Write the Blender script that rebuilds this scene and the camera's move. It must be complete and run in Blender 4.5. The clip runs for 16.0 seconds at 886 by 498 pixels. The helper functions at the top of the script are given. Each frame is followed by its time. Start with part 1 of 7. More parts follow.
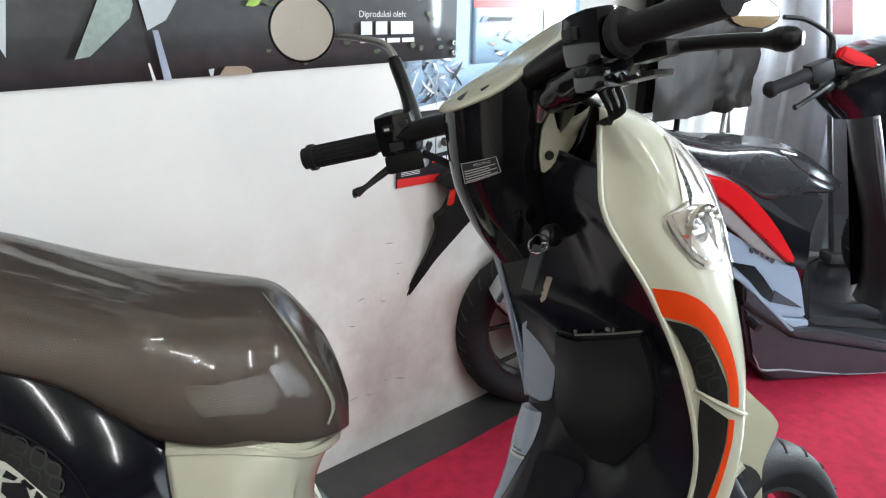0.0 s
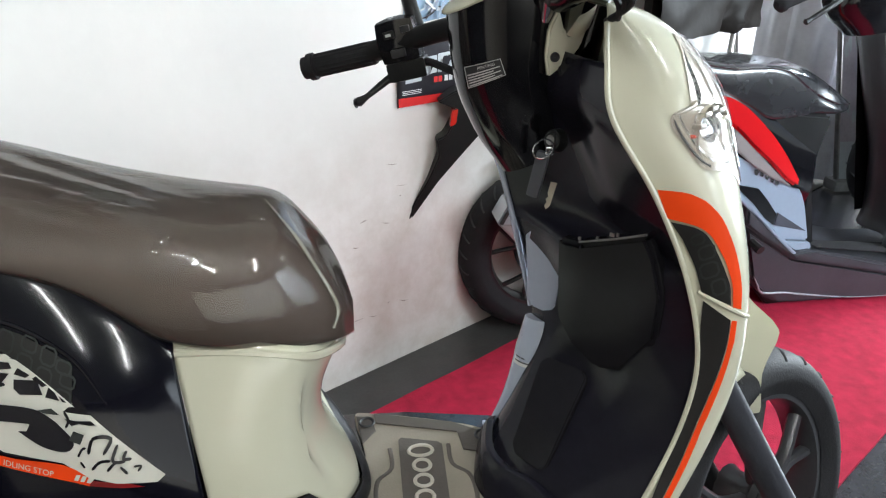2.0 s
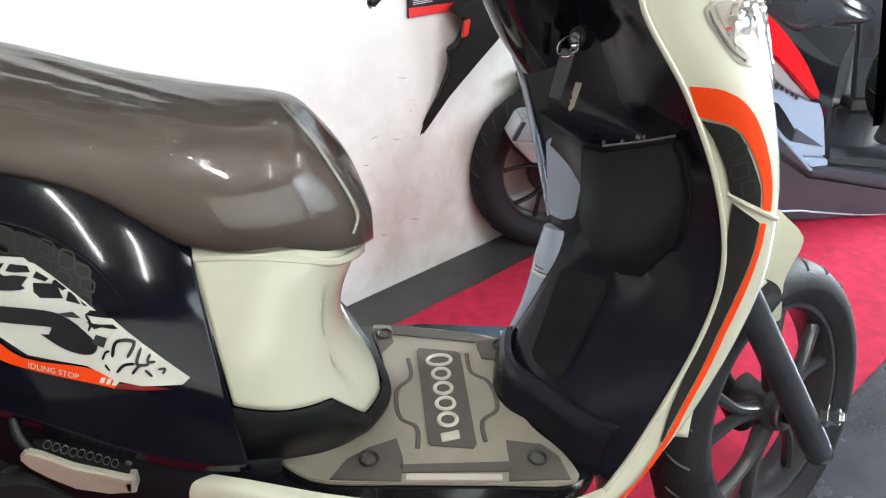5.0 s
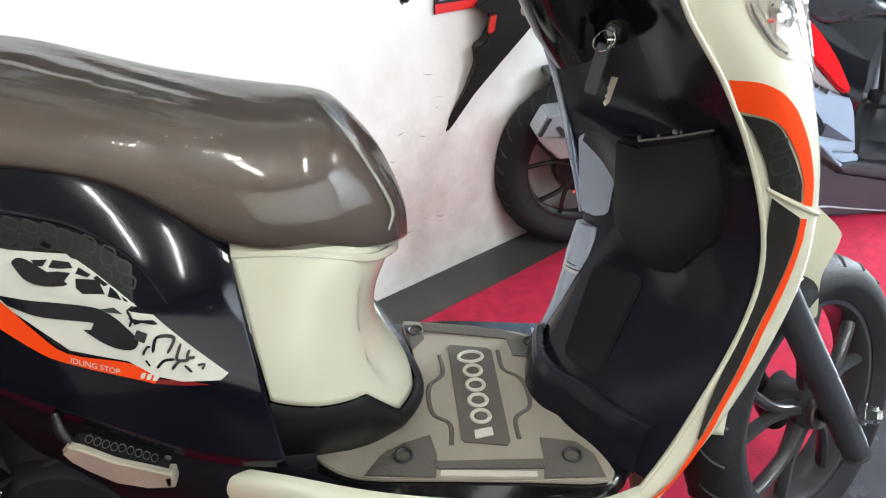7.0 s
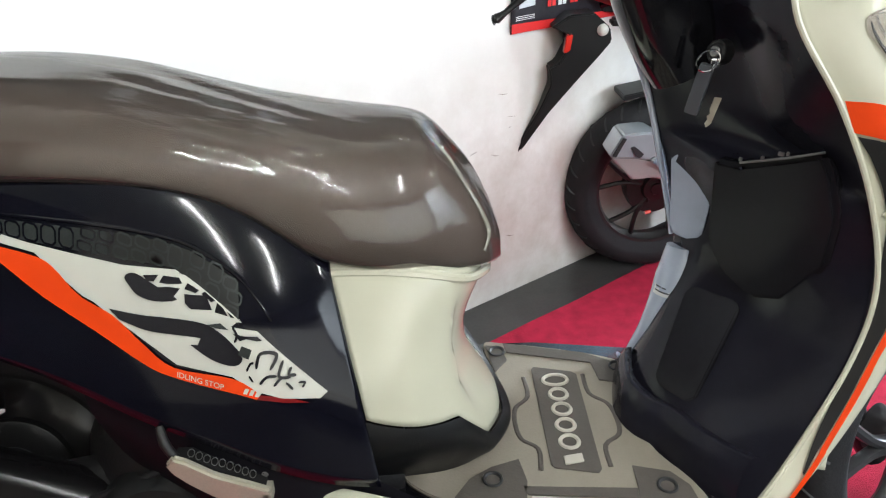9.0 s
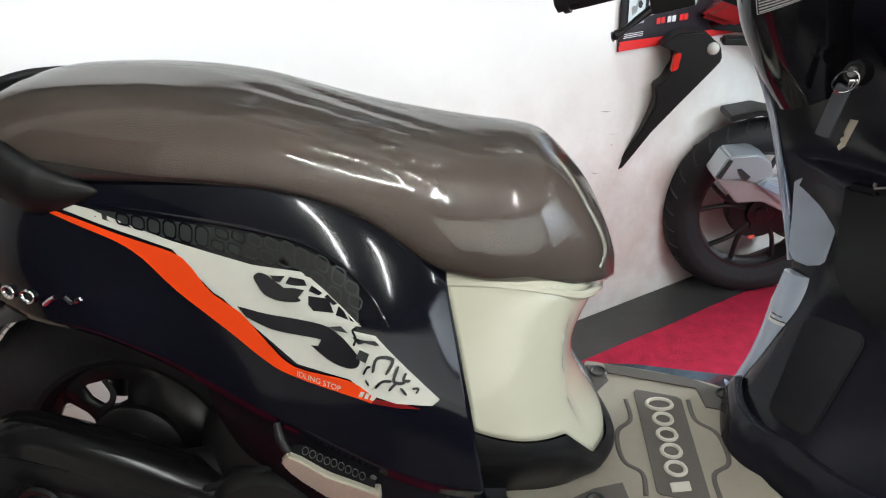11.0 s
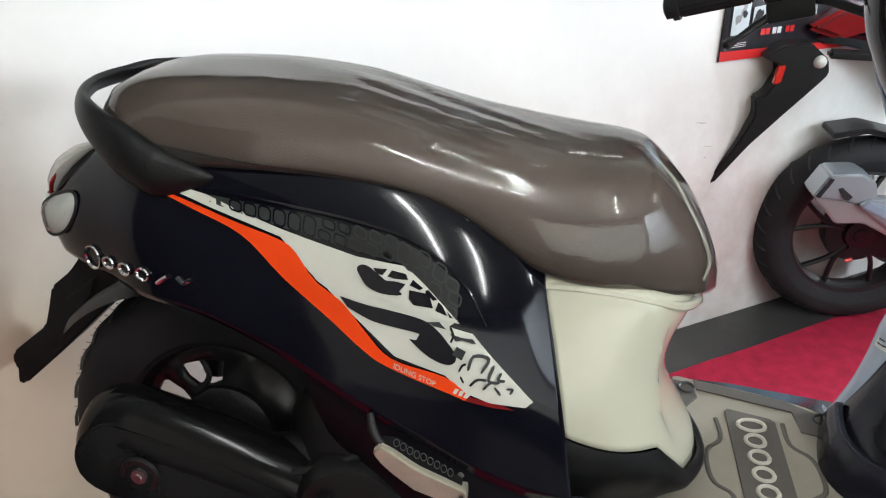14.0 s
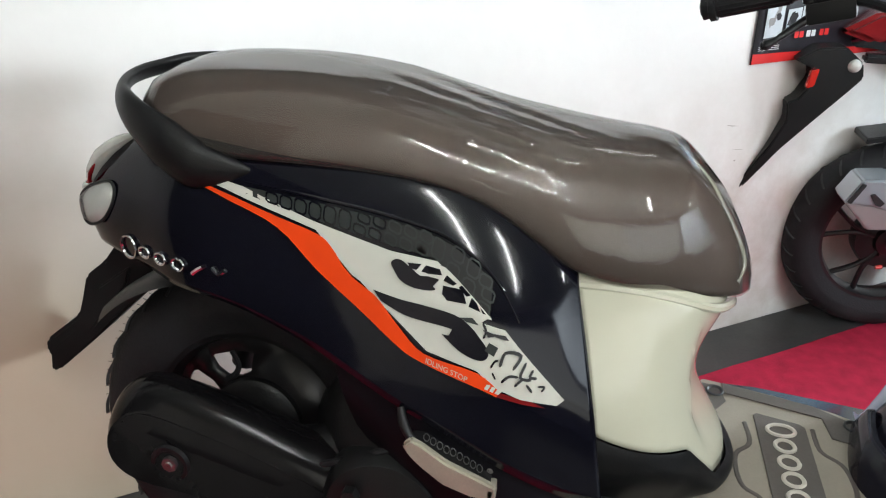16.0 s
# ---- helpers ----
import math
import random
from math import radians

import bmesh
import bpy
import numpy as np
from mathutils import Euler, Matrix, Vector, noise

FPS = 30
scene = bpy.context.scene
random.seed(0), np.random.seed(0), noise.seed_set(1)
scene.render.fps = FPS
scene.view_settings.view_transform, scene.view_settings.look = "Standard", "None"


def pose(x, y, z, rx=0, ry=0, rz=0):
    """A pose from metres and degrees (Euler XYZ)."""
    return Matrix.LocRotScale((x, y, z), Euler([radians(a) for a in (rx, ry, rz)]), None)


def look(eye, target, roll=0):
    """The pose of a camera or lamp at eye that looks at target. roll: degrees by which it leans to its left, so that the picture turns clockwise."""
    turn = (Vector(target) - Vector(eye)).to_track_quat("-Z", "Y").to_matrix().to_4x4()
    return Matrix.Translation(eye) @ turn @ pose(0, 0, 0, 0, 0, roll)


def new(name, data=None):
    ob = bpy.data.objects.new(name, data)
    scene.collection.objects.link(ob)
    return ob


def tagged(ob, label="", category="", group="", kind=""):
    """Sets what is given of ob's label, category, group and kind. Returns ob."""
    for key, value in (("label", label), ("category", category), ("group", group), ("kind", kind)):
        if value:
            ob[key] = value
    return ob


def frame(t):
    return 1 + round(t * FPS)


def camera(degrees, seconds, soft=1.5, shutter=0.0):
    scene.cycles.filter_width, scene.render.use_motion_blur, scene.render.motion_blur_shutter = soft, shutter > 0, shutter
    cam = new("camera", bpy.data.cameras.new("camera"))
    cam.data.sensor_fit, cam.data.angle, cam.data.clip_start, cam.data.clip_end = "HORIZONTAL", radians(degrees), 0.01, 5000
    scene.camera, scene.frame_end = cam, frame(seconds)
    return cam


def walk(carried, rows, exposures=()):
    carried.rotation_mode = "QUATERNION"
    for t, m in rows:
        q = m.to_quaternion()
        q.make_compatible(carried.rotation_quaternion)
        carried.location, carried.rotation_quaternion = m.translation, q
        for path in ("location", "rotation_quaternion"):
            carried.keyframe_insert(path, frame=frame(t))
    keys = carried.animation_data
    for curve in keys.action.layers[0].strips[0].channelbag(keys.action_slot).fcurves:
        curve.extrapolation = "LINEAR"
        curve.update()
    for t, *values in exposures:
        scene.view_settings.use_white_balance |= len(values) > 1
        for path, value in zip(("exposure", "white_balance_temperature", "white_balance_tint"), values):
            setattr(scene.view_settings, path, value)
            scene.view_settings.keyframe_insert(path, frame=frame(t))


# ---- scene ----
cam = camera(63.8, 16.0, 1.2)
PATH = [
    (0, (-0.076, -0.789, 1.085), (0.189, 1.079, 0.422), 1.0),
    (0.5, (-0.076, -0.792, 1.082), (0.185, 1.069, 0.395), 0.8),
    (1, (-0.077, -0.793, 1.072), (0.182, 1.055, 0.354), 0.8),
    (1.5, (-0.077, -0.797, 1.06), (0.177, 1.031, 0.291), 0.7),
    (2, (-0.08, -0.799, 1.043), (0.175, 1.006, 0.22), 0.7),
    (2.5, (-0.082, -0.798, 1.035), (0.173, 0.991, 0.176), 0.7),
    (3, (-0.085, -0.799, 1.026), (0.171, 0.971, 0.129), 0.7),
    (3.5, (-0.088, -0.798, 1.022), (0.167, 0.956, 0.095), 0.7),
    (4, (-0.092, -0.796, 1.015), (0.159, 0.941, 0.057), 0.6),
    (6.5, (-0.117, -0.789, 1.001), (0.086, 0.925, -0.009), -0.4),
    (7, (-0.124, -0.788, 1.002), (0.064, 0.932, -0.001), -0.6),
    (7.5, (-0.137, -0.783, 1.0), (0.025, 0.944, 0.005), -1.0),
    (8, (-0.151, -0.781, 0.998), (-0.01, 0.955, 0.015), -1.2),
    (8.5, (-0.168, -0.775, 1.002), (-0.061, 0.97, 0.032), -1.5),
    (11, (-0.233, -0.78, 1.003), (-0.381, 0.994, 0.09), -2.3),
    (11.5, (-0.242, -0.784, 1.002), (-0.432, 0.987, 0.092), -2.4),
    (12, (-0.253, -0.787, 1.002), (-0.486, 0.98, 0.094), -2.3),
    (12.5, (-0.259, -0.789, 1.001), (-0.521, 0.976, 0.097), -2.2),
    (13, (-0.265, -0.789, 1.0), (-0.556, 0.974, 0.101), -2.0),
    (13.5, (-0.268, -0.79, 1.001), (-0.579, 0.97, 0.103), -1.9),
    (14, (-0.273, -0.79, 1.0), (-0.604, 0.968, 0.106), -1.7),
    (14.5, (-0.278, -0.792, 1.0), (-0.622, 0.964, 0.108), -1.6),
    (15, (-0.283, -0.793, 0.999), (-0.644, 0.96, 0.107), -1.4),
    (15.5, (-0.287, -0.796, 0.998), (-0.658, 0.956, 0.107), -1.3),
    (16, (-0.291, -0.798, 0.997), (-0.67, 0.951, 0.105), -1.2),
]
walk(cam, [(t, look(eye, target, roll)) for t, eye, target, roll in PATH], [(0, -0.40), (1.5, -0.28), (3.5, 0.10), (6.5, 0.25), (8.5, 0.20), (11, 0.04), (16, 0.0)])

# ---- world and light ----
FLOOR = -0.06
world = bpy.data.worlds.new("world")
scene.world = world
world.use_nodes = True
wn = world.node_tree.nodes
bgn = wn["Background"]
skyn = wn.new("ShaderNodeTexSky")
skyn.sky_type, skyn.sun_disc = "NISHITA", False
skyn.sun_elevation, skyn.sun_rotation = radians(40), radians(120)
bgn.inputs[1].default_value = 0.06
world.node_tree.links.new(skyn.outputs[0], bgn.inputs[0])


def area(name, eye, target, sx, sy, watts, colour):
    d = bpy.data.lights.new(name, "AREA")
    d.shape, d.size, d.size_y, d.energy, d.color = "RECTANGLE", sx, sy, watts, colour
    ob = new(name, d)
    ob.matrix_world = look(eye, target)
    return ob


# ---- materials ----
def mat(name, colour, rough=0.5, metal=0.0, coat=0.0, var=0.08, scale=8.0, bump=0.0, bump_scale=120.0, spec=0.5, island=False):
    m = bpy.data.materials.new(name)
    m.use_nodes = True
    nt = m.node_tree
    b = nt.nodes["Principled BSDF"]
    b.inputs["Roughness"].default_value = rough
    b.inputs["Metallic"].default_value = metal
    b.inputs["Coat Weight"].default_value = coat
    b.inputs["Coat Roughness"].default_value = 0.04
    b.inputs["Specular IOR Level"].default_value = spec
    tc = nt.nodes.new("ShaderNodeTexCoord")
    n1 = nt.nodes.new("ShaderNodeTexNoise")
    n1.inputs["Scale"].default_value, n1.inputs["Detail"].default_value = scale, 6
    n2 = nt.nodes.new("ShaderNodeTexNoise")
    n2.inputs["Scale"].default_value, n2.inputs["Detail"].default_value = scale * 14, 3
    nt.links.new(tc.outputs["Object"], n1.inputs["Vector"])
    nt.links.new(tc.outputs["Object"], n2.inputs["Vector"])
    add = nt.nodes.new("ShaderNodeMath")
    add.operation = "MULTIPLY_ADD"
    add.inputs[1].default_value = 0.35
    nt.links.new(n2.outputs[0], add.inputs[0])
    nt.links.new(n1.outputs[0], add.inputs[2])
    ramp = nt.nodes.new("ShaderNodeValToRGB")
    lo, hi = [max(0, c * (1 - var)) for c in colour], [min(1, c * (1 + var)) for c in colour]
    ramp.color_ramp.elements[0].position, ramp.color_ramp.elements[1].position = 0.45, 0.9
    ramp.color_ramp.elements[0].color, ramp.color_ramp.elements[1].color = (*lo, 1), (*hi, 1)
    nt.links.new(add.outputs[0], ramp.inputs[0])
    nt.links.new(ramp.outputs[0], b.inputs["Base Color"])
    rr = nt.nodes.new("ShaderNodeMapRange")
    rr.inputs["To Min"].default_value, rr.inputs["To Max"].default_value = max(0.02, rough * 0.85), min(1, rough * 1.2)
    nt.links.new(n1.outputs[0], rr.inputs["Value"])
    nt.links.new(rr.outputs[0], b.inputs["Roughness"])
    if bump:
        nb = nt.nodes.new("ShaderNodeTexNoise")
        nb.inputs["Scale"].default_value, nb.inputs["Detail"].default_value = bump_scale, 4
        nt.links.new(tc.outputs["Object"], nb.inputs["Vector"])
        bp = nt.nodes.new("ShaderNodeBump")
        bp.inputs["Strength"].default_value, bp.inputs["Distance"].default_value = bump, 0.002
        nt.links.new(nb.outputs[0], bp.inputs["Height"])
        nt.links.new(bp.outputs[0], b.inputs["Normal"])
    return m


def clear(name, colour, haze, rough, tint=(1, 1, 1), ior=1.5):
    """Thin clear plastic: mostly let through, some gloss, a little milky haze."""
    m = bpy.data.materials.new(name)
    m.use_nodes = True
    nt = m.node_tree
    nt.nodes.clear()
    out = nt.nodes.new("ShaderNodeOutputMaterial")
    tr = nt.nodes.new("ShaderNodeBsdfTransparent")
    tr.inputs[0].default_value = (*tint, 1)
    df = nt.nodes.new("ShaderNodeBsdfDiffuse")
    df.inputs[0].default_value = (*colour, 1)
    gl = nt.nodes.new("ShaderNodeBsdfGlossy")
    gl.inputs["Roughness"].default_value = rough
    lw = nt.nodes.new("ShaderNodeFresnel")
    lw.inputs[0].default_value = ior
    mix1 = nt.nodes.new("ShaderNodeMixShader")
    mix1.inputs[0].default_value = haze
    mix2 = nt.nodes.new("ShaderNodeMixShader")
    nt.links.new(tr.outputs[0], mix1.inputs[1])
    nt.links.new(df.outputs[0], mix1.inputs[2])
    nt.links.new(lw.outputs[0], mix2.inputs[0])
    nt.links.new(mix1.outputs[0], mix2.inputs[1])
    nt.links.new(gl.outputs[0], mix2.inputs[2])
    nt.links.new(mix2.outputs[0], out.inputs[0])
    tc = nt.nodes.new("ShaderNodeTexCoord")
    mp = nt.nodes.new("ShaderNodeMapping")
    mp.inputs["Scale"].default_value = (6, 22, 22)
    nz = nt.nodes.new("ShaderNodeTexNoise")
    nz.inputs["Scale"].default_value, nz.inputs["Detail"].default_value, nz.inputs["Distortion"].default_value = 1.6, 5, 1.2
    bp = nt.nodes.new("ShaderNodeBump")
    bp.inputs["Strength"].default_value, bp.inputs["Distance"].default_value = 0.05, 0.010
    nt.links.new(tc.outputs["Object"], mp.inputs[0])
    nt.links.new(mp.outputs[0], nz.inputs["Vector"])
    nt.links.new(nz.outputs[0], bp.inputs["Height"])
    nt.links.new(bp.outputs[0], gl.inputs["Normal"])
    nt.links.new(bp.outputs[0], lw.inputs["Normal"])
    return m


def wall_paint():
    m = mat("white_wall_paint", (0.80, 0.78, 0.75), 0.55, var=0.03, scale=2.5, bump=0.12, bump_scale=60)
    nt = m.node_tree
    b = nt.nodes["Principled BSDF"]
    old = b.inputs["Base Color"].links[0].from_socket
    # mottled dirt, stronger low down, where it also carries painted-in shade
    tc = nt.nodes.new("ShaderNodeTexCoord")
    nz = nt.nodes.new("ShaderNodeTexNoise")
    nz.inputs["Scale"].default_value, nz.inputs["Detail"].default_value, nz.inputs["Roughness"].default_value = 5.5, 9, 0.68
    r = nt.nodes.new("ShaderNodeValToRGB")
    r.color_ramp.elements[0].position, r.color_ramp.elements[1].position = 0.34, 0.66
    r.color_ramp.elements[0].color, r.color_ramp.elements[1].color = (0, 0, 0, 1), (0.70, 0.55, 0.55, 1)
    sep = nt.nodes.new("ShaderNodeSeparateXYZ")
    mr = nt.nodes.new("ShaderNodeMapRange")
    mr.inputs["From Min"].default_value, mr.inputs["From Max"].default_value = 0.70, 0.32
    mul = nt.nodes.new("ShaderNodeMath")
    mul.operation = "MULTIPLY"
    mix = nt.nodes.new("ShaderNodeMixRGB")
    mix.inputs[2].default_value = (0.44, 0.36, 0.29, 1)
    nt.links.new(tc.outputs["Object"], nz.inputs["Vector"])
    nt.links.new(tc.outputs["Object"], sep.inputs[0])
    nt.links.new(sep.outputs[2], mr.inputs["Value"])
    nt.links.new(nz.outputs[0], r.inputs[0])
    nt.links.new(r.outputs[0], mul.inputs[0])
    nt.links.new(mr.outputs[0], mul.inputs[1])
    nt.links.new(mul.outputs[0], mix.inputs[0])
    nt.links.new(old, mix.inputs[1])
    # broad tan stain, patchy at its edge: dirt plus painted-in shade behind the scooter
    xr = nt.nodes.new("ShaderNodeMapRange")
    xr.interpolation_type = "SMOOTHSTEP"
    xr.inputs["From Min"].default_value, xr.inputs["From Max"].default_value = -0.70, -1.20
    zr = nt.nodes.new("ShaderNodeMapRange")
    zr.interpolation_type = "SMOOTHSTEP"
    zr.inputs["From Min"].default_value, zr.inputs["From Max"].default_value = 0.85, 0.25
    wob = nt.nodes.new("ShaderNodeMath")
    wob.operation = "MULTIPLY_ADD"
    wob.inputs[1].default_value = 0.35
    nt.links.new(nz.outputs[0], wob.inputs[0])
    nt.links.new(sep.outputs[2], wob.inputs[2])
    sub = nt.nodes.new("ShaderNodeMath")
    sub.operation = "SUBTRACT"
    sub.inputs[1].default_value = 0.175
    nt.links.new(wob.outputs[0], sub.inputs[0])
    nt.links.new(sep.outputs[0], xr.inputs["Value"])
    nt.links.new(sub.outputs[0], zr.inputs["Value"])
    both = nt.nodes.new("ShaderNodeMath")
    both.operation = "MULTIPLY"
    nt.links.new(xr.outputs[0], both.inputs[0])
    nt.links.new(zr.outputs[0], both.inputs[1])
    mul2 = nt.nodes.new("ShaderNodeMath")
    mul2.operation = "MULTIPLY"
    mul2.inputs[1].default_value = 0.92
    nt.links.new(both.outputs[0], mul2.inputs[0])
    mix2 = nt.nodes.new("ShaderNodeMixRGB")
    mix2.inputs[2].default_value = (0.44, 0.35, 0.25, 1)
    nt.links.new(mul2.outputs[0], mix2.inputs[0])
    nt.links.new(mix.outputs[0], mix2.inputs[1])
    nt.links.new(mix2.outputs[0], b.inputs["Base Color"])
    return m


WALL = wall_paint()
CARPET = mat("red_carpet", (0.41, 0.018, 0.050), 0.95, var=0.22, scale=30, bump=0.9, bump_scale=420, spec=0.15)
TILE = mat("black_floor_tile", (0.024, 0.023, 0.029), 0.25, var=0.5, scale=7, bump=0.05, bump_scale=30)
STRIP = mat("dark_floor_border", (0.045, 0.043, 0.042), 0.45, var=0.35, scale=9, bump=0.08, bump_scale=60)
NAVY = mat("midnight_black_gloss", (0.0045, 0.0045, 0.0085), 0.09, coat=0.06, var=0.1, scale=4, spec=0.28)
BLACKGLOSS = mat("black_gloss_plastic", (0.005, 0.005, 0.0065), 0.12, coat=0.5, var=0.15, scale=5)
SATIN = mat("black_satin_plastic", (0.0085, 0.0085, 0.009), 0.40, var=0.2, scale=12, bump=0.15, bump_scale=500, spec=0.3)
RUBBER = mat("black_rubber", (0.018, 0.0175, 0.0195), 0.65, var=0.25, scale=14, bump=0.4, bump_scale=260, spec=0.2)
CREAM = mat("cream_white_paint", (0.61, 0.60, 0.47), 0.22, coat=0.55, var=0.02, scale=3)
ORANGE = mat("orange_decal", (0.85, 0.060, 0.004), 0.5, var=0.04, scale=6, spec=0.2)
DECALWHITE = mat("white_decal", (0.62, 0.61, 0.54), 0.5, var=0.03, scale=6, spec=0.2)
DECALGREY = mat("charcoal_decal", (0.014, 0.013, 0.013), 0.4, var=0.2, scale=10, spec=0.25)
DECALLIGHT = mat("grey_pattern_decal", (0.026, 0.030, 0.028), 0.45, var=0.3, scale=25, spec=0.2)
VINYL = mat("dark_brown_seat_vinyl", (0.092, 0.058, 0.045), 0.42, var=0.12, scale=10, bump=0.16, bump_scale=260)
FILM = clear("clear_seat_film", (0.64, 0.56, 0.48), 0.07, 0.045, (1, 1, 1), 1.6)
FOLDMAT = clear("bunched_clear_film", (0.66, 0.64, 0.52), 0.38, 0.10, (1, 1, 1), 1.5)
MATGREY = mat("taupe_rubber_mat", (0.27, 0.235, 0.190), 0.6, var=0.08, scale=16, bump=0.2, bump_scale=300)
MATDARK = mat("dark_taupe_rubber", (0.085, 0.072, 0.062), 0.6, var=0.1, scale=16, bump=0.3, bump_scale=300)
MATTEXT = mat("pale_taupe_rubber", (0.52, 0.48, 0.42), 0.55, var=0.08, scale=16)
CHROME = mat("chrome", (0.78, 0.78, 0.80), 0.08, metal=1.0, var=0.03)
ALU = mat("brushed_aluminium", (0.50, 0.47, 0.38), 0.45, metal=0.5, var=0.12, scale=30, bump=0.15, bump_scale=300)
STEEL = mat("dull_steel", (0.30, 0.29, 0.28), 0.4, metal=1.0, var=0.2, scale=25)
ENGINE = mat("dark_cast_metal", (0.006, 0.0055, 0.006), 0.5, metal=0.0, var=0.35, scale=15, bump=0.3, bump_scale=180)
RIM = mat("black_alloy", (0.014, 0.013, 0.014), 0.3, metal=0.15, var=0.2, scale=12)
MUFFLER = mat("black_heat_paint", (0.006, 0.0055, 0.006), 0.14, coat=0.0, var=0.25, scale=10, spec=0.18)
LENS = clear("clear_lamp_lens", (0.8, 0.8, 0.8), 0.10, 0.03)
HOUSING = mat("tan_lamp_housing", (0.44, 0.39, 0.32), 0.4, metal=0.1, var=0.15, scale=20)
REFL = mat("lamp_reflector", (0.80, 0.76, 0.69), 0.28, metal=1.0, var=0.06)
RED = mat("red_gloss_paint", (0.62, 0.012, 0.016), 0.16, coat=1.0, var=0.05, scale=4)
REDLENS = mat("red_reflector", (0.65, 0.03, 0.02), 0.12, coat=1.0, var=0.1, scale=40)
DARKRED = mat("dark_red_lens", (0.22, 0.010, 0.012), 0.14, coat=1.0, var=0.1, scale=30)
SILVER = mat("silver_grey_paint", (0.42, 0.46, 0.50), 0.28, metal=0.5, coat=0.6, var=0.05, scale=5)
# wall's reflection in the black leg shield as colour; also poster print
GREYSHEENPRINT = mat("grey_blue_sheen_and_print", (0.36, 0.40, 0.50), 0.2, coat=0.6, var=0.06, scale=6)
PEWTER = mat("pewter_grey_paint", (0.34, 0.31, 0.31), 0.3, metal=0.3, coat=0.4, var=0.06, scale=5)
SLATE = mat("slate_grey_paint", (0.30, 0.37, 0.47), 0.3, metal=0.15, coat=0.6, var=0.05, scale=5)
PANELDARK = mat("dark_slate_paint", (0.06, 0.066, 0.085), 0.3, var=0.06, scale=5)
BOARD = mat("grey_black_plastic", (0.035, 0.036, 0.044), 0.38, var=0.2, scale=10, bump=0.15, bump_scale=200)
LOWBLACK = mat("dull_black_plastic", (0.006, 0.0055, 0.008), 0.55, var=0.2, scale=12, bump=0.1, bump_scale=200, spec=0.12)
MIRROR = mat("mirror_glass", (0.85, 0.85, 0.85), 0.02, metal=1.0, var=0.01)
LABEL = mat("sticker_grey", (0.55, 0.55, 0.54), 0.4, var=0.06, scale=30)
FROST = mat("frosted_clear_lens", (0.52, 0.52, 0.48), 0.14, coat=1.0, var=0.08, scale=60)
SHIELDMAT = mat("blue_black_moulding", (0.012, 0.0115, 0.0175), 0.15, var=0.15, scale=6, spec=0.20)
POCKETMAT = mat("grey_black_moulding", (0.012, 0.0115, 0.0145), 0.17, var=0.15, scale=6, spec=0.2)
INK = mat("black_ink", (0.02, 0.02, 0.022), 0.45, var=0.1)
WHITEINK = mat("white_ink", (0.78, 0.78, 0.78), 0.4, var=0.03)
BANNERDARK = mat("dark_printed_vinyl", (0.055, 0.055, 0.058), 0.30, var=0.45, scale=2.5)
POSTERBLUE = mat("pale_blue_print", (0.36, 0.52, 0.68), 0.35, var=0.12, scale=6)
POSTERRED = mat("red_print", (0.72, 0.03, 0.03), 0.35, var=0.05)
POSTERDARK = mat("dark_print", (0.022, 0.02, 0.026), 0.3, var=0.4, scale=14)
SHEET = mat("grey_curtain_plastic", (0.60, 0.60, 0.64), 0.35, var=0.15, scale=3, bump=0.3, bump_scale=6)
WRAP = mat("black_plastic_wrap", (0.012, 0.010, 0.009), 0.42, var=0.4, scale=6, bump=0.6, bump_scale=28, spec=0.01)
WOOD = mat("pale_wood_frame", (0.52, 0.38, 0.22), 0.5, var=0.15, scale=20)
# unseen room surfaces, toned for the reflections and fill they give
CEIL = mat("ceiling_paint", (0.66, 0.70, 0.63), 0.8, var=0.05)
BEIGEWALL = mat("beige_wall_paint", (0.62, 0.56, 0.48), 0.7, var=0.06, scale=3)
DARKWALL = mat("dark_wall_paint", (0.016, 0.016, 0.018), 0.8, var=0.1, scale=3)
GREYWALL = mat("grey_wall_paint", (0.040, 0.039, 0.038), 0.7, var=0.1, scale=3)
SKIRTVINYL = mat("black_seat_skirt", (0.005, 0.005, 0.009), 0.45, var=0.15, scale=10, bump=0.2, bump_scale=300, spec=0.2)
BLACKVINYL = mat("black_seat_vinyl", (0.022, 0.022, 0.025), 0.26, coat=0.6, var=0.15, scale=10, bump=0.2, bump_scale=300)


# ---- mesh helpers ----
LEAN = 0.2


def L(x, y, z):
    """A point of the leaning machine: y counted from its middle plane."""
    return Vector((x, y + LEAN * (z - 0.28), z))


def link(name, bm, material, parent=None, label="", sharp=38):
    bmesh.ops.recalc_face_normals(bm, faces=bm.faces)
    lim = radians(sharp)
    for f in bm.faces:
        f.smooth = True
    for e in bm.edges:
        if len(e.link_faces) == 2 and e.calc_face_angle(0) > lim:
            e.smooth = False
    me = bpy.data.meshes.new(name)
    bm.to_mesh(me)
    bm.free()
    me.materials.append(material)
    ob = new(name, me)
    if parent is not None:
        ob.parent = parent
    if label:
        ob["label"] = label
    return ob


part = link


def shell(ob, t):
    """Gives an open sheet thickness on its inner side."""
    me = ob.data
    c = sum((p.center for p in me.polygons), Vector()) / len(me.polygons)
    if sum((p.center - c).dot(p.normal) * p.area for p in me.polygons) < 0:
        me.flip_normals()
    ob.modifiers.new("thick", "SOLIDIFY").thickness = t
    return ob


def thing(name, label, category, group="", at=(0, 0, 0)):
    e = new(name)
    e.location = at
    bpy.context.view_layer.update()
    return tagged(e, label, category, group)


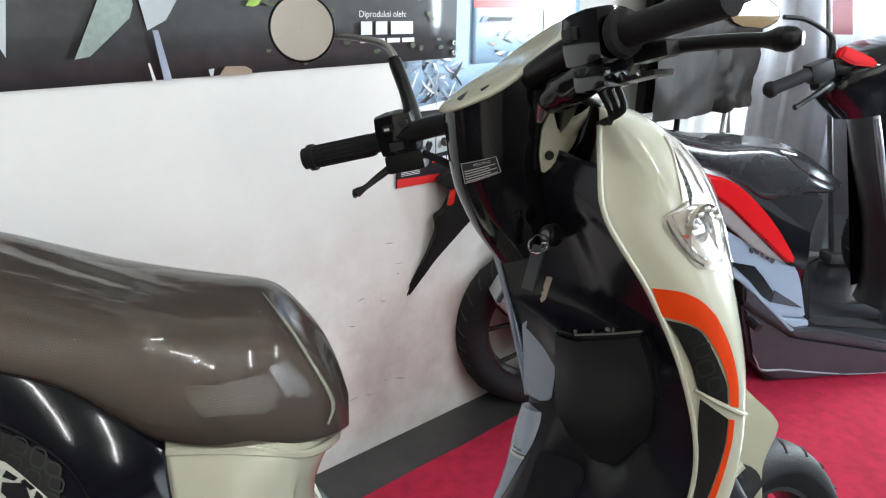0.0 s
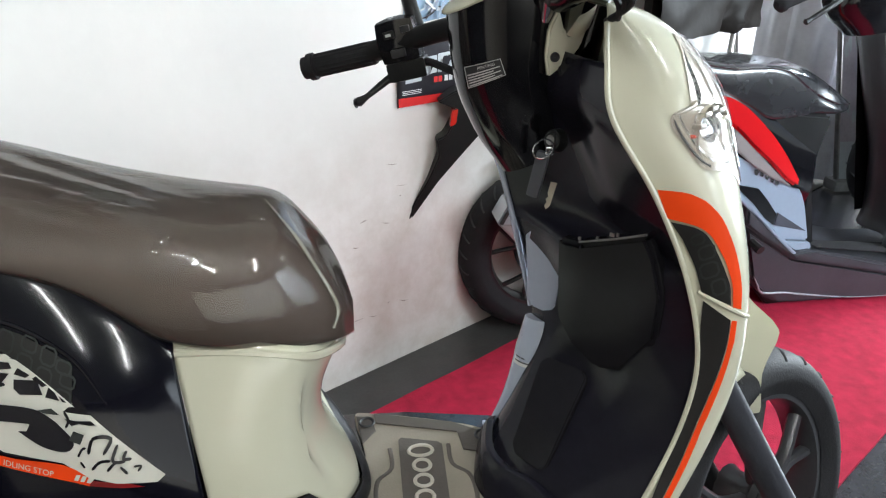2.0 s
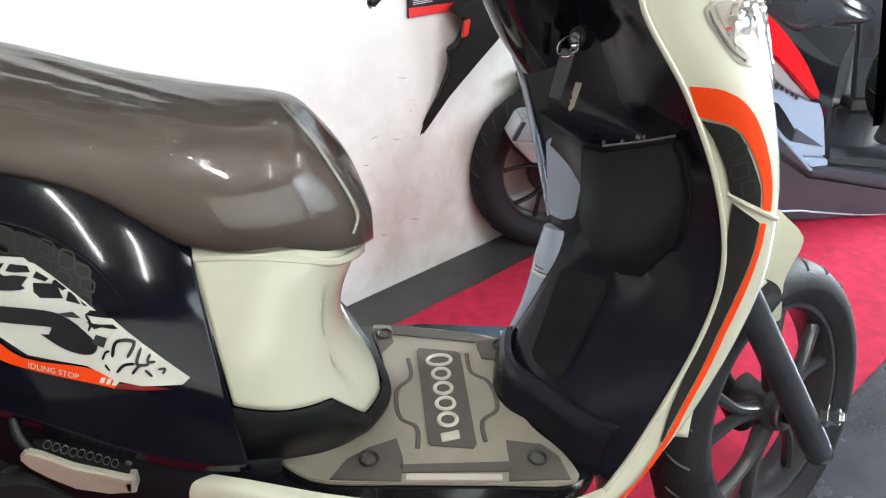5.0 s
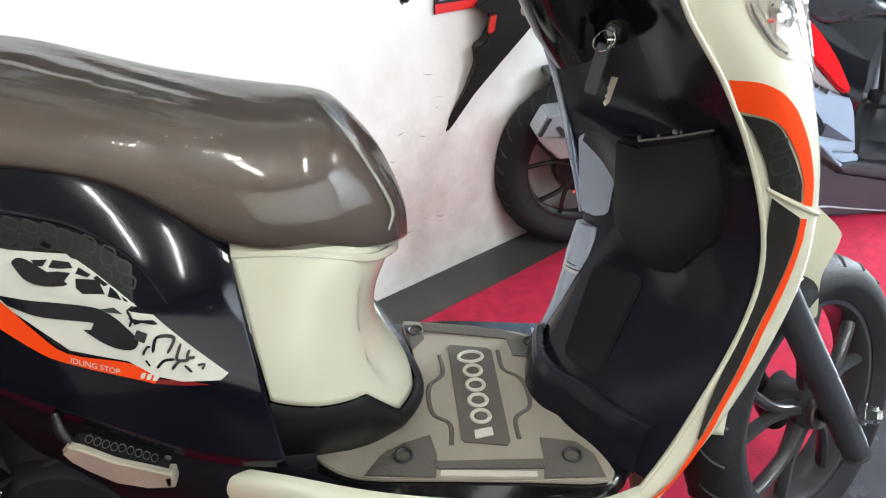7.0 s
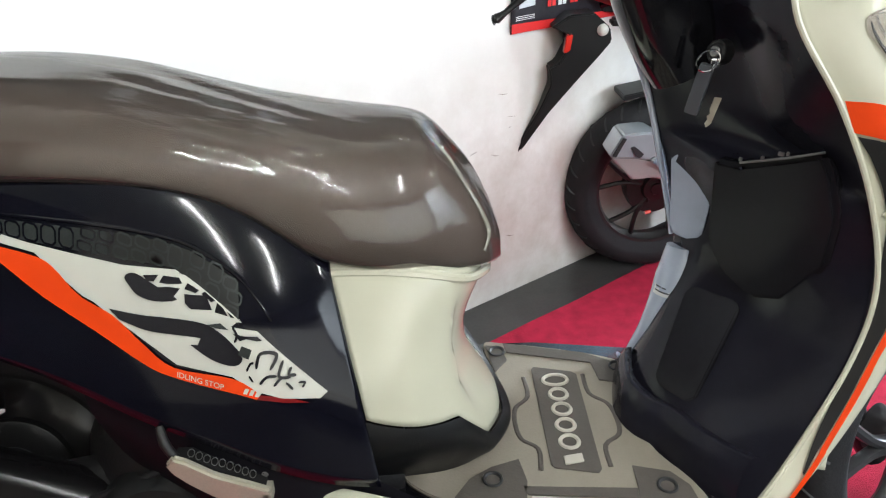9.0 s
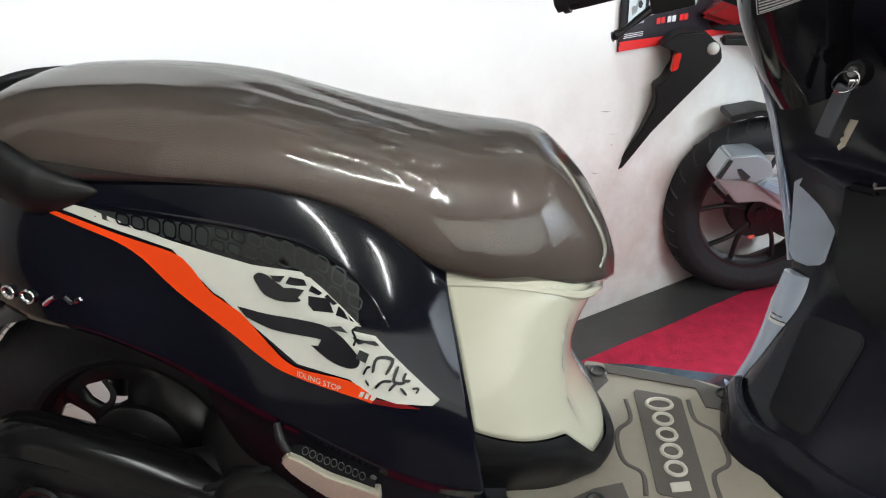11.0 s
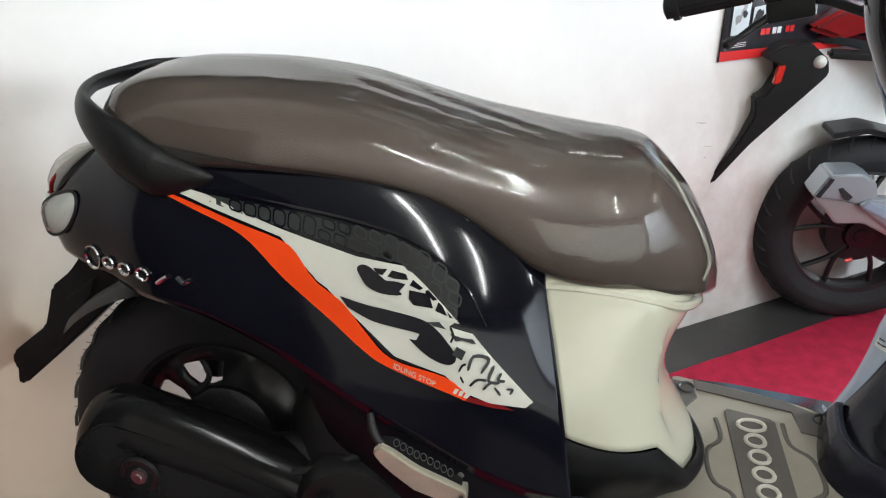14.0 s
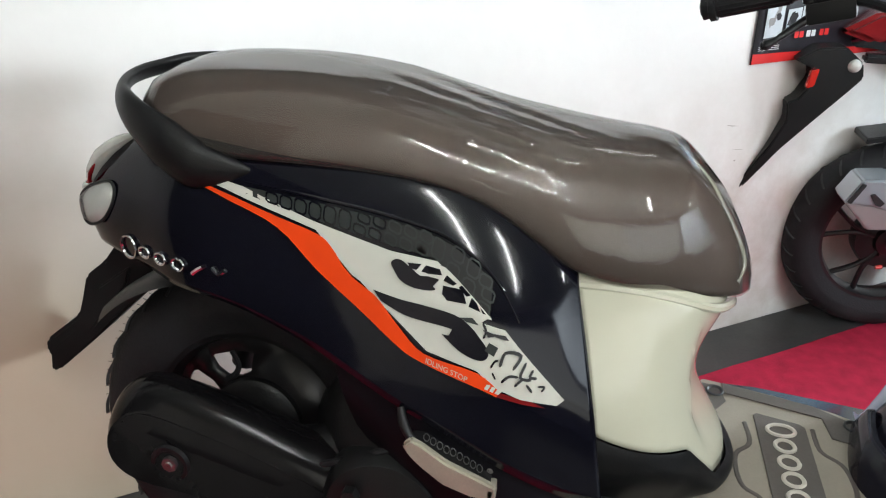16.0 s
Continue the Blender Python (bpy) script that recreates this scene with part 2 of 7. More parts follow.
def spline(pts, n, closed=False):
    """Catmull-Rom points through pts, n to each span."""
    pts = [Vector(p) for p in pts]
    m = len(pts)
    out = []
    for i in range(m if closed else m - 1):
        g = (lambda j: pts[j % m]) if closed else (lambda j: pts[min(max(j, 0), m - 1)])
        a, b, c, d = g(i - 1), g(i), g(i + 1), g(i + 2)
        for k in range(n):
            t = k / n
            out.append(0.5 * (2 * b + (c - a) * t + (2 * a - 5 * b + 4 * c - d) * t * t + (3 * b - a - 3 * c + d) * t ** 3))
    if not closed:
        out.append(pts[-1])
    return out


def skin(rows, close_u=False, caps=False, bm=None):
    """A sheet through rows of points, all rows of one length."""
    bm = bm or bmesh.new()
    vs = [[bm.verts.new(p) for p in r] for r in rows]
    n = len(rows[0])
    for a, b in zip(vs, vs[1:]):
        for j in range(n if close_u else n - 1):
            k = (j + 1) % n
            try:
                bm.faces.new((a[j], a[k], b[k], b[j]))
            except ValueError:
                pass
    if caps:
        for r in (vs[0], vs[-1]):
            try:
                bm.faces.new(r)
            except ValueError:
                pass
    return bm


def smooth_rows(rows, nu, nv, close_u=False):
    rows = [spline(r, nu, close_u) for r in rows]
    cols = [spline(c, nv) for c in zip(*rows)]
    return [list(r) for r in zip(*cols)]


def tube(pts, rad, seg=10, n=6, bm=None, flat=1.0, caps=True):
    """A round bar along a curve; rad: one radius or one for each point."""
    rads = rad if isinstance(rad, (list, tuple)) else [rad] * len(pts)
    path = spline(pts, n)
    rr = [rads[min(i // n, len(rads) - 2)] * (1 - (i % n) / n) + rads[min(i // n + 1, len(rads) - 1)] * ((i % n) / n) for i in range(len(path))]
    rows = []
    up = Vector((0, 0, 1))
    for i, p in enumerate(path):
        d = (path[min(i + 1, len(path) - 1)] - path[max(i - 1, 0)]).normalized()
        if abs(d.dot(up)) > 0.95:
            up = Vector((1, 0, 0))
        s = d.cross(up).normalized()
        u = s.cross(d).normalized()
        up = u
        rows.append([p + (s * math.cos(a) + u * math.sin(a) * flat) * rr[i] for a in [2 * math.pi * k / seg for k in range(seg)]])
    return skin(rows, True, caps, bm)


def lathe(profile, m, seg=48, bm=None):
    """Turns (radius, height) pairs round z and sets them at the pose m."""
    rows = [[m @ Vector((r * math.cos(a), r * math.sin(a), h)) for a in [2 * math.pi * k / seg for k in range(seg)]] for r, h in profile]
    return skin(rows, True, False, bm)


def block(c, s, m=None, bevel=0.004, bm=None):
    b2 = bmesh.new()
    bmesh.ops.create_cube(b2, size=1)
    for v in b2.verts:
        v.co = Vector((v.co.x * s[0], v.co.y * s[1], v.co.z * s[2]))
    if bevel:
        bmesh.ops.bevel(b2, geom=list(b2.edges), offset=bevel, segments=2, affect="EDGES", profile=0.7)
    for v in b2.verts:
        v.co = (m @ (v.co + Vector(c))) if m else v.co + Vector(c)
    if bm is None:
        return b2
    me = bpy.data.meshes.new("tmp")
    b2.to_mesh(me)
    b2.free()
    bm.from_mesh(me)
    bpy.data.meshes.remove(me)
    return bm


def prism(outline, fn, depth, bevel=0.003):
    """A flat outline of (a, b) pairs, thick by depth, set in space by fn(a, b, d)."""
    bm = bmesh.new()
    f = bm.faces.new([bm.verts.new((a, b, 0)) for a, b in outline])
    r = bmesh.ops.extrude_face_region(bm, geom=[f])
    for v in r["geom"]:
        if isinstance(v, bmesh.types.BMVert):
            v.co.z += depth
    if bevel:
        bmesh.ops.bevel(bm, geom=[e for e in bm.edges], offset=bevel, segments=2, affect="EDGES", clamp_overlap=True)
    bmesh.ops.triangulate(bm, faces=[f for f in bm.faces if len(f.verts) > 4])
    for v in bm.verts:
        v.co = fn(*v.co)
    return bm

# ---- the place ----
WU, WN = Vector((0.828, 0.561, 0)), Vector((0.561, -0.828, 0))
W0 = Vector((0, 0.875, 0))


def wp(s, off, z):
    """A point by the back wall: s along it, off before its face, z up."""
    return W0 + WU * s + WN * off + Vector((0, 0, z))


def wall_frame(s, off, z):
    return Matrix.Translation(wp(s, off, z)) @ Matrix(((WU.x, 0, WN.x), (WU.y, 0, WN.y), (0, 1, 0))).to_4x4()


CEILING = 2.75


def slab(name, pts, z0, z1, material, label, kind="structure"):
    bm = bmesh.new()
    lo = [bm.verts.new((x, y, z0)) for x, y in pts]
    hi = [bm.verts.new((x, y, z1)) for x, y in pts]
    bm.faces.new(lo)
    bm.faces.new(hi)
    for i in range(len(pts)):
        k = (i + 1) % len(pts)
        bm.faces.new((lo[i], lo[k], hi[k], hi[i]))
    return tagged(link(name, bm, material, None), label, "", "", kind)


def ground(s0, s1, o0, o1):
    return [tuple(wp(s, o, 0).xy) for s, o in ((s0, o0), (s1, o0), (s1, o1), (s0, o1))]


slab("floor", ground(-3.0, 6.0, -1.2, 4.6), FLOOR - 0.12, FLOOR - 0.008, TILE, "black polished stone floor under the carpet")
slab("floor_border", ground(-3.0, 6.0, 0.002, 0.152), FLOOR - 0.006, FLOOR - 0.002, STRIP, "dark grey floor border along the wall")
slab("wall_back", ground(-3.0, 1.86, -0.15, 0.0), FLOOR - 0.1, CEILING, WALL, "scuffed white painted wall, lower part dirty and toned down for shade")
slab("wall_left_front", ground(-3.15, -3.0, 1.6, 3.95), FLOOR - 0.1, CEILING, BEIGEWALL, "unseen side wall, beige for the mirror to reflect")
slab("wall_left", ground(-3.15, -3.0, -0.15, 1.6), FLOOR - 0.1, CEILING, DARKWALL, "unseen side wall, near black to keep reflections dark")
slab("ceiling", ground(-3.15, 6.0, -1.2, 4.6), CEILING, CEILING + 0.1, CEIL, "white painted ceiling")
# unseen shop front behind the camera: low wall and lintel, dark to limit reflections, with a wide opening between
slab("wall_front_base", ground(-3.15, 6.0, 3.95, 4.10), FLOOR - 0.1, 0.90, GREYWALL, "plain dark grey wall under the shop window")
slab("wall_front_lintel", ground(-3.15, 6.0, 3.95, 4.10), 2.40, CEILING, GREYWALL, "plain dark grey lintel over the shop window")
slab("wall_front_pier", ground(-3.15, -1.6, 3.95, 4.10), 0.90, 2.40, BEIGEWALL, "unseen beige pier beside the shop window, toned for the mirror")
slab("wall_far", ground(1.6, 6.0, -1.2, -1.05), FLOOR - 0.1, CEILING, GREYWALL, "plain grey far wall")

# carpet with a fine uneven pile
cb = bmesh.new()
NS, NO = 150, 60
S0, S1, O0, O1 = -2.6, 1.62, 0.152, 1.03
grid_rows = []
for j in range(NO + 1):
    row = []
    for i in range(NS + 1):
        s, o = S0 + (S1 - S0) * i / NS, O0 + (O1 - O0) * j / NO
        edge = 0.004 * noise.noise(Vector((s * 3, o * 3, 0)))
        row.append(wp(s, o + (edge if j in (0, NO) else 0), FLOOR + 0.001 + 0.0025 * noise.noise(Vector((s * 5, o * 5, 3)))))
    grid_rows.append(row)
skin(grid_rows, bm=cb)
edge_verts = [e for e in cb.edges if len(e.link_faces) == 1]
ex = bmesh.ops.extrude_edge_only(cb, edges=edge_verts)
for v in ex["geom"]:
    if isinstance(v, bmesh.types.BMVert):
        v.co.z = FLOOR - 0.008
tagged(link("carpet", cb, CARPET), "long red needle-felt carpet runner on the black floor", "carpet")

# ---- lights of the place ----
# daylight from the open shop front at the far end, two added fills, and a little from the window opposite the wall
area("street_daylight", (3.4, 1.40, 1.05), (-0.50, 0.62, 0.90), 0.60, 1.0, 67, (0.81, 0.92, 1.0)).data.spread = radians(75)
# added lamp without a seen source, brightens front wheel and near carpet
area("side_fill", (3.2, -1.2, 1.6), (0.9, 0.25, 0.30), 2.0, 1.6, 7, (0.80, 0.91, 1.0)).data.spread = radians(60)
# added lamp without a seen source, brightens curtain and second scooter
area("curtain_fill", (3.3, -0.9, 1.8), (1.9, 2.3, 0.9), 1.6, 1.6, 66, (0.78, 0.90, 1.0)).data.spread = radians(62)
area("window_daylight", (1.15, -2.75, 1.35), (-0.30, 0.5, 0.75), 3.0, 1.5, 10, (0.98, 0.99, 0.92)).data.spread = radians(110)
EM = bpy.data.materials.new("lit_tube")
EM.use_nodes = True
EM.node_tree.nodes["Principled BSDF"].inputs["Emission Color"].default_value = (0.96, 0.98, 0.99, 1)
EM.node_tree.nodes["Principled BSDF"].inputs["Emission Strength"].default_value = 140
for x, y in ((-0.12, -1.55), (1.02, -1.62), (2.70, -0.30)):
    lamp = thing("ceiling_light", "white fluorescent batten lamp on the ceiling", "ceiling lamp", "ceiling lamps")
    bar = Matrix.Translation((x, y, CEILING - 0.02)) @ Vector((0.44, -0.90, 0)).to_track_quat("X", "Z").to_matrix().to_4x4()
    part("housing", block((0, 0, 0), (1.26, 0.06, 0.03), bar, 0.004), CEIL, lamp)
    part("tube", tube([bar @ Vector((-0.6, 0, -0.035)), bar @ Vector((0.6, 0, -0.035))], 0.016, 10, 2), EM, lamp)

# ---- the cream and black scooter ----
scooter = thing("motor_scooter", "cream and midnight black motor scooter with orange stripes on red carpet", "motor scooter")


SEAT = [(-0.878, 0.028, 0.755, 0.738), (-0.869, 0.065, 0.777, 0.727), (-0.848, 0.098, 0.795, 0.718), (-0.795, 0.122, 0.806, 0.712),
        (-0.70, 0.131, 0.806, 0.711), (-0.62, 0.132, 0.799, 0.709), (-0.54, 0.129, 0.786, 0.702), (-0.46, 0.124, 0.766, 0.688),
        (-0.39, 0.121, 0.750, 0.660), (-0.34, 0.123, 0.741, 0.628), (-0.30, 0.126, 0.734, 0.604), (-0.25, 0.124, 0.727, 0.590),
        (-0.205, 0.117, 0.722, 0.582), (-0.172, 0.106, 0.713, 0.576), (-0.142, 0.091, 0.686, 0.569), (-0.114, 0.072, 0.652, 0.562), (-0.094, 0.047, 0.614, 0.555), (-0.081, 0.017, 0.578, 0.548)]
SECTION = [(-0.88, -0.03), (-0.985, 0.04), (-1.03, 0.16), (-1.02, 0.38), (-0.96, 0.60), (-0.84, 0.79), (-0.66, 0.93), (-0.36, 0.99), (0, 1.0), (0.36, 0.99), (0.66, 0.93), (0.84, 0.79), (0.96, 0.60), (1.02, 0.38), (1.03, 0.16), (0.985, 0.04), (0.88, -0.03)]
FOLDS = [(0.66, 0.60, 0.0026), (0.80, 0.66, 0.0030), (0.93, 0.72, 0.0034), (1.05, 0.78, 0.0026), (1.22, 0.86, 0.0022)]


def seat_rows(film=False):
    """The cushion, or the loose film over it, which is drawn tight from the nose to the rear and stands off in the dip."""
    rows = []
    for x, w, zt, zb in SEAT:
        dip = math.exp(-((x + 0.50) / 0.17) ** 2)
        zt -= 0.0 if film else 0.004 + 0.011 * dip
        h, grow = zt - zb, 0.004 if film else 0.0
        side = 0.004 * dip if film else 0.0
        rows.append([L(x, a * (w + grow) + (math.copysign(side, a) * b if abs(a) > 0.3 else 0), zb + b * h) for a, b in SECTION])
    rows = smooth_rows(rows, 4, 5)
    if film:
        n = len(rows[0]) - 1
        for r in rows:
            for j, p in enumerate(r):
                v = 2 * j / n  # 0 at the lower edge, 1 on the ridge, 2 at the far edge
                near = 1 if v < 1 else -1
                k = 0.0
                u = (p.x + 0.56) / 0.36  # 0 behind the dip, 1 at the nose
                if 0 < u < 1:
                    for v0, v1, hi in FOLDS:
                        c = v0 + (v1 - v0) * u + 0.02 * noise.noise(Vector((p.x * 14, v0 * 9, 0)))
                        d = (v - c) / (0.030 - 0.012 * u)
                        k += 1.6 * hi * math.exp(-d * d) * math.sin(math.pi * min(1, u * 1.1)) ** 0.7
                # a short kink behind the dip, and crumpled edges at rear and hem
                k += 0.0030 * math.exp(-((p.x + 0.575 + 0.10 * (v - 0.62)) / 0.007) ** 2) * math.exp(-((v - 0.60) / 0.10) ** 2)
                k += 0.0028 * math.exp(-((p.x + 0.487 - 0.12 * (v - 0.10)) / 0.006) ** 2) * math.exp(-((v - 0.12) / 0.14) ** 2)
                rear = math.exp(-((p.x + 0.862) / 0.025) ** 2)
                hem = math.exp(-(v / 0.13) ** 2) * (0.35 + 0.65 * min(1, max(0, (p.x + 0.38) / 0.1)))
                k += 0.0030 * (rear + 0.5 * hem) * noise.noise(Vector((p.x * 60, p.y * 40, p.z * 70)))
                k += 0.0011 * noise.noise(Vector((p.x * 7, v * 6, 2))) * (1 if p.x < -0.3 else 0.5)
                out = Vector((0.15, -near * (1.0 - 0.8 * min(v, 2 - v)), 0.25 + 0.75 * min(v, 2 - v))).normalized()
                p += out * k
    return rows


part("seat", skin(seat_rows(), caps=True), VINYL, scooter, "dark brown vinyl seat")
part("seat_film", skin(seat_rows(True)), FILM, scooter, "loose clear plastic protective film")
NOSE = [Vector(q) for q in ((-0.189, 0.090, 0.720), (-0.168, 0.055, 0.707), (-0.147, 0.030, 0.688), (-0.128, 0.016, 0.657), (-0.110, 0.008, 0.625), (-0.101, 0.004, 0.598), (-0.108, -0.012, 0.581))]
part("film_fold", tube([q + Vector((0.0012, -0.0008, 0.0010)) for q in NOSE], [0.0008, 0.0018, 0.0026, 0.0030, 0.0030, 0.0034, 0.0012], 8, 6, flat=0.5), FOLDMAT, scooter, "bunched clear film along the seat's nose")
band = []
for r in seat_rows():
    x = sum(p.x for p in r) / len(r)
    f = min(1.0, max(0.0, (-0.27 - x) / 0.16)) * (7.5 + 3.5 * min(1, max(0, (-0.62 - x) / 0.15)))
    out = Vector((0, -0.0016, 0.0002))
    band.append([r[int(f * k / 8)].lerp(r[min(len(r) - 1, int(f * k / 8) + 1)], f * k / 8 % 1) + out for k in range(9)] if f > 0.4 else None)
part("seat_side_band", skin([b for b in band if b]), SKIRTVINYL, scooter, "black vinyl lower side of the seat")

# rear body shell: stations of (x, [(half width, z), ...] from the top down)
BODY = [(-0.990, [(0.030, 0.628), (0.038, 0.610), (0.040, 0.593), (0.028, 0.578)]),
        (-0.967, [(0.045, 0.661), (0.062, 0.634), (0.066, 0.599), (0.055, 0.567)]),
        (-0.929, [(0.060, 0.692), (0.083, 0.654), (0.089, 0.607), (0.078, 0.564)]),
        (-0.862, [(0.078, 0.718), (0.104, 0.671), (0.114, 0.611), (0.105, 0.556)]),
        (-0.796, [(0.095, 0.733), (0.126, 0.675), (0.140, 0.610), (0.138, 0.550)]),
        (-0.700, [(0.112, 0.728), (0.148, 0.670), (0.164, 0.600), (0.165, 0.545)]),
        (-0.600, [(0.120, 0.722), (0.160, 0.655), (0.178, 0.580), (0.182, 0.515)]),
        (-0.500, [(0.121, 0.712), (0.168, 0.630), (0.190, 0.545), (0.194, 0.465)]),
        (-0.420, [(0.120, 0.690), (0.175, 0.600), (0.197, 0.515), (0.200, 0.430)]),
        (-0.360, [(0.119, 0.656), (0.177, 0.570), (0.198, 0.490), (0.196, 0.395)]),
        (-0.310, [(0.117, 0.622), (0.166, 0.545), (0.190, 0.465), (0.186, 0.365)]),
        (-0.275, [(0.114, 0.600), (0.153, 0.525), (0.178, 0.445), (0.179, 0.352)])]
rows = []
for x, sec in BODY:
    xs = [x + d for d in ((-0.016, 0.0, 0.016, 0.030) if x > -0.3 else (-0.004, 0, 0.006, 0.012) if x > -0.33 else (0, 0, 0, 0))]
    right = [L(xx, -w, z) for xx, (w, z) in zip(xs, sec)]
    left = [L(xx, w, z) for xx, (w, z) in zip(xs, sec)]
    rows.append(right[::-1] + [L(x, -0.5 * sec[0][0], sec[0][1] + 0.006), L(x, 0.5 * sec[0][0], sec[0][1] + 0.006)] + left)
BODYROWS = smooth_rows(rows, 5, 5)
bm = skin(BODYROWS)
body_ob = part("rear_body_cover", bm, NAVY, scooter, "glossy midnight black side covers")
shell(body_ob, 0.003)

# cream panel under the seat, a U in plan, and the black trim below it
LEVELS = [(0.607, [(-0.300, 0.113), (-0.20, 0.113), (-0.128, 0.072), (-0.094, 0.0)]),
          (0.585, [(-0.292, 0.121), (-0.20, 0.120), (-0.132, 0.080), (-0.096, 0.0)]),
          (0.56, [(-0.285, 0.132), (-0.20, 0.130), (-0.136, 0.092), (-0.098, 0.0)]),
          (0.50, [(-0.272, 0.150), (-0.20, 0.140), (-0.146, 0.095), (-0.114, 0.0)]),
          (0.46, [(-0.264, 0.158), (-0.20, 0.146), (-0.148, 0.097), (-0.119, 0.0)]),
          (0.425, [(-0.258, 0.162), (-0.20, 0.150), (-0.144, 0.098), (-0.116, 0.0)]),
          (0.39, [(-0.252, 0.164), (-0.19, 0.152), (-0.134, 0.097), (-0.103, 0.0)]),
          (0.345, [(-0.246, 0.165), (-0.18, 0.152), (-0.120, 0.094), (-0.086, 0.0)]),
          (0.285, [(-0.240, 0.166), (-0.17, 0.152), (-0.112, 0.092), (-0.080, 0.0)])]


def u_row(z, pts, grow=0.0):
    r = [L(x + grow * (i / 3), -w - grow, z) for i, (x, w) in enumerate(pts)]
    l = [L(x + grow * (i / 3), w + grow, z) for i, (x, w) in enumerate(pts[:-1])][::-1]
    return spline(r + l, 8)


full = [u_row(z, p) for z, p in LEVELS]
full = [list(c) for c in zip(*[spline(c, 6) for c in zip(*full)])]  # finer in height
ncol = len(full[0])


def split_z(j):
    """Height of the panel's lower edge at column j of the U."""
    u = abs(j - (ncol - 1) / 2) / ((ncol - 1) / 2)  # 1 at the rear ends, 0 at the front
    if u > 0.42:
        return 0.428 - (1 - u) / 0.58 * 0.035
    if u > 0.26:
        return 0.335 + (0.393 - 0.335) * (u - 0.26) / 0.16
    return 0.32 + 0.015 * u / 0.26


# foot of the trim on the floor board, drawn in towards the middle
FOOT = [(-0.310, -0.100), (-0.262, -0.086), (-0.215, -0.079), (-0.170, -0.075), (-0.135, -0.060), (-0.103, -0.025), (-0.084, 0.020), (-0.080, 0.062), (-0.092, 0.105), (-0.130, 0.140), (-0.200, 0.160), (-0.300, 0.165)]
fine = spline([(x, y, 0.280) for x, y in FOOT], 20)
foot = [fine[round(j * (len(fine) - 1) / (ncol - 1))] for j in range(ncol)]
up_rows, low_rows = [], []
for r0 in range(25):
    a = r0 / 24
    ru, rl = [], []
    for j in range(ncol):
        col = [row[j] for row in full]
        top, bot, s = col[0].z, 0.272, split_z(j)

        def at_z(z):
            for p, q in zip(col, col[1:]):
                if p.z >= z >= q.z:
                    return p.lerp(q, (p.z - z) / max(1e-6, p.z - q.z))
            return col[-1].copy() if z < col[-1].z else col[0].copy()
        ua = abs(j - (ncol - 1) / 2) / ((ncol - 1) / 2)
        top = 0.542 + 0.058 * min(1, ua / 0.75) ** 0.9
        pu = at_z(top + (s - top) * a)
        # a hollow at the front, with a fold where it meets the side
        fold = 0.40 - 0.12 * a
        if ua < fold:
            pu += Vector((-1, 0.25 if j < ncol / 2 else -0.25, 0)) * 0.013 * math.sin(math.pi * min(1, max(0, (a - 0.14) / 0.75))) * min(1, (fold - ua) / 0.045)
        ru.append(pu)
        p = at_z(s)
        q = foot[j]
        fl = p.lerp(q, a)
        fl.z = s + (q.z - s) * (a ** 0.85)
        out = Vector((fl.x + 0.26, fl.y - 0.05, 0)).normalized()
        rl.append(fl + out * (0.0035 + 0.020 * math.sin(math.pi * min(1, a ** 0.75)) * (1 - 0.75 * a)))
    up_rows.append(ru)
    low_rows.append(rl)
ob = part("front_seat_panel", skin(up_rows), CREAM, scooter, "cream painted panel under the seat")
shell(ob, 0.004)
part("lower_seat_trim", skin(low_rows), SATIN, scooter, "matt black plastic trim")
# rim of the panel under the seat
part("panel_lip", tube([p + Vector((p.x + 0.30, p.y - 0.06, 0)).normalized() * 0.0045 + Vector((0, 0, -0.014)) for p in up_rows[0][::4]], 0.006, 8, 3), CREAM, scooter)

# floor board and mat
MATZ = 0.285
board = [(-0.30, -0.165), (-0.22, -0.185), (-0.05, -0.19), (0.13, -0.192), (0.175, -0.170), (0.23, -0.10), (0.24, 0.14), (0.16, 0.18), (0.0, 0.21), (-0.12, 0.215), (-0.28, 0.2)]
part("floor_board", prism(board, lambda a, b, d: Vector((a, b, MATZ - 0.035 + d)), 0.030, 0.006), BLACKGLOSS, scooter)

matt = spline([(-0.055, 0.199, 0), (0.074, 0.162, 0), (0.135, 0.125, 0), (0.118, 0.07, 0), (0.112, 0.0, 0), (0.125, -0.066, 0), (0.156, -0.122, 0), (0.158, -0.174, 0), (0.05, -0.162, 0), (-0.06, -0.147, 0), (-0.16, -0.133, 0), (-0.205, -0.108, 0),
               (-0.224, -0.08, 0), (-0.19, -0.070, 0), (-0.128, -0.037, 0), (-0.092, 0.018, 0), (-0.073, 0.095, 0), (-0.088, 0.195, 0)], 3, True)
mat_ob = part("floor_mat", prism([(p.x, p.y) for p in matt], lambda a, b, d: Vector((a, b, MATZ - 0.005 + d)), 0.006, 0.0015), MATGREY, scooter, "taupe rubber floor mat with dark inlays")


def inlay(name, pts, material, z=MATZ + 0.001, h=0.0022, rnd=1):
    o = spline([(a, b, 0) for a, b in pts], rnd, True) if rnd > 1 else [Vector((a, b, 0)) for a, b in pts]
    return part(name, prism([(p.x, p.y) for p in o], lambda a, b, d: Vector((a, b, z + d)), h, 0.0006), material, mat_ob)


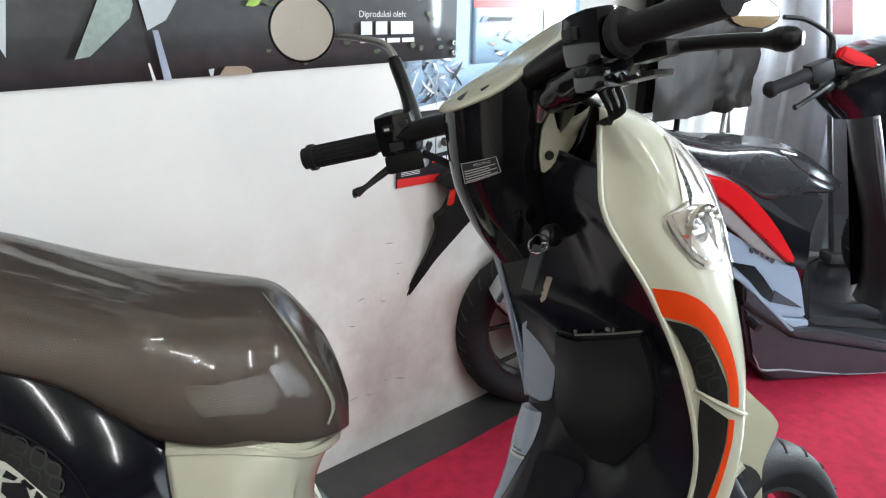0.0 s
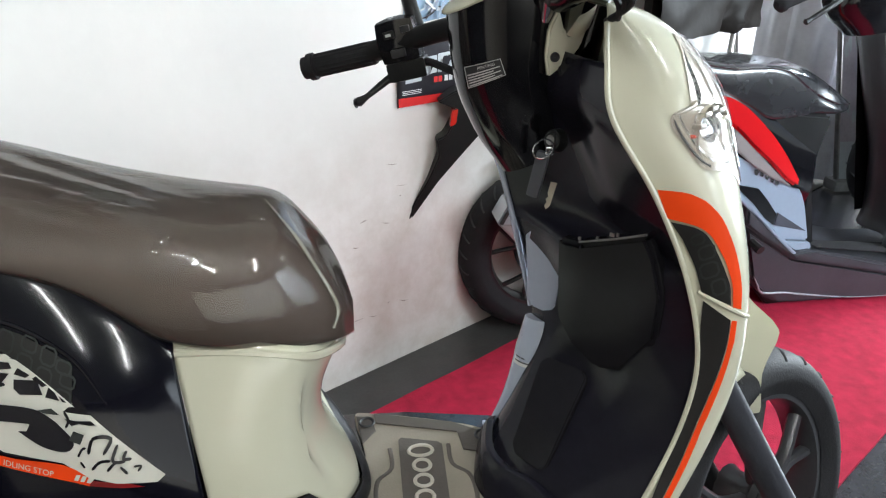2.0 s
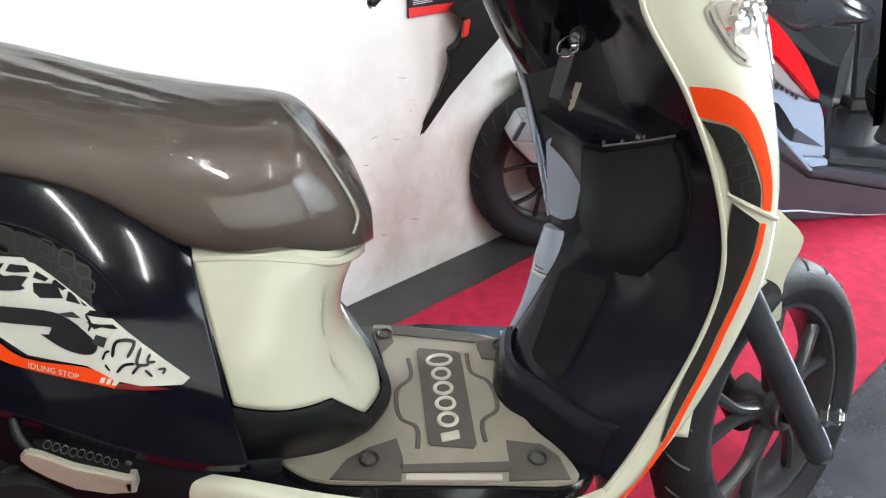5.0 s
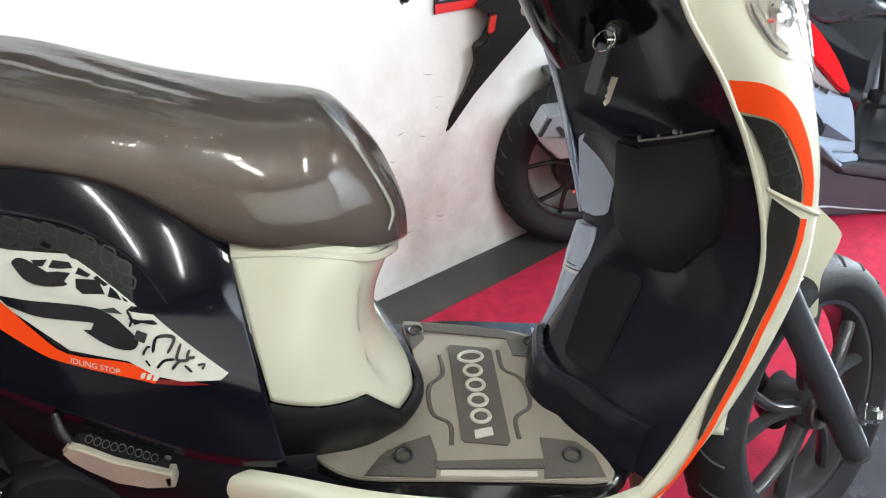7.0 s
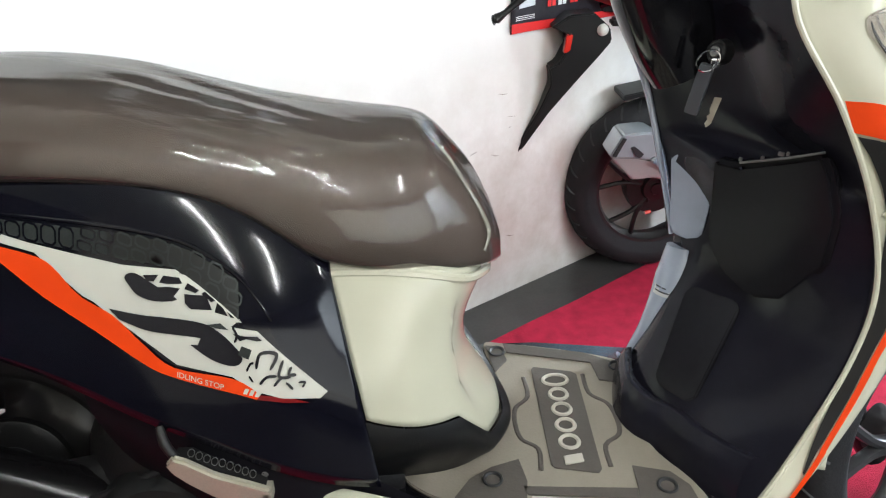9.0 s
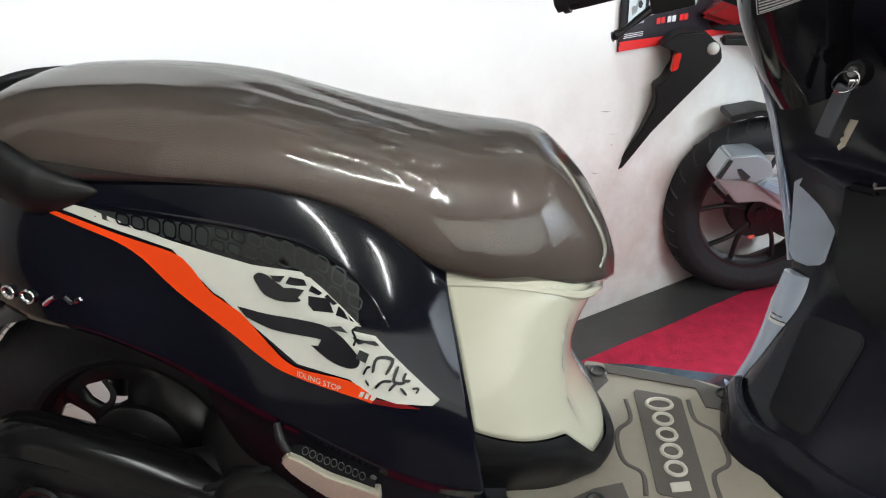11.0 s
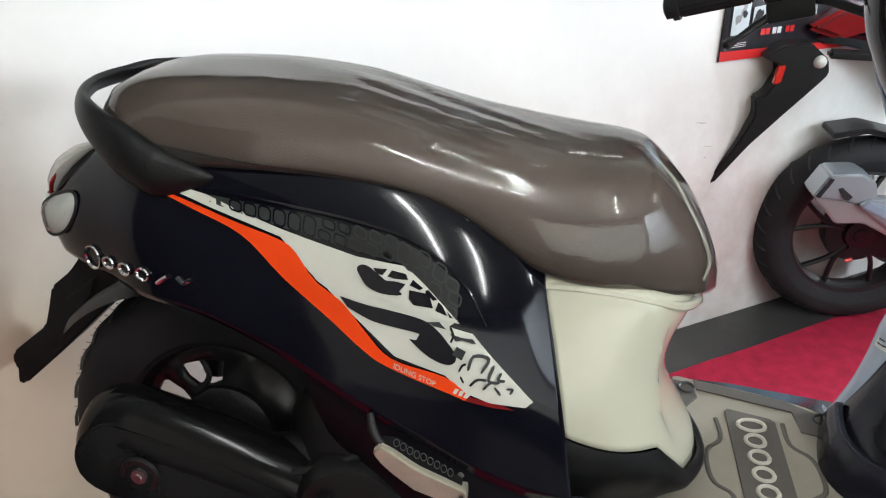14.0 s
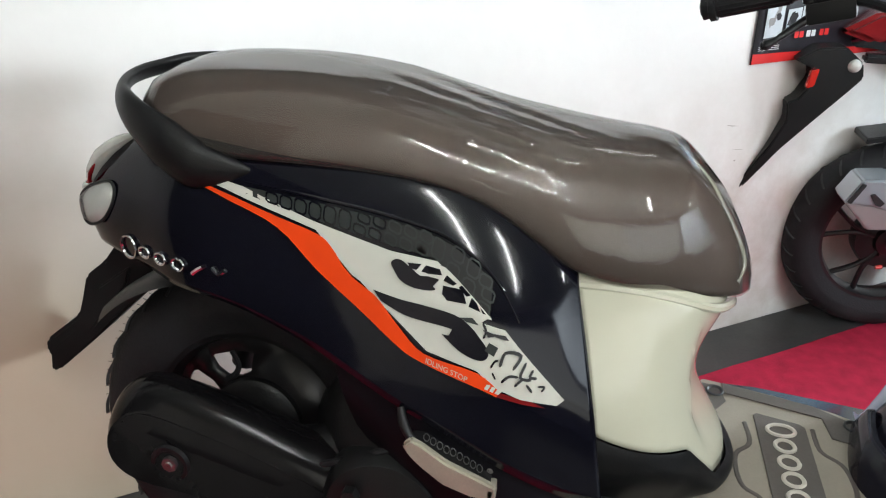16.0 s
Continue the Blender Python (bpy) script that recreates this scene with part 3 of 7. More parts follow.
inlay("centre_inlay", [(-0.014, 0.128), (0.043, 0.112), (0.050, 0.105), (0.042, -0.094), (0.036, -0.101), (-0.020, -0.088), (-0.024, -0.082), (-0.019, 0.122)], MATDARK)
inlay("corner_inlay", [(-0.158, -0.130), (-0.135, -0.098), (-0.105, -0.080), (-0.066, -0.068), (-0.060, -0.108), (-0.066, -0.145)], MATDARK)
inlay("corner_inlay", [(0.083, -0.091), (0.130, -0.105), (0.148, -0.130), (0.152, -0.170), (0.072, -0.163), (0.080, -0.132)], MATDARK)
inlay("corner_inlay", [(-0.053, 0.170), (-0.055, 0.196), (0.074, 0.159), (0.130, 0.121), (0.112, 0.079), (0.082, 0.088), (0.079, 0.132)], MATDARK)
inlay("corner_inlay", [(-0.085, 0.192), (-0.060, 0.186), (-0.054, 0.150), (-0.077, 0.120)], MATDARK)
inlay("edge_band", [(-0.068, -0.116), (0.080, -0.130), (0.076, -0.147), (-0.062, -0.131)], MATDARK)
inlay("edge_inlay", [(-0.060, -0.143), (0.064, -0.160), (0.066, -0.150), (-0.058, -0.133)], MATTEXT)
for sgn, xx in ((-1, -0.034), (1, 0.060)):
    pts = [(xx, 0.105, 0), (xx, 0.06, 0), (xx + 0.022 * sgn, 0.035, 0), (xx + 0.027 * sgn, 0.0, 0), (xx + 0.022 * sgn, -0.03, 0), (xx - 0.002, -0.05, 0), (xx - 0.005, -0.09, 0)]
    part("groove_line", tube([Vector((a, b, MATZ + 0.001)) for a, b, c in pts], 0.0035, 6, 4, flat=0.5), MATDARK, mat_ob)
for hx, hy in ((-0.105, -0.103), (0.118, -0.130), (0.118, 0.118), (-0.068, 0.172)):
    part("screw_recess", lathe([(0.0001, -0.0005), (0.009, 0.0), (0.011, 0.003), (0.013, 0.003), (0.014, 0.001)], pose(hx, hy, MATZ + 0.0032), 20), INK, mat_ob)
# pale shapes on the mat's centre, six in a row across it
for k in range(6):
    yy = 0.092 - 0.0335 * k
    xx = 0.014 - 0.0012 * k
    w = 0.019 if k == 0 else 0.013
    if k < 5:
        ring = [Vector((xx + w * math.cos(a), yy + 0.0125 * math.sin(a), MATZ + 0.0035)) for a in [2 * math.pi * q / 12 for q in range(13)]]
        part("pale_shape", tube(ring, 0.0030, 6, 2), MATTEXT, mat_ob)
    else:
        inlay("pale_shape", [(xx - w, yy - 0.010), (xx + w, yy - 0.006), (xx + w, yy + 0.010), (xx - w, yy + 0.006)], MATTEXT, MATZ + 0.0032)

# cream lower side skirt
sk = []
for x, yt, zt in ((-0.335, -0.155, 0.345), (-0.25, -0.182, 0.345), (-0.15, -0.192, 0.315), (-0.05, -0.196, 0.292), (0.08, -0.200, 0.276), (0.14, -0.198, 0.266), (0.195, -0.188, 0.272)):
    sk.append([Vector((x, yt + 0.012, zt)), Vector((x, yt - 0.004, zt - 0.004)), Vector((x, yt - 0.010, zt - 0.03)), Vector((x, yt + 0.004, zt - 0.075)), Vector((x, yt + 0.05, zt - 0.11))])
part("side_skirt", skin(smooth_rows(sk, 4, 5)), CREAM, scooter)
sk2 = [[Vector((p.x, -0.01 - p.y, p.z - 0.035)) for p in r] for r in sk]
part("side_skirt", skin(smooth_rows(sk2, 4, 5)), CREAM, scooter)

# leg shield: rows from the top down: z, right edge (x, y), then inner points to the left edge
SHIELD = [(0.900, (0.226, -0.108), (0.212, -0.060), (0.200, 0.000), (0.185, 0.050), (0.170, 0.085)),
          (0.850, (0.229, -0.118), (0.210, -0.060), (0.190, 0.010), (0.160, 0.070), (0.125, 0.125)),
          (0.800, (0.254, -0.128), (0.232, -0.060), (0.215, 0.010), (0.170, 0.080), (0.118, 0.138)),
          (0.720, (0.302, -0.134), (0.270, -0.060), (0.245, 0.010), (0.200, 0.085), (0.150, 0.140)),
          (0.660, (0.328, -0.137), (0.300, -0.060), (0.265, 0.010), (0.215, 0.085), (0.168, 0.140)),
          (0.635, (0.338, -0.140), (0.275, -0.055), (0.225, 0.010), (0.200, 0.085), (0.176, 0.140)),
          (0.550, (0.345, -0.145), (0.286, -0.060), (0.250, 0.010), (0.222, 0.090), (0.196, 0.140)),
          (0.470, (0.327, -0.150), (0.288, -0.070), (0.262, 0.000), (0.215, 0.080), (0.205, 0.140)),
          (0.380, (0.281, -0.156), (0.241, -0.090), (0.205, -0.020), (0.165, 0.070), (0.188, 0.140)),
          (0.310, (0.236, -0.164), (0.184, -0.110), (0.138, -0.030), (0.118, 0.060), (0.150, 0.140)),
          (0.275, (0.208, -0.172), (0.172, -0.120), (0.126, -0.040), (0.110, 0.060), (0.140, 0.140))]
rows = [[L(x, y, z) for x, y in pts] for z, *pts in SHIELD]
ob = part("inner_leg_shield", skin(smooth_rows(rows, 8, 5)), SHIELDMAT, scooter, "blue-black moulded inner leg shield")
ob.modifiers.new("thick", "SOLIDIFY").thickness = 0.003

FRONT = [(0.966, (0.229, -0.098), (0.233, -0.090), (0.243, -0.050), (0.245, 0.020)),
         (0.945, (0.227, -0.101), (0.259, -0.104), (0.308, -0.050), (0.317, 0.030)),
         (0.900, (0.226, -0.109), (0.292, -0.122), (0.365, -0.050), (0.377, 0.040)),
         (0.840, (0.231, -0.121), (0.319, -0.136), (0.402, -0.055), (0.410, 0.040)),
         (0.750, (0.285, -0.132), (0.359, -0.148), (0.427, -0.062), (0.440, 0.040)),
         (0.650, (0.328, -0.138), (0.393, -0.153), (0.443, -0.068), (0.458, 0.040)),
         (0.550, (0.345, -0.145), (0.395, -0.156), (0.437, -0.075), (0.449, 0.030)),
         (0.460, (0.323, -0.150), (0.367, -0.158), (0.412, -0.080), (0.423, 0.030)),
         (0.360, (0.269, -0.158), (0.314, -0.162), (0.366, -0.085), (0.382, 0.030)),
         (0.290, (0.220, -0.167), (0.261, -0.168), (0.312, -0.090), (0.329, 0.030)),
         (0.230, (0.162, -0.175), (0.209, -0.174), (0.265, -0.100), (0.279, 0.030)),
         (0.180, (0.110, -0.170), (0.157, -0.168), (0.218, -0.100), (0.227, 0.030))]
rows = []
for z, *p in FRONT:
    if z > 0.5:
        left = [L(p[2][0] - 0.01, 0.10, z), L(p[1][0] - 0.06, 0.16, z), L(p[0][0] - 0.10, 0.145, z)]
    else:
        left = [L(p[2][0] - 0.06, 0.10, z), L(p[1][0] - 0.06, 0.135, z), L(p[0][0] - 0.035, 0.130, z)]
    rows.append([L(x, y, z) for x, y in p] + left)
FRONTROWS = smooth_rows(rows, 7, 6)
front_ob = part("front_cover", skin(FRONTROWS), CREAM, scooter, "cream front cover with orange and charcoal decals")
shell(front_ob, 0.003)
part("edge_piping", tube([L(x, y - 0.001, z) for z, (x, y), *_ in FRONT[1:]], 0.0036, 8, 6), CREAM, scooter)


# ---- decals, laid on the covers ----
from mathutils.bvhtree import BVHTree


def tree_of(rows):
    n = len(rows[0])
    vs = [p for r in rows for p in r]
    fs = [(i * n + j, i * n + j + 1, (i + 1) * n + j + 1, (i + 1) * n + j) for i in range(len(rows) - 1) for j in range(n - 1)]
    return BVHTree.FromPolygons(vs, fs)


BODYTREE, FRONTTREE = tree_of(BODYROWS), tree_of(FRONTROWS)


def on(tree, x, z, off):
    hit, nor, _, _ = tree.ray_cast(Vector((x, -0.6, z)), Vector((0, 1, 0)))
    if hit is None:
        hit, nor, _, _ = tree.find_nearest(Vector((x, -0.15, z)))
    if nor.y > 0:
        nor = -nor
    return hit + nor * off


def decal(name, pts, material, parent, tree, off=0.0012, cuts=3, rnd=1):
    bm = bmesh.new()
    o = spline([(a, b, 0) for a, b in pts], rnd, True) if rnd > 1 else [Vector((a, b, 0)) for a, b in pts]
    bm.faces.new([bm.verts.new((p.x, 0, p.y)) for p in o])
    bmesh.ops.triangulate(bm, faces=bm.faces[:])
    for _ in range(cuts):
        long = [e for e in bm.edges if e.calc_length() > 0.012]
        if long:
            bmesh.ops.subdivide_edges(bm, edges=long, cuts=1)
            bmesh.ops.triangulate(bm, faces=bm.faces[:])
    for v in bm.verts:
        v.co = on(tree, v.co.x, v.co.z, off)
    return part(name, bm, material, parent, "", 60)


def sp(pts):
    """The same outline, rounded."""
    return [(q.x, q.y) for q in spline([(a, b, 0) for a, b in pts], 4)]


WHITE = [(-0.774, 0.697), (-0.695, 0.685), (-0.601, 0.657), (-0.504, 0.632), (-0.449, 0.624), (-0.384, 0.572), (-0.410, 0.571), (-0.367, 0.559), (-0.297, 0.484), (-0.305, 0.479), (-0.345, 0.487), (-0.372, 0.498), (-0.396, 0.516), (-0.454, 0.532),
         (-0.481, 0.554), (-0.518, 0.583), (-0.530, 0.595), (-0.548, 0.605), (-0.574, 0.633), (-0.596, 0.648), (-0.643, 0.661), (-0.718, 0.680), (-0.781, 0.694)]
ORNG = [(-0.801, 0.692), (-0.717, 0.676), (-0.642, 0.657), (-0.594, 0.644), (-0.575, 0.632), (-0.553, 0.607), (-0.531, 0.593), (-0.514, 0.582), (-0.488, 0.555), (-0.457, 0.529), (-0.395, 0.514), (-0.368, 0.4945),
        (-0.372, 0.4890), (-0.390, 0.496), (-0.463, 0.520), (-0.491, 0.535), (-0.533, 0.566), (-0.591, 0.606), (-0.645, 0.647), (-0.716, 0.670), (-0.797, 0.690)]
decal("white_decal", WHITE, DECALWHITE, body_ob, BODYTREE, 0.002)
decal("orange_stripe", sp(ORNG[:12]) + sp(ORNG[12:]), ORANGE, body_ob, BODYTREE, 0.0026)
decal("dark_swoosh", sp([(-0.5206, 0.5916), (-0.4879, 0.5842), (-0.4576, 0.5798), (-0.4235, 0.5726), (-0.4065, 0.5628), (-0.3939, 0.5510), (-0.3836, 0.5371), (-0.3867, 0.5291), (-0.3966, 0.5280), (-0.4114, 0.5332), (-0.4241, 0.5413), (-0.4375, 0.5524)]) + sp([(-0.4076, 0.5492), (-0.4258, 0.5580), (-0.4536, 0.5630), (-0.4796, 0.5677), (-0.4969, 0.5742), (-0.5108, 0.5807)]), NAVY, body_ob, BODYTREE, 0.0034)
decal("orange_fade", [(-0.3760, 0.4960), (-0.3334, 0.4845), (-0.3169, 0.4769), (-0.3396, 0.4810), (-0.3714, 0.4886)], DARKRED, body_ob, BODYTREE, 0.0016, 2)

def cell_frame(cx, cz, w, h, lean, t, tree, material, parent, off, turn=0.0):
    """A rounded four-sided outline, as in a giraffe-skin print."""
    bm = bmesh.new()
    ang = [(-1, -0.6), (-0.6, -1), (0.6, -1), (1, -0.6), (1, 0.6), (0.6, 1), (-0.6, 1), (-1, 0.6)]
    c, s = math.cos(turn), math.sin(turn)

    def put(a, b):
        a += lean * b
        return on(tree, cx + (a * c - b * s), cz + (a * s + b * c), off)
    outer = [bm.verts.new(put(a * w, b * h)) for a, b in ang]
    inner = [bm.verts.new(put(a * (w - t), b * (h - t))) for a, b in ang]
    for i in range(len(ang)):
        k = (i + 1) % len(ang)
        bm.faces.new((outer[i], outer[k], inner[k], inner[i]))
    return part("print_cell", bm, material, parent, "", 60)


def stroke(pts, width, material, parent, tree, off):
    """A printed line of even width with tapered ends."""
    path = spline([(a, b, 0) for a, b in pts], 4)
    bm = bmesh.new()
    rows = []
    for i, p in enumerate(path):
        d = (path[min(i + 1, len(path) - 1)] - path[max(i - 1, 0)]).normalized()
        w = width * (0.45 if i in (0, len(path) - 1) else 1) / 2
        rows.append([on(tree, p.x - d.y * w * k, p.y + d.x * w * k, off) for k in (-1, 1)])
    return part("print_line", skin(rows, bm=bm), material, parent, "", 60)


# white net with black cells in the upper swoosh, open black lines in the lower point
decal("white_net", [(-0.4922, 0.6257), (-0.4880, 0.6285), (-0.4623, 0.6245), (-0.4388, 0.6180), (-0.4238, 0.6066), (-0.4020, 0.5880), (-0.3820, 0.5690), (-0.4235, 0.5768), (-0.4576, 0.5860), (-0.4756, 0.5955)], DECALWHITE, body_ob, BODYTREE, 0.0036, 2)
for rnd, cell in ((3, [(-0.5016, 0.6202), (-0.4965, 0.6242), (-0.4879, 0.6226), (-0.4749, 0.6144), (-0.4600, 0.6045), (-0.4480, 0.5963), (-0.4704, 0.5965), (-0.4877, 0.6026), (-0.4963, 0.6117)]),
                  (1, [(-0.4827, 0.6215), (-0.4664, 0.6205), (-0.4714, 0.6147), (-0.4783, 0.6159)]), (1, [(-0.4613, 0.6195), (-0.4451, 0.6163), (-0.4420, 0.6105), (-0.4577, 0.6115), (-0.4658, 0.6135)]),
                  (1, [(-0.4684, 0.6093), (-0.4568, 0.6091), (-0.4445, 0.6066), (-0.4503, 0.6005), (-0.4545, 0.5960), (-0.4618, 0.6002)]), (1, [(-0.4365, 0.6108), (-0.4248, 0.6030), (-0.4285, 0.6010), (-0.4400, 0.6056)]),
                  (1, [(-0.4400, 0.6010), (-0.4177, 0.5977), (-0.4121, 0.5838), (-0.4340, 0.5867), (-0.4400, 0.5925)]), (1, [(-0.4190, 0.6015), (-0.4080, 0.5922), (-0.4126, 0.5911), (-0.4225, 0.5998)]),
                  (1, [(-0.4067, 0.5902), (-0.4010, 0.5851), (-0.3958, 0.5764), (-0.4096, 0.5815)]), (1, [(-0.3968, 0.5812), (-0.3893, 0.5742), (-0.3935, 0.5752)])):
    decal("print_cell", cell, NAVY, body_ob, BODYTREE, 0.0046, 1, rnd)
# open black cells and lines in the lower point
for tone, cell in ((DECALLIGHT, [(-0.4184, 0.5706), (-0.4044, 0.5710), (-0.3960, 0.5636), (-0.4108, 0.5667)]),
                   (NAVY, [(-0.3920, 0.5600), (-0.3800, 0.5560), (-0.3667, 0.5540), (-0.3620, 0.5490), (-0.3671, 0.5495), (-0.3780, 0.5530), (-0.3850, 0.5520)]), (DECALLIGHT, [(-0.3834, 0.5472), (-0.3730, 0.5421), (-0.3773, 0.5329), (-0.3882, 0.5387)])):
    decal("print_cell", cell, tone, body_ob, BODYTREE, 0.0036, 1)
for wd, pts in ((2.6, [(-0.3920, 0.5660), (-0.3880, 0.5580), (-0.3905, 0.5510)]), (3.4, [(-0.3699, 0.5225), (-0.3647, 0.5370), (-0.3481, 0.5335), (-0.3557, 0.5195)]), (3.2, [(-0.3419, 0.5266), (-0.3471, 0.5114), (-0.3350, 0.5083)]), (3.0, [(-0.3338, 0.5185), (-0.3366, 0.5114), (-0.3292, 0.5094)]),
                (3.0, [(-0.3674, 0.5059), (-0.3596, 0.5125), (-0.3491, 0.5120)]), (3.0, [(-0.3527, 0.5021), (-0.3450, 0.5090), (-0.3379, 0.5080)]), (2.6, [(-0.3401, 0.5039), (-0.3335, 0.4952)]), (2.4, [(-0.3274, 0.5010), (-0.3205, 0.5000), (-0.3235, 0.4953)]),
                (2.4, [(-0.3800, 0.5210), (-0.3760, 0.5280), (-0.3720, 0.5290)]), (2.2, [(-0.3740, 0.5090), (-0.3780, 0.5160)])):
    stroke(pts, wd * 0.001, NAVY, body_ob, BODYTREE, 0.0036)
# grey-green print between the white decal and the crease, with dark cells on it
CREASE = [(-0.70, 0.6905), (-0.652, 0.686), (-0.60, 0.680), (-0.525, 0.669), (-0.47, 0.657), (-0.438, 0.646), (-0.405, 0.626), (-0.377, 0.602), (-0.352, 0.565)]


def rim_z(x):
    return 0.657 - 0.217 * (x + 0.601) if x < -0.449 else 0.624 - 0.92 * (x + 0.449)


def crease_z(x):
    for (a, za), (b, zb) in zip(CREASE, CREASE[1:]):
        if x <= b:
            return za + (zb - za) * (x - a) / (b - a)
    return CREASE[-1][1]


for x0, x1, m_ in ((-0.690, -0.52, DECALLIGHT), (-0.52, -0.385, DECALGREY)):
    xs = [x0 + (x1 - x0) * i / 8 for i in range(9)]
    decal("grey_print", [(x, crease_z(x) - 0.0045) for x in xs] + [(x, min(crease_z(x) - 0.006, rim_z(x) + 0.0015)) for x in xs[::-1]], m_, body_ob, BODYTREE, 0.002, 4)
for i in range(15):
    x = -0.655 + 0.0187 * i
    tall = crease_z(x) - 0.004 - rim_z(x) - 0.001
    n = max(1, round(tall / 0.0145))
    for r in range(n):
        h = tall / n
        if h > 0.007:
            cell_frame(x + 0.004 * (r % 2), rim_z(x) + 0.001 + h * (r + 0.5), 0.0086, h * 0.46, -0.3, 0.0019, BODYTREE, NAVY if x < -0.52 else DECALLIGHT, body_ob, 0.003, -0.2 - 0.3 * i / 14)
part("body_crease", tube([on(BODYTREE, x, z, 0.0005) for x, z in CREASE], [0.0008, 0.002, 0.0024, 0.0026, 0.0026, 0.0026, 0.0024, 0.002, 0.0008], 8, 5), NAVY, body_ob)


def lettering(text, material, parent, place, size, depth=0.0006, name="lettering"):
    """Words in the built-in font; place(a, b) sets a point of the text's plane in space."""
    cu = bpy.data.curves.new("words", "FONT")
    cu.body, cu.size, cu.align_x = text, size, "LEFT"
    tmp = new("words", cu)
    bpy.context.view_layer.update()
    me = bpy.data.meshes.new_from_object(tmp)
    bpy.data.objects.remove(tmp)
    for v in me.vertices:
        v.co = place(v.co.x, v.co.y)
    me.materials.append(material)
    ob = new(name, me)
    ob.parent = parent
    return ob


lettering("IDLING STOP", DECALWHITE, body_ob, lambda a, b: on(BODYTREE, -0.455 + a * 0.94 - b * -0.15, 0.5195 - a * 0.31 + b * 0.95, 0.0036), 0.0088)
for k in range(3):
    decal("small_mark", [(-0.386 + 0.006 * k, 0.4975 - 0.002 * k), (-0.382 + 0.006 * k, 0.4965 - 0.002 * k), (-0.379 + 0.006 * k + 0.003 * (k == 2), 0.502 - 0.002 * k), (-0.383 + 0.006 * k, 0.503 - 0.002 * k)], DECALWHITE, body_ob, BODYTREE, 0.0036, 0)
# raised chrome badge at the tail: six plain shapes in a row
for k in range(6):
    bx, bz = -0.888 + 0.0325 * k, 0.579 + 0.0008 * k
    w, h = (0.016, 0.017) if k == 0 else (0.011, 0.0075)
    if k < 4:
        ring = [on(BODYTREE, bx + w * math.cos(a) * 0.9 + 0.2 * h * math.sin(a), bz + h * math.sin(a), 0.002) for a in [2 * math.pi * q / 14 for q in range(15)]]
        part("badge_shape", tube(ring, 0.0027, 6, 2, flat=0.6), CHROME, body_ob)
    else:
        part("badge_shape", tube([on(BODYTREE, bx - w * 0.8, bz - h * (0.9 if k == 4 else -0.8), 0.002), on(BODYTREE, bx, bz, 0.002), on(BODYTREE, bx + w * 0.8, bz + h * 0.7, 0.002)], 0.0029, 6, 4), CHROME, body_ob)

# front cover decals
decal("orange_stripe", sp([(0.285, 0.761), (0.321, 0.759), (0.352, 0.739), (0.376, 0.697), (0.388, 0.653), (0.389, 0.620)]) + sp([(0.379, 0.623), (0.376, 0.653), (0.360, 0.691), (0.338, 0.718), (0.299, 0.727)]), ORANGE, front_ob, FRONTTREE, 0.0030)
LOW_OUT = [(0.385, 0.606), (0.381, 0.568), (0.367, 0.515), (0.334, 0.432), (0.308, 0.379), (0.278, 0.324), (0.239, 0.273), (0.200, 0.244)]
LOW_IN = [(0.197, 0.245), (0.235, 0.275), (0.273, 0.327), (0.302, 0.381), (0.328, 0.434), (0.361, 0.517), (0.375, 0.568), (0.379, 0.607)]
decal("orange_stripe", sp(LOW_OUT) + sp(LOW_IN), ORANGE, front_ob, FRONTTREE, 0.0036, 5)
decal("charcoal_decal", sp([(0.303, 0.723), (0.337, 0.716), (0.357, 0.689), (0.373, 0.653), (0.377, 0.625)]) + sp([(0.344, 0.639), (0.335, 0.669), (0.318, 0.703)]), DECALGREY, front_ob, FRONTTREE, 0.0030, 5)
decal("charcoal_decal", sp([(x - 0.001, z) for x, z in LOW_IN[2:][::-1]]) + sp([(0.271, 0.330), (0.286, 0.372), (0.309, 0.425), (0.329, 0.475), (0.345, 0.525), (0.351, 0.565), (0.351, 0.595), (0.347, 0.628)]), DECALGREY, front_ob, FRONTTREE, 0.0030, 5)
for cx, cz, w, h in ((0.345, 0.690, 0.010, 0.009), (0.334, 0.705, 0.008, 0.007), (0.350, 0.668, 0.011, 0.010), (0.362, 0.648, 0.009, 0.010)):
    cell_frame(cx, cz, w, h, 0.2, 0.0026, FRONTTREE, DECALLIGHT, front_ob, 0.0042, 0.5)
part("joint_strip", tube([on(FRONTTREE, x, z, 0.001) for x, z in ((0.341, 0.638), (0.368, 0.625), (0.392, 0.613), (0.405, 0.606))], [0.003, 0.0034, 0.0034, 0.002], 8, 5), CREAM, front_ob)

# headlamp: chrome bowl, projector, clear bulging lens
LENSPTS = sp([(0.322, 0.928), (0.327, 0.910), (0.330, 0.887), (0.331, 0.866)]) + sp([(0.326, 0.857), (0.308, 0.853), (0.297, 0.848), (0.294, 0.841), (0.297, 0.831), (0.306, 0.819), (0.321, 0.801), (0.336, 0.787), (0.358, 0.781), (0.392, 0.768), (0.418, 0.745)]) + sp([(0.4225, 0.750), (0.421, 0.770), (0.416, 0.795), (0.408, 0.823), (0.400, 0.847), (0.389, 0.874), (0.372, 0.898), (0.348, 0.919)])
lamp_base = decal("headlamp", LENSPTS, HOUSING, scooter, FRONTTREE, 0.0014, 3)
lamp_base["label"] = "clear headlamp with chrome reflector"
lens = decal("lens", LENSPTS, LENS, lamp_base, FRONTTREE, 0.0036, 4)
cen = Vector((0.355, 0, 0.84))
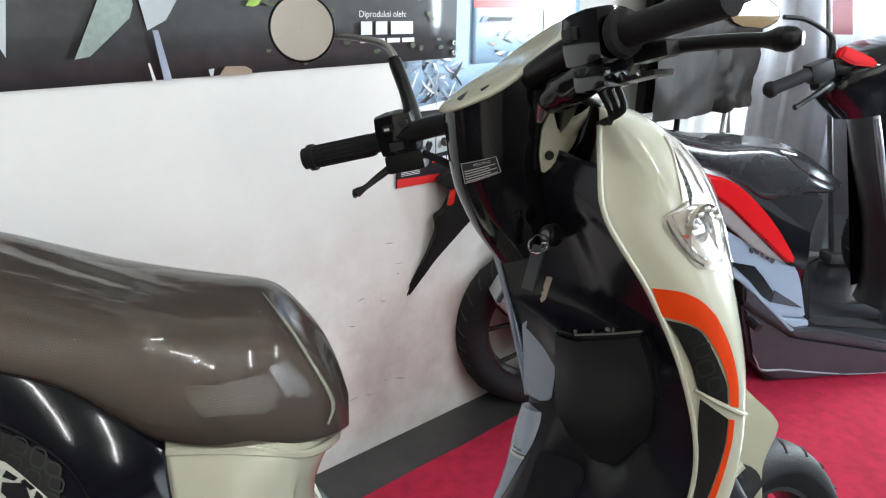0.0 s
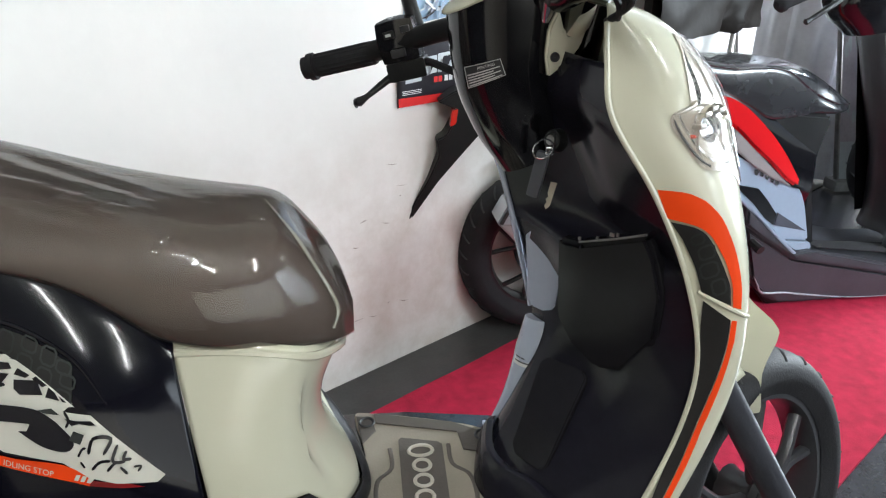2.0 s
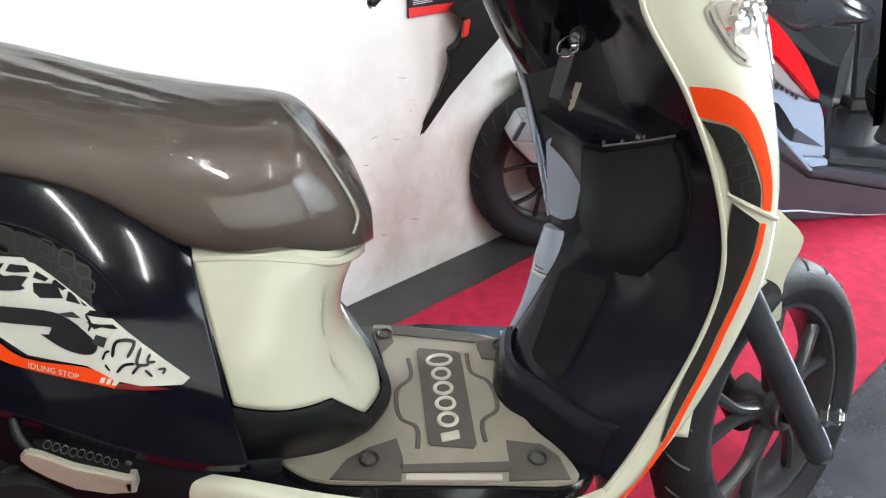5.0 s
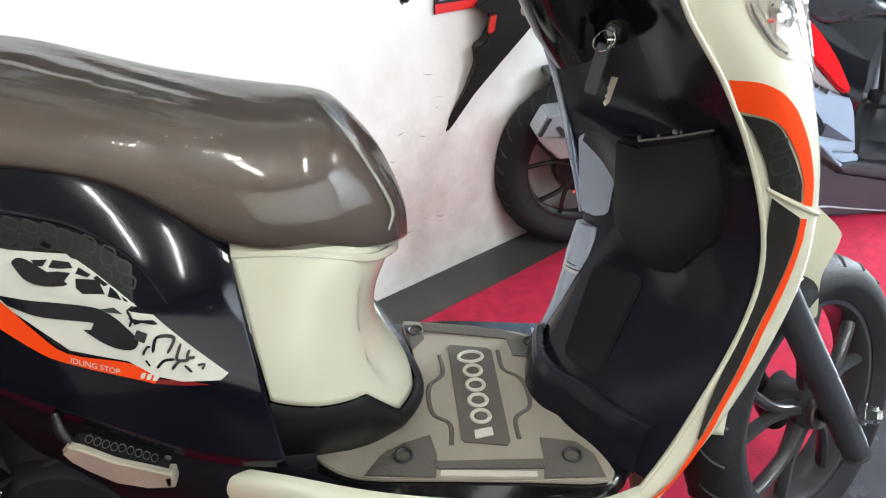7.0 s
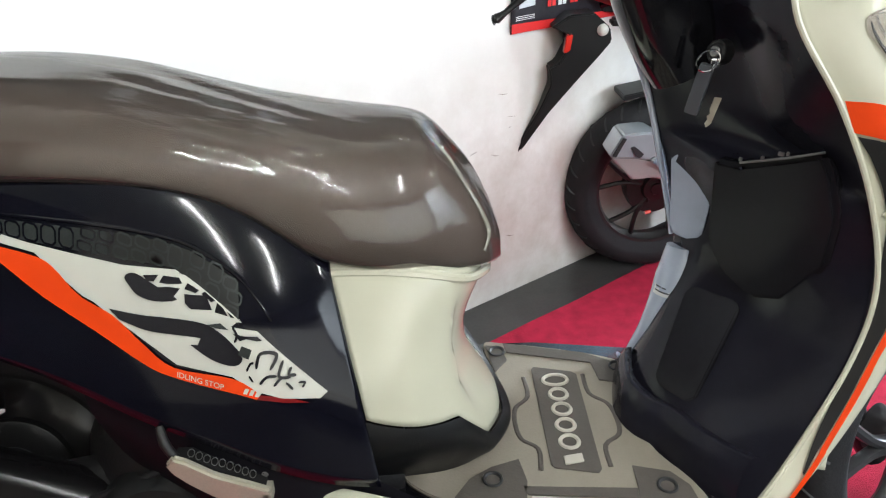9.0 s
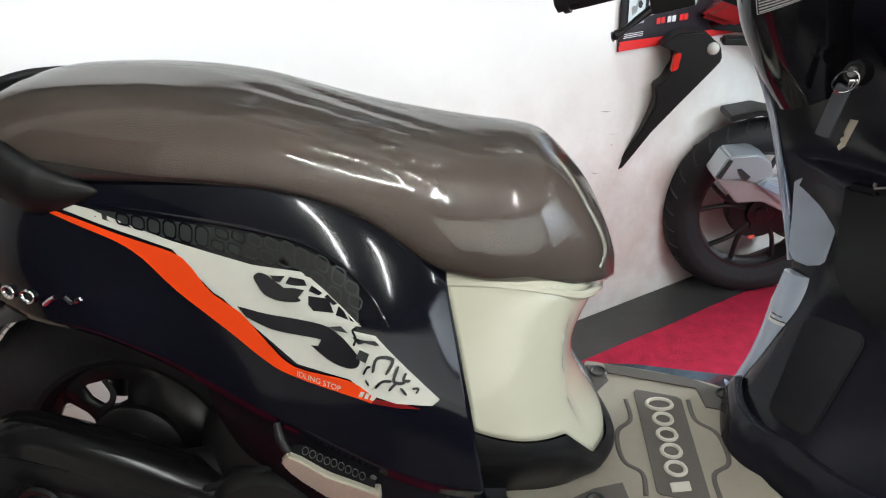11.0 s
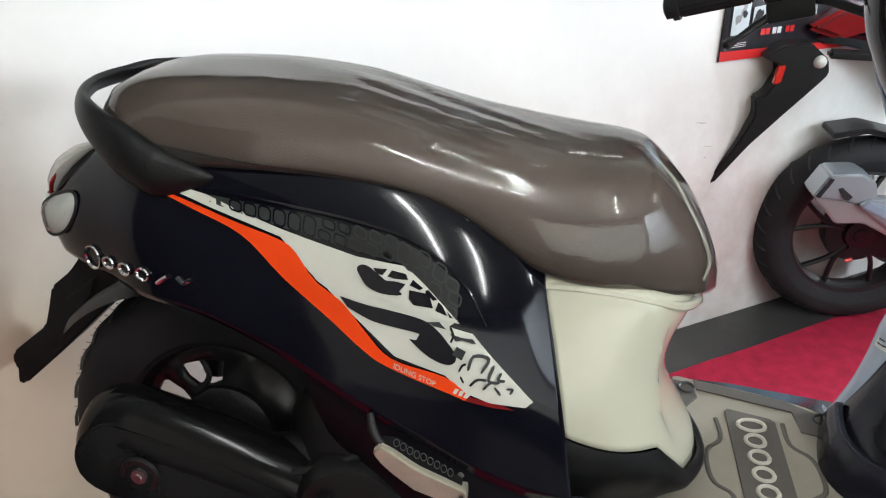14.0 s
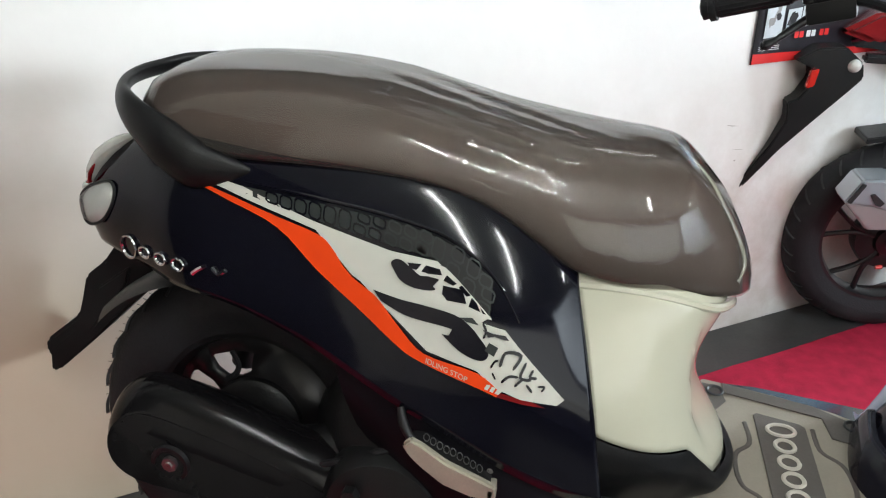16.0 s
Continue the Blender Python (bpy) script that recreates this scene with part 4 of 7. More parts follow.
for v in lens.data.vertices:
    r = min(1, ((v.co.x - cen.x) ** 2 + (v.co.z - cen.z) ** 2) / 0.06 ** 2)
    v.co += Vector((0.35, -0.9, 0)) * 0.012 * (1 - r) ** 0.7
lens.visible_shadow = False
pj = on(FRONTTREE, 0.350, 0.823, -0.003)
pm = Matrix.Translation(pj) @ Vector((0.55, -0.80, 0.15)).to_track_quat("Z", "Y").to_matrix().to_4x4()
part("projector", lathe([(0.030, -0.004), (0.029, 0.003), (0.024, 0.004), (0.021, 0.002), (0.016, 0.006), (0.008, 0.010), (0.0005, 0.011)], pm, 28), CHROME, lamp_base)
STRIP_A = [(0.334, 0.921), (0.347, 0.899), (0.363, 0.870), (0.378, 0.843), (0.392, 0.814), (0.408, 0.784), (0.418, 0.754)]
STRIP_B = [(0.350, 0.914), (0.364, 0.900), (0.380, 0.878), (0.394, 0.850), (0.404, 0.823), (0.412, 0.797), (0.419, 0.765)]
for line, r in ((STRIP_A, 0.0012), (STRIP_B, 0.0026)):
    part("chrome_strip", tube([on(FRONTTREE, a, b, 0.0025) for a, b in line], [r * 0.4] + [r] * (len(line) - 2) + [r * 0.5], 10, 5), CHROME, lamp_base)
CRESCENT = [(0.297, 0.842), (0.301, 0.832), (0.312, 0.816), (0.327, 0.799), (0.342, 0.789)]
part("dark_rim", tube([on(FRONTTREE, a + 0.002, b, 0.0018) for a, b in CRESCENT], [0.001, 0.0022, 0.0028, 0.0025, 0.001], 8, 5, flat=0.5), INK, lamp_base)
part("chrome_rim", tube([on(FRONTTREE, a + 0.007, b + 0.005, 0.002) for a, b in CRESCENT], [0.001, 0.0016, 0.002, 0.002, 0.001], 8, 5), CHROME, lamp_base)
part("ledge", tube([on(FRONTTREE, a, b, 0.002) for a, b in ((0.300, 0.848), (0.318, 0.852), (0.334, 0.856), (0.356, 0.851), (0.372, 0.846))], [0.001, 0.003, 0.004, 0.003, 0.001], 8, 5), REFL, lamp_base)
part("reflector_bowl", lathe([(0.036, 0.010), (0.034, 0.002), (0.026, -0.002), (0.012, -0.004), (0.0005, -0.004)], pm, 32), REFL, lamp_base)
for k in range(5):
    ang = 0.5 + 0.55 * k
    part("reflector_facet", block((0.030 * math.cos(ang), 0.030 * math.sin(ang), 0.006), (0.013, 0.006, 0.012), pm, 0.002), REFL, lamp_base)
part("glass_block", block((0, 0, 0), (0.020, 0.022, 0.016), Matrix.Translation(on(FRONTTREE, 0.368, 0.796, 0.003)) @ pm.to_3x3().to_4x4(), 0.003), LENS, lamp_base)
pa = on(FRONTTREE, 0.319, 0.822, 0.006)
part("bulb", lathe([(0.0005, 0.004), (0.0018, 0.0025), (0.0024, 0.0), (0.002, -0.003)], Matrix.Translation(pa) @ pm.to_3x3().to_4x4(), 14), ORANGE, lamp_base)


# ---- wheels ----
def axle_frame(c, r):
    r = Vector(r).normalized()
    return Matrix.Translation(c) @ r.to_track_quat("Z", "Y").to_matrix().to_4x4()


def tyre_mesh(m, R, w, rim, bm=None):
    prof = []
    for k in range(17):
        a = -math.pi / 2 * 1.12 + math.pi * 1.12 * k / 16
        prof.append((R - (R - rim) * 0.62 * (1 - math.cos(a) ** 0.8 if math.cos(a) > 0 else 1 + 0.5 * abs(math.cos(a))), w / 2 * math.sin(a) * 1.0))
    prof = [(rim, -w * 0.36)] + prof + [(rim, w * 0.36)]
    return lathe(prof, m, 72, bm)


def tread_blocks(m, R, w, n, width=0.0030):
    """Slanted grooves cut as raised dark ribs between blocks, and small nubs on the shoulder."""
    bm = bmesh.new()
    for k in range(n):
        a = 2 * math.pi * k / n
        for s in (-1, 1):
            pts = []
            for q in range(4):
                u = 0.12 + 0.72 * q / 3
                aa = a + s * 0.0 + 0.10 * q / 3 + (0.5 if s > 0 else 0) * 2 * math.pi / n
                h = s * w / 2 * u
                rr = R - 0.0014 - (R * 0.105) * u ** 3.2
                pts.append(m @ Vector((rr * math.cos(aa), rr * math.sin(aa), h)))
            tube(pts, width, 5, 2, bm, 0.35)
    return bm


def wheel(parent, name, m, R, w, rim, spokes, twin, tyre_label, spoke_mat=RIM, groove=26, slim=1.0):
    wh = part(name, lathe([(rim + 0.010, -w * 0.40), (rim + 0.012, -w * 0.36), (rim - 0.008, -w * 0.33), (rim - 0.016, -w * 0.1), (rim - 0.016, w * 0.1), (rim - 0.008, w * 0.33), (rim + 0.012, w * 0.36), (rim + 0.010, w * 0.40)], m, 64), spoke_mat, parent)
    ty = part("tyre", tyre_mesh(m, R, w, rim), RUBBER, wh, tyre_label)
    part("tread", tread_blocks(m, R, w, groove), INK, wh)["kind"] = "stuff"
    part("hub", lathe([(0.0005, w * 0.48), (0.016, w * 0.48), (0.018, w * 0.44), (0.036, w * 0.42), (0.040, w * 0.30), (0.034, w * 0.2), (0.034, -w * 0.2), (0.040, -w * 0.34), (0.0005, -w * 0.36)], m, 36), spoke_mat, wh)
    part("rim_edge", lathe([(rim + 0.008, w * 0.385), (rim + 0.012, w * 0.40), (rim + 0.015, w * 0.385), (rim + 0.012, w * 0.37)], m, 64), STEEL, wh)
    for k in range(spokes):
        for s in ((-1, 1) if twin else (0,)):
            a0 = 2 * math.pi * k / spokes + 0.35
            a1 = a0 + s * 0.26
            p = [m @ Vector((r * math.cos(a), r * math.sin(a), h)) for r, a, h in ((0.034, a0, w * 0.22), (0.034 + (rim - 0.05) * 0.5, a0 + s * 0.10, w * 0.20), (rim - 0.012, a1, w * 0.12))]
            part("spoke", tube(p, [(0.017 if twin else 0.026) * slim, (0.011 if twin else 0.020) * slim, (0.012 if twin else 0.028) * slim], 8, 5, flat=0.8), spoke_mat, wh)
    return wh


FR = Vector((0.45, -0.86, 0.24)).normalized()
FC = Vector((0.573, 0.003, 0.195)) - FR * 0.045
FM = axle_frame(FC, FR)
# wheel alloy with a base colour lightened to stand for daylight on it
front_wheel = wheel(scooter, "front_wheel", FM, 0.252, 0.095, 0.180, 5, True, "black ribbed scooter tyre", mat("daylit_alloy", (0.055, 0.055, 0.060), 0.32, metal=0.3, var=0.15, scale=12), 24)
part("hub_disc", lathe([(0.0005, 0.058), (0.012, 0.058), (0.014, 0.052), (0.030, 0.050), (0.033, 0.046), (0.030, 0.020)], FM, 32), ALU, front_wheel, "bare metal hub face")
part("hub_cap", lathe([(0.0005, 0.052), (0.030, 0.052), (0.033, 0.049), (0.033, 0.040)], FM, 32), STEEL, front_wheel)
part("axle", tube([FC + FR * 0.04, FC + FR * 0.085], 0.009, 10, 2), ENGINE, front_wheel)
part("axle_spacer", lathe([(0.018, 0.050), (0.018, 0.062), (0.014, 0.064), (0.014, 0.078), (0.019, 0.080), (0.019, 0.088)], FM, 20), ENGINE, front_wheel)
fp0, fp1 = Vector((0.420, -0.026, 0.470)), Vector((0.619, -0.046, 0.142))
fork = part("fork_leg", tube([fp0, fp0.lerp(fp1, 0.5), fp0.lerp(fp1, 0.92), fp1], [0.022, 0.0225, 0.0225, 0.017], 14, 5), BOARD, scooter, "matt dark grey fork leg")
part("axle_nut", lathe([(0.0005, 0.030), (0.008, 0.030), (0.009, 0.026), (0.014, 0.025), (0.014, 0.010), (0.018, 0.009), (0.018, 0.0)], axle_frame(Vector((0.606, -0.038, 0.222)), (0.7, -0.62, 0.25)), 6), CHROME, fork)
off = FR * -0.14
part("fork_leg", tube([fp0 + off, fp1 + off], 0.022, 12, 4), SATIN, scooter)

# front mudguard: an arc over the wheel and the pointed cheek beside it
rows = []
hd = Vector((0.86, 0.45, 0)).normalized()
upw = FR.cross(hd)
upw = upw if upw.z > 0 else -upw
for k in range(19):
    a = radians(100 + 65 * k / 18)
    d = hd * math.cos(a) + upw * math.sin(a)
    rows.append([FC + d * (0.275 - 0.03 * abs(h) ** 2.5) + FR * h * 0.040 for h in (-1, -0.7, -0.3, 0, 0.3, 0.7, 1)])
fender = part("front_fender", skin(smooth_rows(rows, 2, 2)), CREAM, scooter, "cream front mudguard")
fender.modifiers.new("thick", "SOLIDIFY").thickness = 0.003
cheek = [(0.488, 0.572), (0.512, 0.538), (0.532, 0.520), (0.556, 0.493), (0.546, 0.455), (0.537, 0.420), (0.540, 0.366), (0.534, 0.358), (0.521, 0.357), (0.514, 0.375), (0.508, 0.405), (0.495, 0.44), (0.478, 0.50)]
part("fender_cheek", prism([(q.x, q.y) for q in spline([(a, b, 0) for a, b in cheek], 2, True)], lambda a, b, d: Vector((a, 0.02 + LEAN * (b - 0.28) + d - 0.35 * (a - 0.52), b)), 0.006, 0.002), CREAM, fender)

RR = Vector((0.0, -0.98, 0.19)).normalized()
RC = Vector((-0.765, 0.012, 0.262))
RM = axle_frame(RC, RR)
rear_wheel = wheel(scooter, "rear_wheel", RM, 0.256, 0.112, 0.158, 0, False, "black rear tyre with rubber nibs", RIM, 30)
REAR_UP = Vector((1, 0, 0)).cross(RR)
REAR_UP = REAR_UP if REAR_UP.z > 0 else -REAR_UP
part("valve", tube([RC + Vector((a, -0.02, 0)) + REAR_UP * b for a, b in ((-0.034, 0.122), (-0.024, 0.102), (-0.029, 0.085), (-0.044, 0.074))], [0.004, 0.004, 0.005, 0.006], 8, 3), RUBBER, rear_wheel)
nib = bmesh.new()
for k in range(40):
    a = radians(95 + 130 * k / 39)
    tube([RM @ Vector((0.250 * math.cos(b), 0.250 * math.sin(b), 0.020)) for b in [a]] + [RM @ Vector((0.2585 * math.cos(a + 0.01), 0.2585 * math.sin(a + 0.01), 0.024))], 0.0006, 4, 1, nib)
part("rubber_nibs", nib, RUBBER, rear_wheel)["kind"] = "stuff"

part("brake_drum", lathe([(0.0005, 0.030), (0.066, 0.028), (0.074, 0.022), (0.076, 0.0), (0.072, -0.02)], RM, 48), ENGINE, rear_wheel)
wb = bmesh.new()
OPEN_A = [(-0.075, 0.098), (-0.067, 0.106), (-0.041, 0.113), (-0.021, 0.116), (-0.002, 0.115), (-0.008, 0.082), (-0.027, 0.072), (-0.050, 0.071), (-0.066, 0.082)]
OPEN_B = [(-0.112, 0.066), (-0.105, 0.074), (-0.097, 0.076), (-0.073, 0.061), (-0.063, 0.048), (-0.064, 0.038), (-0.073, 0.029), (-0.121, 0.048)]
for loop in ([(0.153 * math.cos(2 * math.pi * k / 64), 0.153 * math.sin(2 * math.pi * k / 64)) for k in range(64)], OPEN_A, OPEN_B):
    vs = [wb.verts.new(RC + Vector((1, 0, 0)) * a + REAR_UP * b + RR * 0.012) for a, b in loop]
    for k in range(len(vs)):
        wb.edges.new((vs[k], vs[(k + 1) % len(vs)]))
bmesh.ops.triangle_fill(wb, edges=wb.edges[:], use_beauty=True)
web_ob = part("wheel_web", wb, RIM, rear_wheel, "black cast wheel web with openings")
web_ob.modifiers.new("thick", "SOLIDIFY").thickness = 0.010

# inner rear mudguard, swing arm, engine
rows = []
for k in range(25):
    a = radians(-30 + 165 * k / 24)
    d = Vector((math.cos(a), 0, math.sin(a)))
    rows.append([RC + d * (0.285 - 0.02 * abs(h) ** 3) + RR * h * 0.075 for h in (-1, -0.6, 0, 0.6, 1)])
part("inner_fender", skin(smooth_rows(rows, 2, 2)), SATIN, scooter)
part("engine_case", skin(smooth_rows([[Vector((x, yc + w * math.cos(a), zc + h * math.sin(a))) for a in [2 * math.pi * q / 10 for q in range(10)]] for x, yc, zc, w, h in
     ((-0.66, 0.03, 0.26, 0.05, 0.06), (-0.60, 0.02, 0.30, 0.12, 0.11), (-0.50, 0.0, 0.31, 0.145, 0.13), (-0.40, 0.0, 0.30, 0.145, 0.12), (-0.30, 0.0, 0.29, 0.13, 0.10), (-0.22, 0.0, 0.28, 0.10, 0.07))], 3, 4, True), True, True), ENGINE, scooter, "dark cast engine case")
part("fan_shroud", lathe([(0.0005, 0.05), (0.05, 0.05), (0.075, 0.045), (0.085, 0.03), (0.09, 0.0)], axle_frame(Vector((-0.52, -0.115, 0.27)), (0, -1, 0.15)), 32), SATIN, scooter)
part("shroud_bolt", lathe([(0.0005, 0.012), (0.011, 0.012), (0.013, 0.0)], axle_frame(Vector((-0.555, -0.165, 0.315)), (0, -1, 0.15)), 6), ENGINE, scooter)
part("swing_arm", tube([Vector((-0.45, -0.10, 0.28)), Vector((-0.60, -0.075, 0.30)), Vector((-0.76, -0.07, 0.265))], [0.045, 0.035, 0.030], 12, 6), ENGINE, scooter)
part("shock_absorber", tube([Vector((-0.83, 0.10, 0.30)), Vector((-0.76, 0.12, 0.56))], 0.022, 12, 4), ENGINE, scooter)
part("brake_cable", tube([Vector((-0.79, -0.075, 0.28)), Vector((-0.70, -0.09, 0.27)), Vector((-0.62, -0.12, 0.31)), Vector((-0.52, -0.13, 0.36)), Vector((-0.42, -0.12, 0.40))], 0.005, 8, 6), RUBBER, scooter)
part("lower_side_cover", skin(smooth_rows([[L(-0.58, -0.16, 0.52), L(-0.57, -0.165, 0.46), L(-0.56, -0.13, 0.38)], [L(-0.46, -0.184, 0.49), L(-0.46, -0.184, 0.40), L(-0.46, -0.14, 0.28)], [L(-0.36, -0.186, 0.44), L(-0.36, -0.186, 0.33), L(-0.36, -0.14, 0.21)], [L(-0.28, -0.168, 0.370), L(-0.27, -0.168, 0.29), L(-0.26, -0.14, 0.19)], [L(-0.12, -0.16, 0.268), L(-0.12, -0.16, 0.235), L(-0.12, -0.13, 0.17)]], 4, 5)), LOWBLACK, scooter)
part("cover_screw", lathe([(0.0005, 0.004), (0.006, 0.003), (0.008, 0.0)], axle_frame(Vector((-0.378, -0.165, 0.388)), (0, -1, 0.3)), 16), STEEL, scooter)

# exhaust
mx = [(-0.925, 0.332, 0.030), (-0.915, 0.335, 0.055), (-0.885, 0.333, 0.076), (-0.83, 0.318, 0.084), (-0.74, 0.287, 0.084), (-0.64, 0.250, 0.080), (-0.54, 0.212, 0.070), (-0.46, 0.184, 0.046), (-0.42, 0.17, 0.026)]
rows = [[Vector((x + 0.3 * h * math.sin(a), -0.100 + min(0.055, h * 0.72) * math.cos(a), z + h * math.sin(a))) for a in [2 * math.pi * q / 16 for q in range(16)]] for x, z, h in mx]
muffler = part("muffler", skin(smooth_rows(rows, 2, 4, True), True, True), MUFFLER, scooter, "gloss black exhaust muffler")
sh = [(-0.895, 0.360), (-0.86, 0.385), (-0.80, 0.372), (-0.70, 0.336), (-0.60, 0.290), (-0.52, 0.245), (-0.50, 0.215), (-0.56, 0.212), (-0.66, 0.238), (-0.78, 0.272), (-0.86, 0.288), (-0.895, 0.318)]
shp = [(p.x, p.y) for p in spline([(a, b, 0) for a, b in sh], 3, True)]
part("heat_shield", prism(shp, lambda a, b, d: Vector((a, -0.148 - d + 0.28 * (b - 0.30 + 0.37 * (a + 0.76)) - 0.010 * math.cos((b - (0.335 - 0.37 * (a + 0.86))) * 22), b)), 0.006, 0.003), MUFFLER, muffler)
part("shield_recess", lathe([(0.0005, -0.002), (0.018, 0.0), (0.022, 0.005), (0.027, 0.005), (0.029, 0.0)], axle_frame(Vector((-0.812, -0.158, 0.316)), (0, -1, 0.1)), 28), SATIN, muffler)
part("shield_bolt", lathe([(0.0005, 0.008), (0.005, 0.008), (0.006, 0.006), (0.011, 0.006), (0.012, 0.0)], axle_frame(Vector((-0.812, -0.158, 0.316)), (0, -1, 0.1)), 8), STEEL, muffler)
part("exhaust_pipe", tube([Vector((-0.44, -0.10, 0.18)), Vector((-0.34, -0.09, 0.14)), Vector((-0.26, -0.04, 0.15)), Vector((-0.22, 0.0, 0.22))], 0.015, 10, 6), STEEL, scooter)

# folded pillion foot rest
peg = [(-0.476, 0.430), (-0.466, 0.441), (-0.452, 0.434), (-0.424, 0.412), (-0.392, 0.397), (-0.366, 0.384), (-0.370, 0.362), (-0.397, 0.364), (-0.430, 0.377), (-0.455, 0.399), (-0.470, 0.416)]
pegob = part("pillion_foot_rest", prism(peg, lambda a, b, d: Vector((a, -0.192 + d, b)), 0.010, 0.003), ALU, scooter, "bare cast aluminium foot rest")
part("foot_rest_back", prism([(-0.470, 0.432), (-0.452, 0.431), (-0.424, 0.409), (-0.392, 0.394), (-0.372, 0.382), (-0.380, 0.368), (-0.430, 0.386), (-0.460, 0.412)], lambda a, b, d: Vector((a, -0.182 + d, b)), 0.020, 0.002), ENGINE, pegob)
part("end_lug", block((-0.373, -0.182, 0.373), (0.012, 0.020, 0.018), None, 0.003), ALU, pegob)
for k in range(9):
    x = -0.450 + 0.0078 * k
    part("tread_stud", tube([Vector((x + 0.0032 * math.cos(a), -0.176 + 0.006 * math.sin(a), 0.4315 - 0.62 * (x + 0.450) - 0.62 * 0.0032 * math.cos(a) + (0.002 if x < -0.42 else 0.004))) for a in [2 * math.pi * q / 8 for q in range(9)]], 0.0006, 5, 1), STEEL, pegob)
part("foot_rest_bracket", tube([Vector((-0.484, -0.160, 0.460)), Vector((-0.478, -0.172, 0.446)), Vector((-0.468, -0.178, 0.430))], [0.004, 0.006, 0.005], 10, 4), ENGINE, scooter)
# main stand, down
stand = part("main_stand", tube([Vector((-0.42, -0.13, 0.18)), Vector((-0.46, -0.15, 0.06)), Vector((-0.50, -0.16, FLOOR + 0.012)), Vector((-0.56, -0.16, FLOOR + 0.012))], 0.012, 10, 5), ENGINE, scooter, "black steel main stand")
part("stand_leg", tube([Vector((-0.42, 0.13, 0.18)), Vector((-0.46, 0.14, 0.06)), Vector((-0.50, 0.15, FLOOR + 0.012)), Vector((-0.56, 0.15, FLOOR + 0.012))], 0.012, 10, 5), ENGINE, stand)
part("stand_bar", tube([Vector((-0.46, -0.15, 0.06)), Vector((-0.46, 0.14, 0.06))], 0.010, 8, 2), ENGINE, stand)

# grab rail, tail light, turn signal, number plate carrier
part("grab_rail", tube([L(-0.690, -0.134, 0.702), L(-0.725, -0.134, 0.702), L(-0.765, -0.132, 0.706), L(-0.808, -0.128, 0.730), L(-0.856, -0.112, 0.757), L(-0.894, -0.075, 0.773), L(-0.914, -0.02, 0.780), L(-0.905, 0.04, 0.781), L(-0.868, 0.085, 0.781), L(-0.80, 0.12, 0.765), L(-0.73, 0.125, 0.71)],
     [0.002, 0.013, 0.021, 0.020, 0.014, 0.0088, 0.0075, 0.0075, 0.009, 0.012, 0.008], 16, 6, flat=1.6), SATIN, scooter, "matt black grab rail")
tail = part("tail_light", tube([L(-0.885, -0.060, 0.716), L(-0.915, -0.060, 0.704), L(-0.942, -0.056, 0.686), L(-0.962, -0.050, 0.664), L(-0.978, -0.042, 0.636)], [0.004, 0.016, 0.022, 0.020, 0.009], 12, 6, flat=0.6), FROST, scooter, "white tail light with red lens")
part("red_lens", tube([L(-0.946, -0.072, 0.680), L(-0.960, -0.067, 0.664), L(-0.970, -0.060, 0.648)], [0.003, 0.006, 0.003], 10, 5, flat=0.6), DARKRED, tail)
sn = Vector((-0.36, -0.88, 0.30)).normalized()
se = sn.cross(Vector((0, 0, 1))).normalized() * -1
su = se.cross(sn) if se.cross(sn).z > 0 else sn.cross(se)
sc0 = Vector((-0.940, -0.010, 0.624)) + sn * 0.009
outl = spline([(a, b, 0) for a, b in ((-0.032, 0.006), (-0.014, 0.020), (0.016, 0.030), (0.028, 0.024), (0.026, 0.006), (0.012, -0.014), (-0.008, -0.024), (-0.022, -0.022), (-0.030, -0.008))], 4, True)


def dome(grow, high):
    return skin([[sc0 + (se * q.x + su * q.y) * r * grow * 1.22 + sn * (high * (1 - r ** 2.4) - 0.004 * r ** 4) for q in outl] for r in (0.02, 0.3, 0.55, 0.75, 0.9, 1.0)], True)


sig = part("turn_signal", dome(0.94, 0.006), FROST, scooter, "white turn signal with clear lens")
slens = part("lens", dome(1.0, 0.014), LENS, sig)
slens.visible_shadow = False
part("lens_rim", tube([sc0 + (se * q.x + su * q.y) * 1.22 - sn * 0.003 for q in outl + outl[:1]], 0.0022, 6, 1), SATIN, sig)
guard = [(-0.870, 0.520), (-0.985, 0.530), (-1.010, 0.500), (-1.045, 0.474), (-1.055, 0.440), (-1.066, 0.408), (-1.131, 0.361), (-1.135, 0.345), (-1.127, 0.338), (-1.130, 0.306), (-1.115, 0.309), (-1.049, 0.363), (-0.975, 0.428), (-0.918, 0.476), (-0.885, 0.500)]
carrier = part("plate_carrier", prism(guard, lambda a, b, d: Vector((a, 0.005 + LEAN * (b - 0.30) + d, b)), 0.085, 0.005), SATIN, scooter, "matt black rear mudguard and plate carrier")
part("carrier_rib", prism([(-0.96, 0.500), (-1.02, 0.462), (-1.05, 0.405), (-1.12, 0.352), (-1.112, 0.340), (-1.04, 0.390), (-0.97, 0.470)], lambda a, b, d: Vector((a, 0.000 + LEAN * (b - 0.30) + d, b)), 0.008, 0.003), SATIN, carrier)

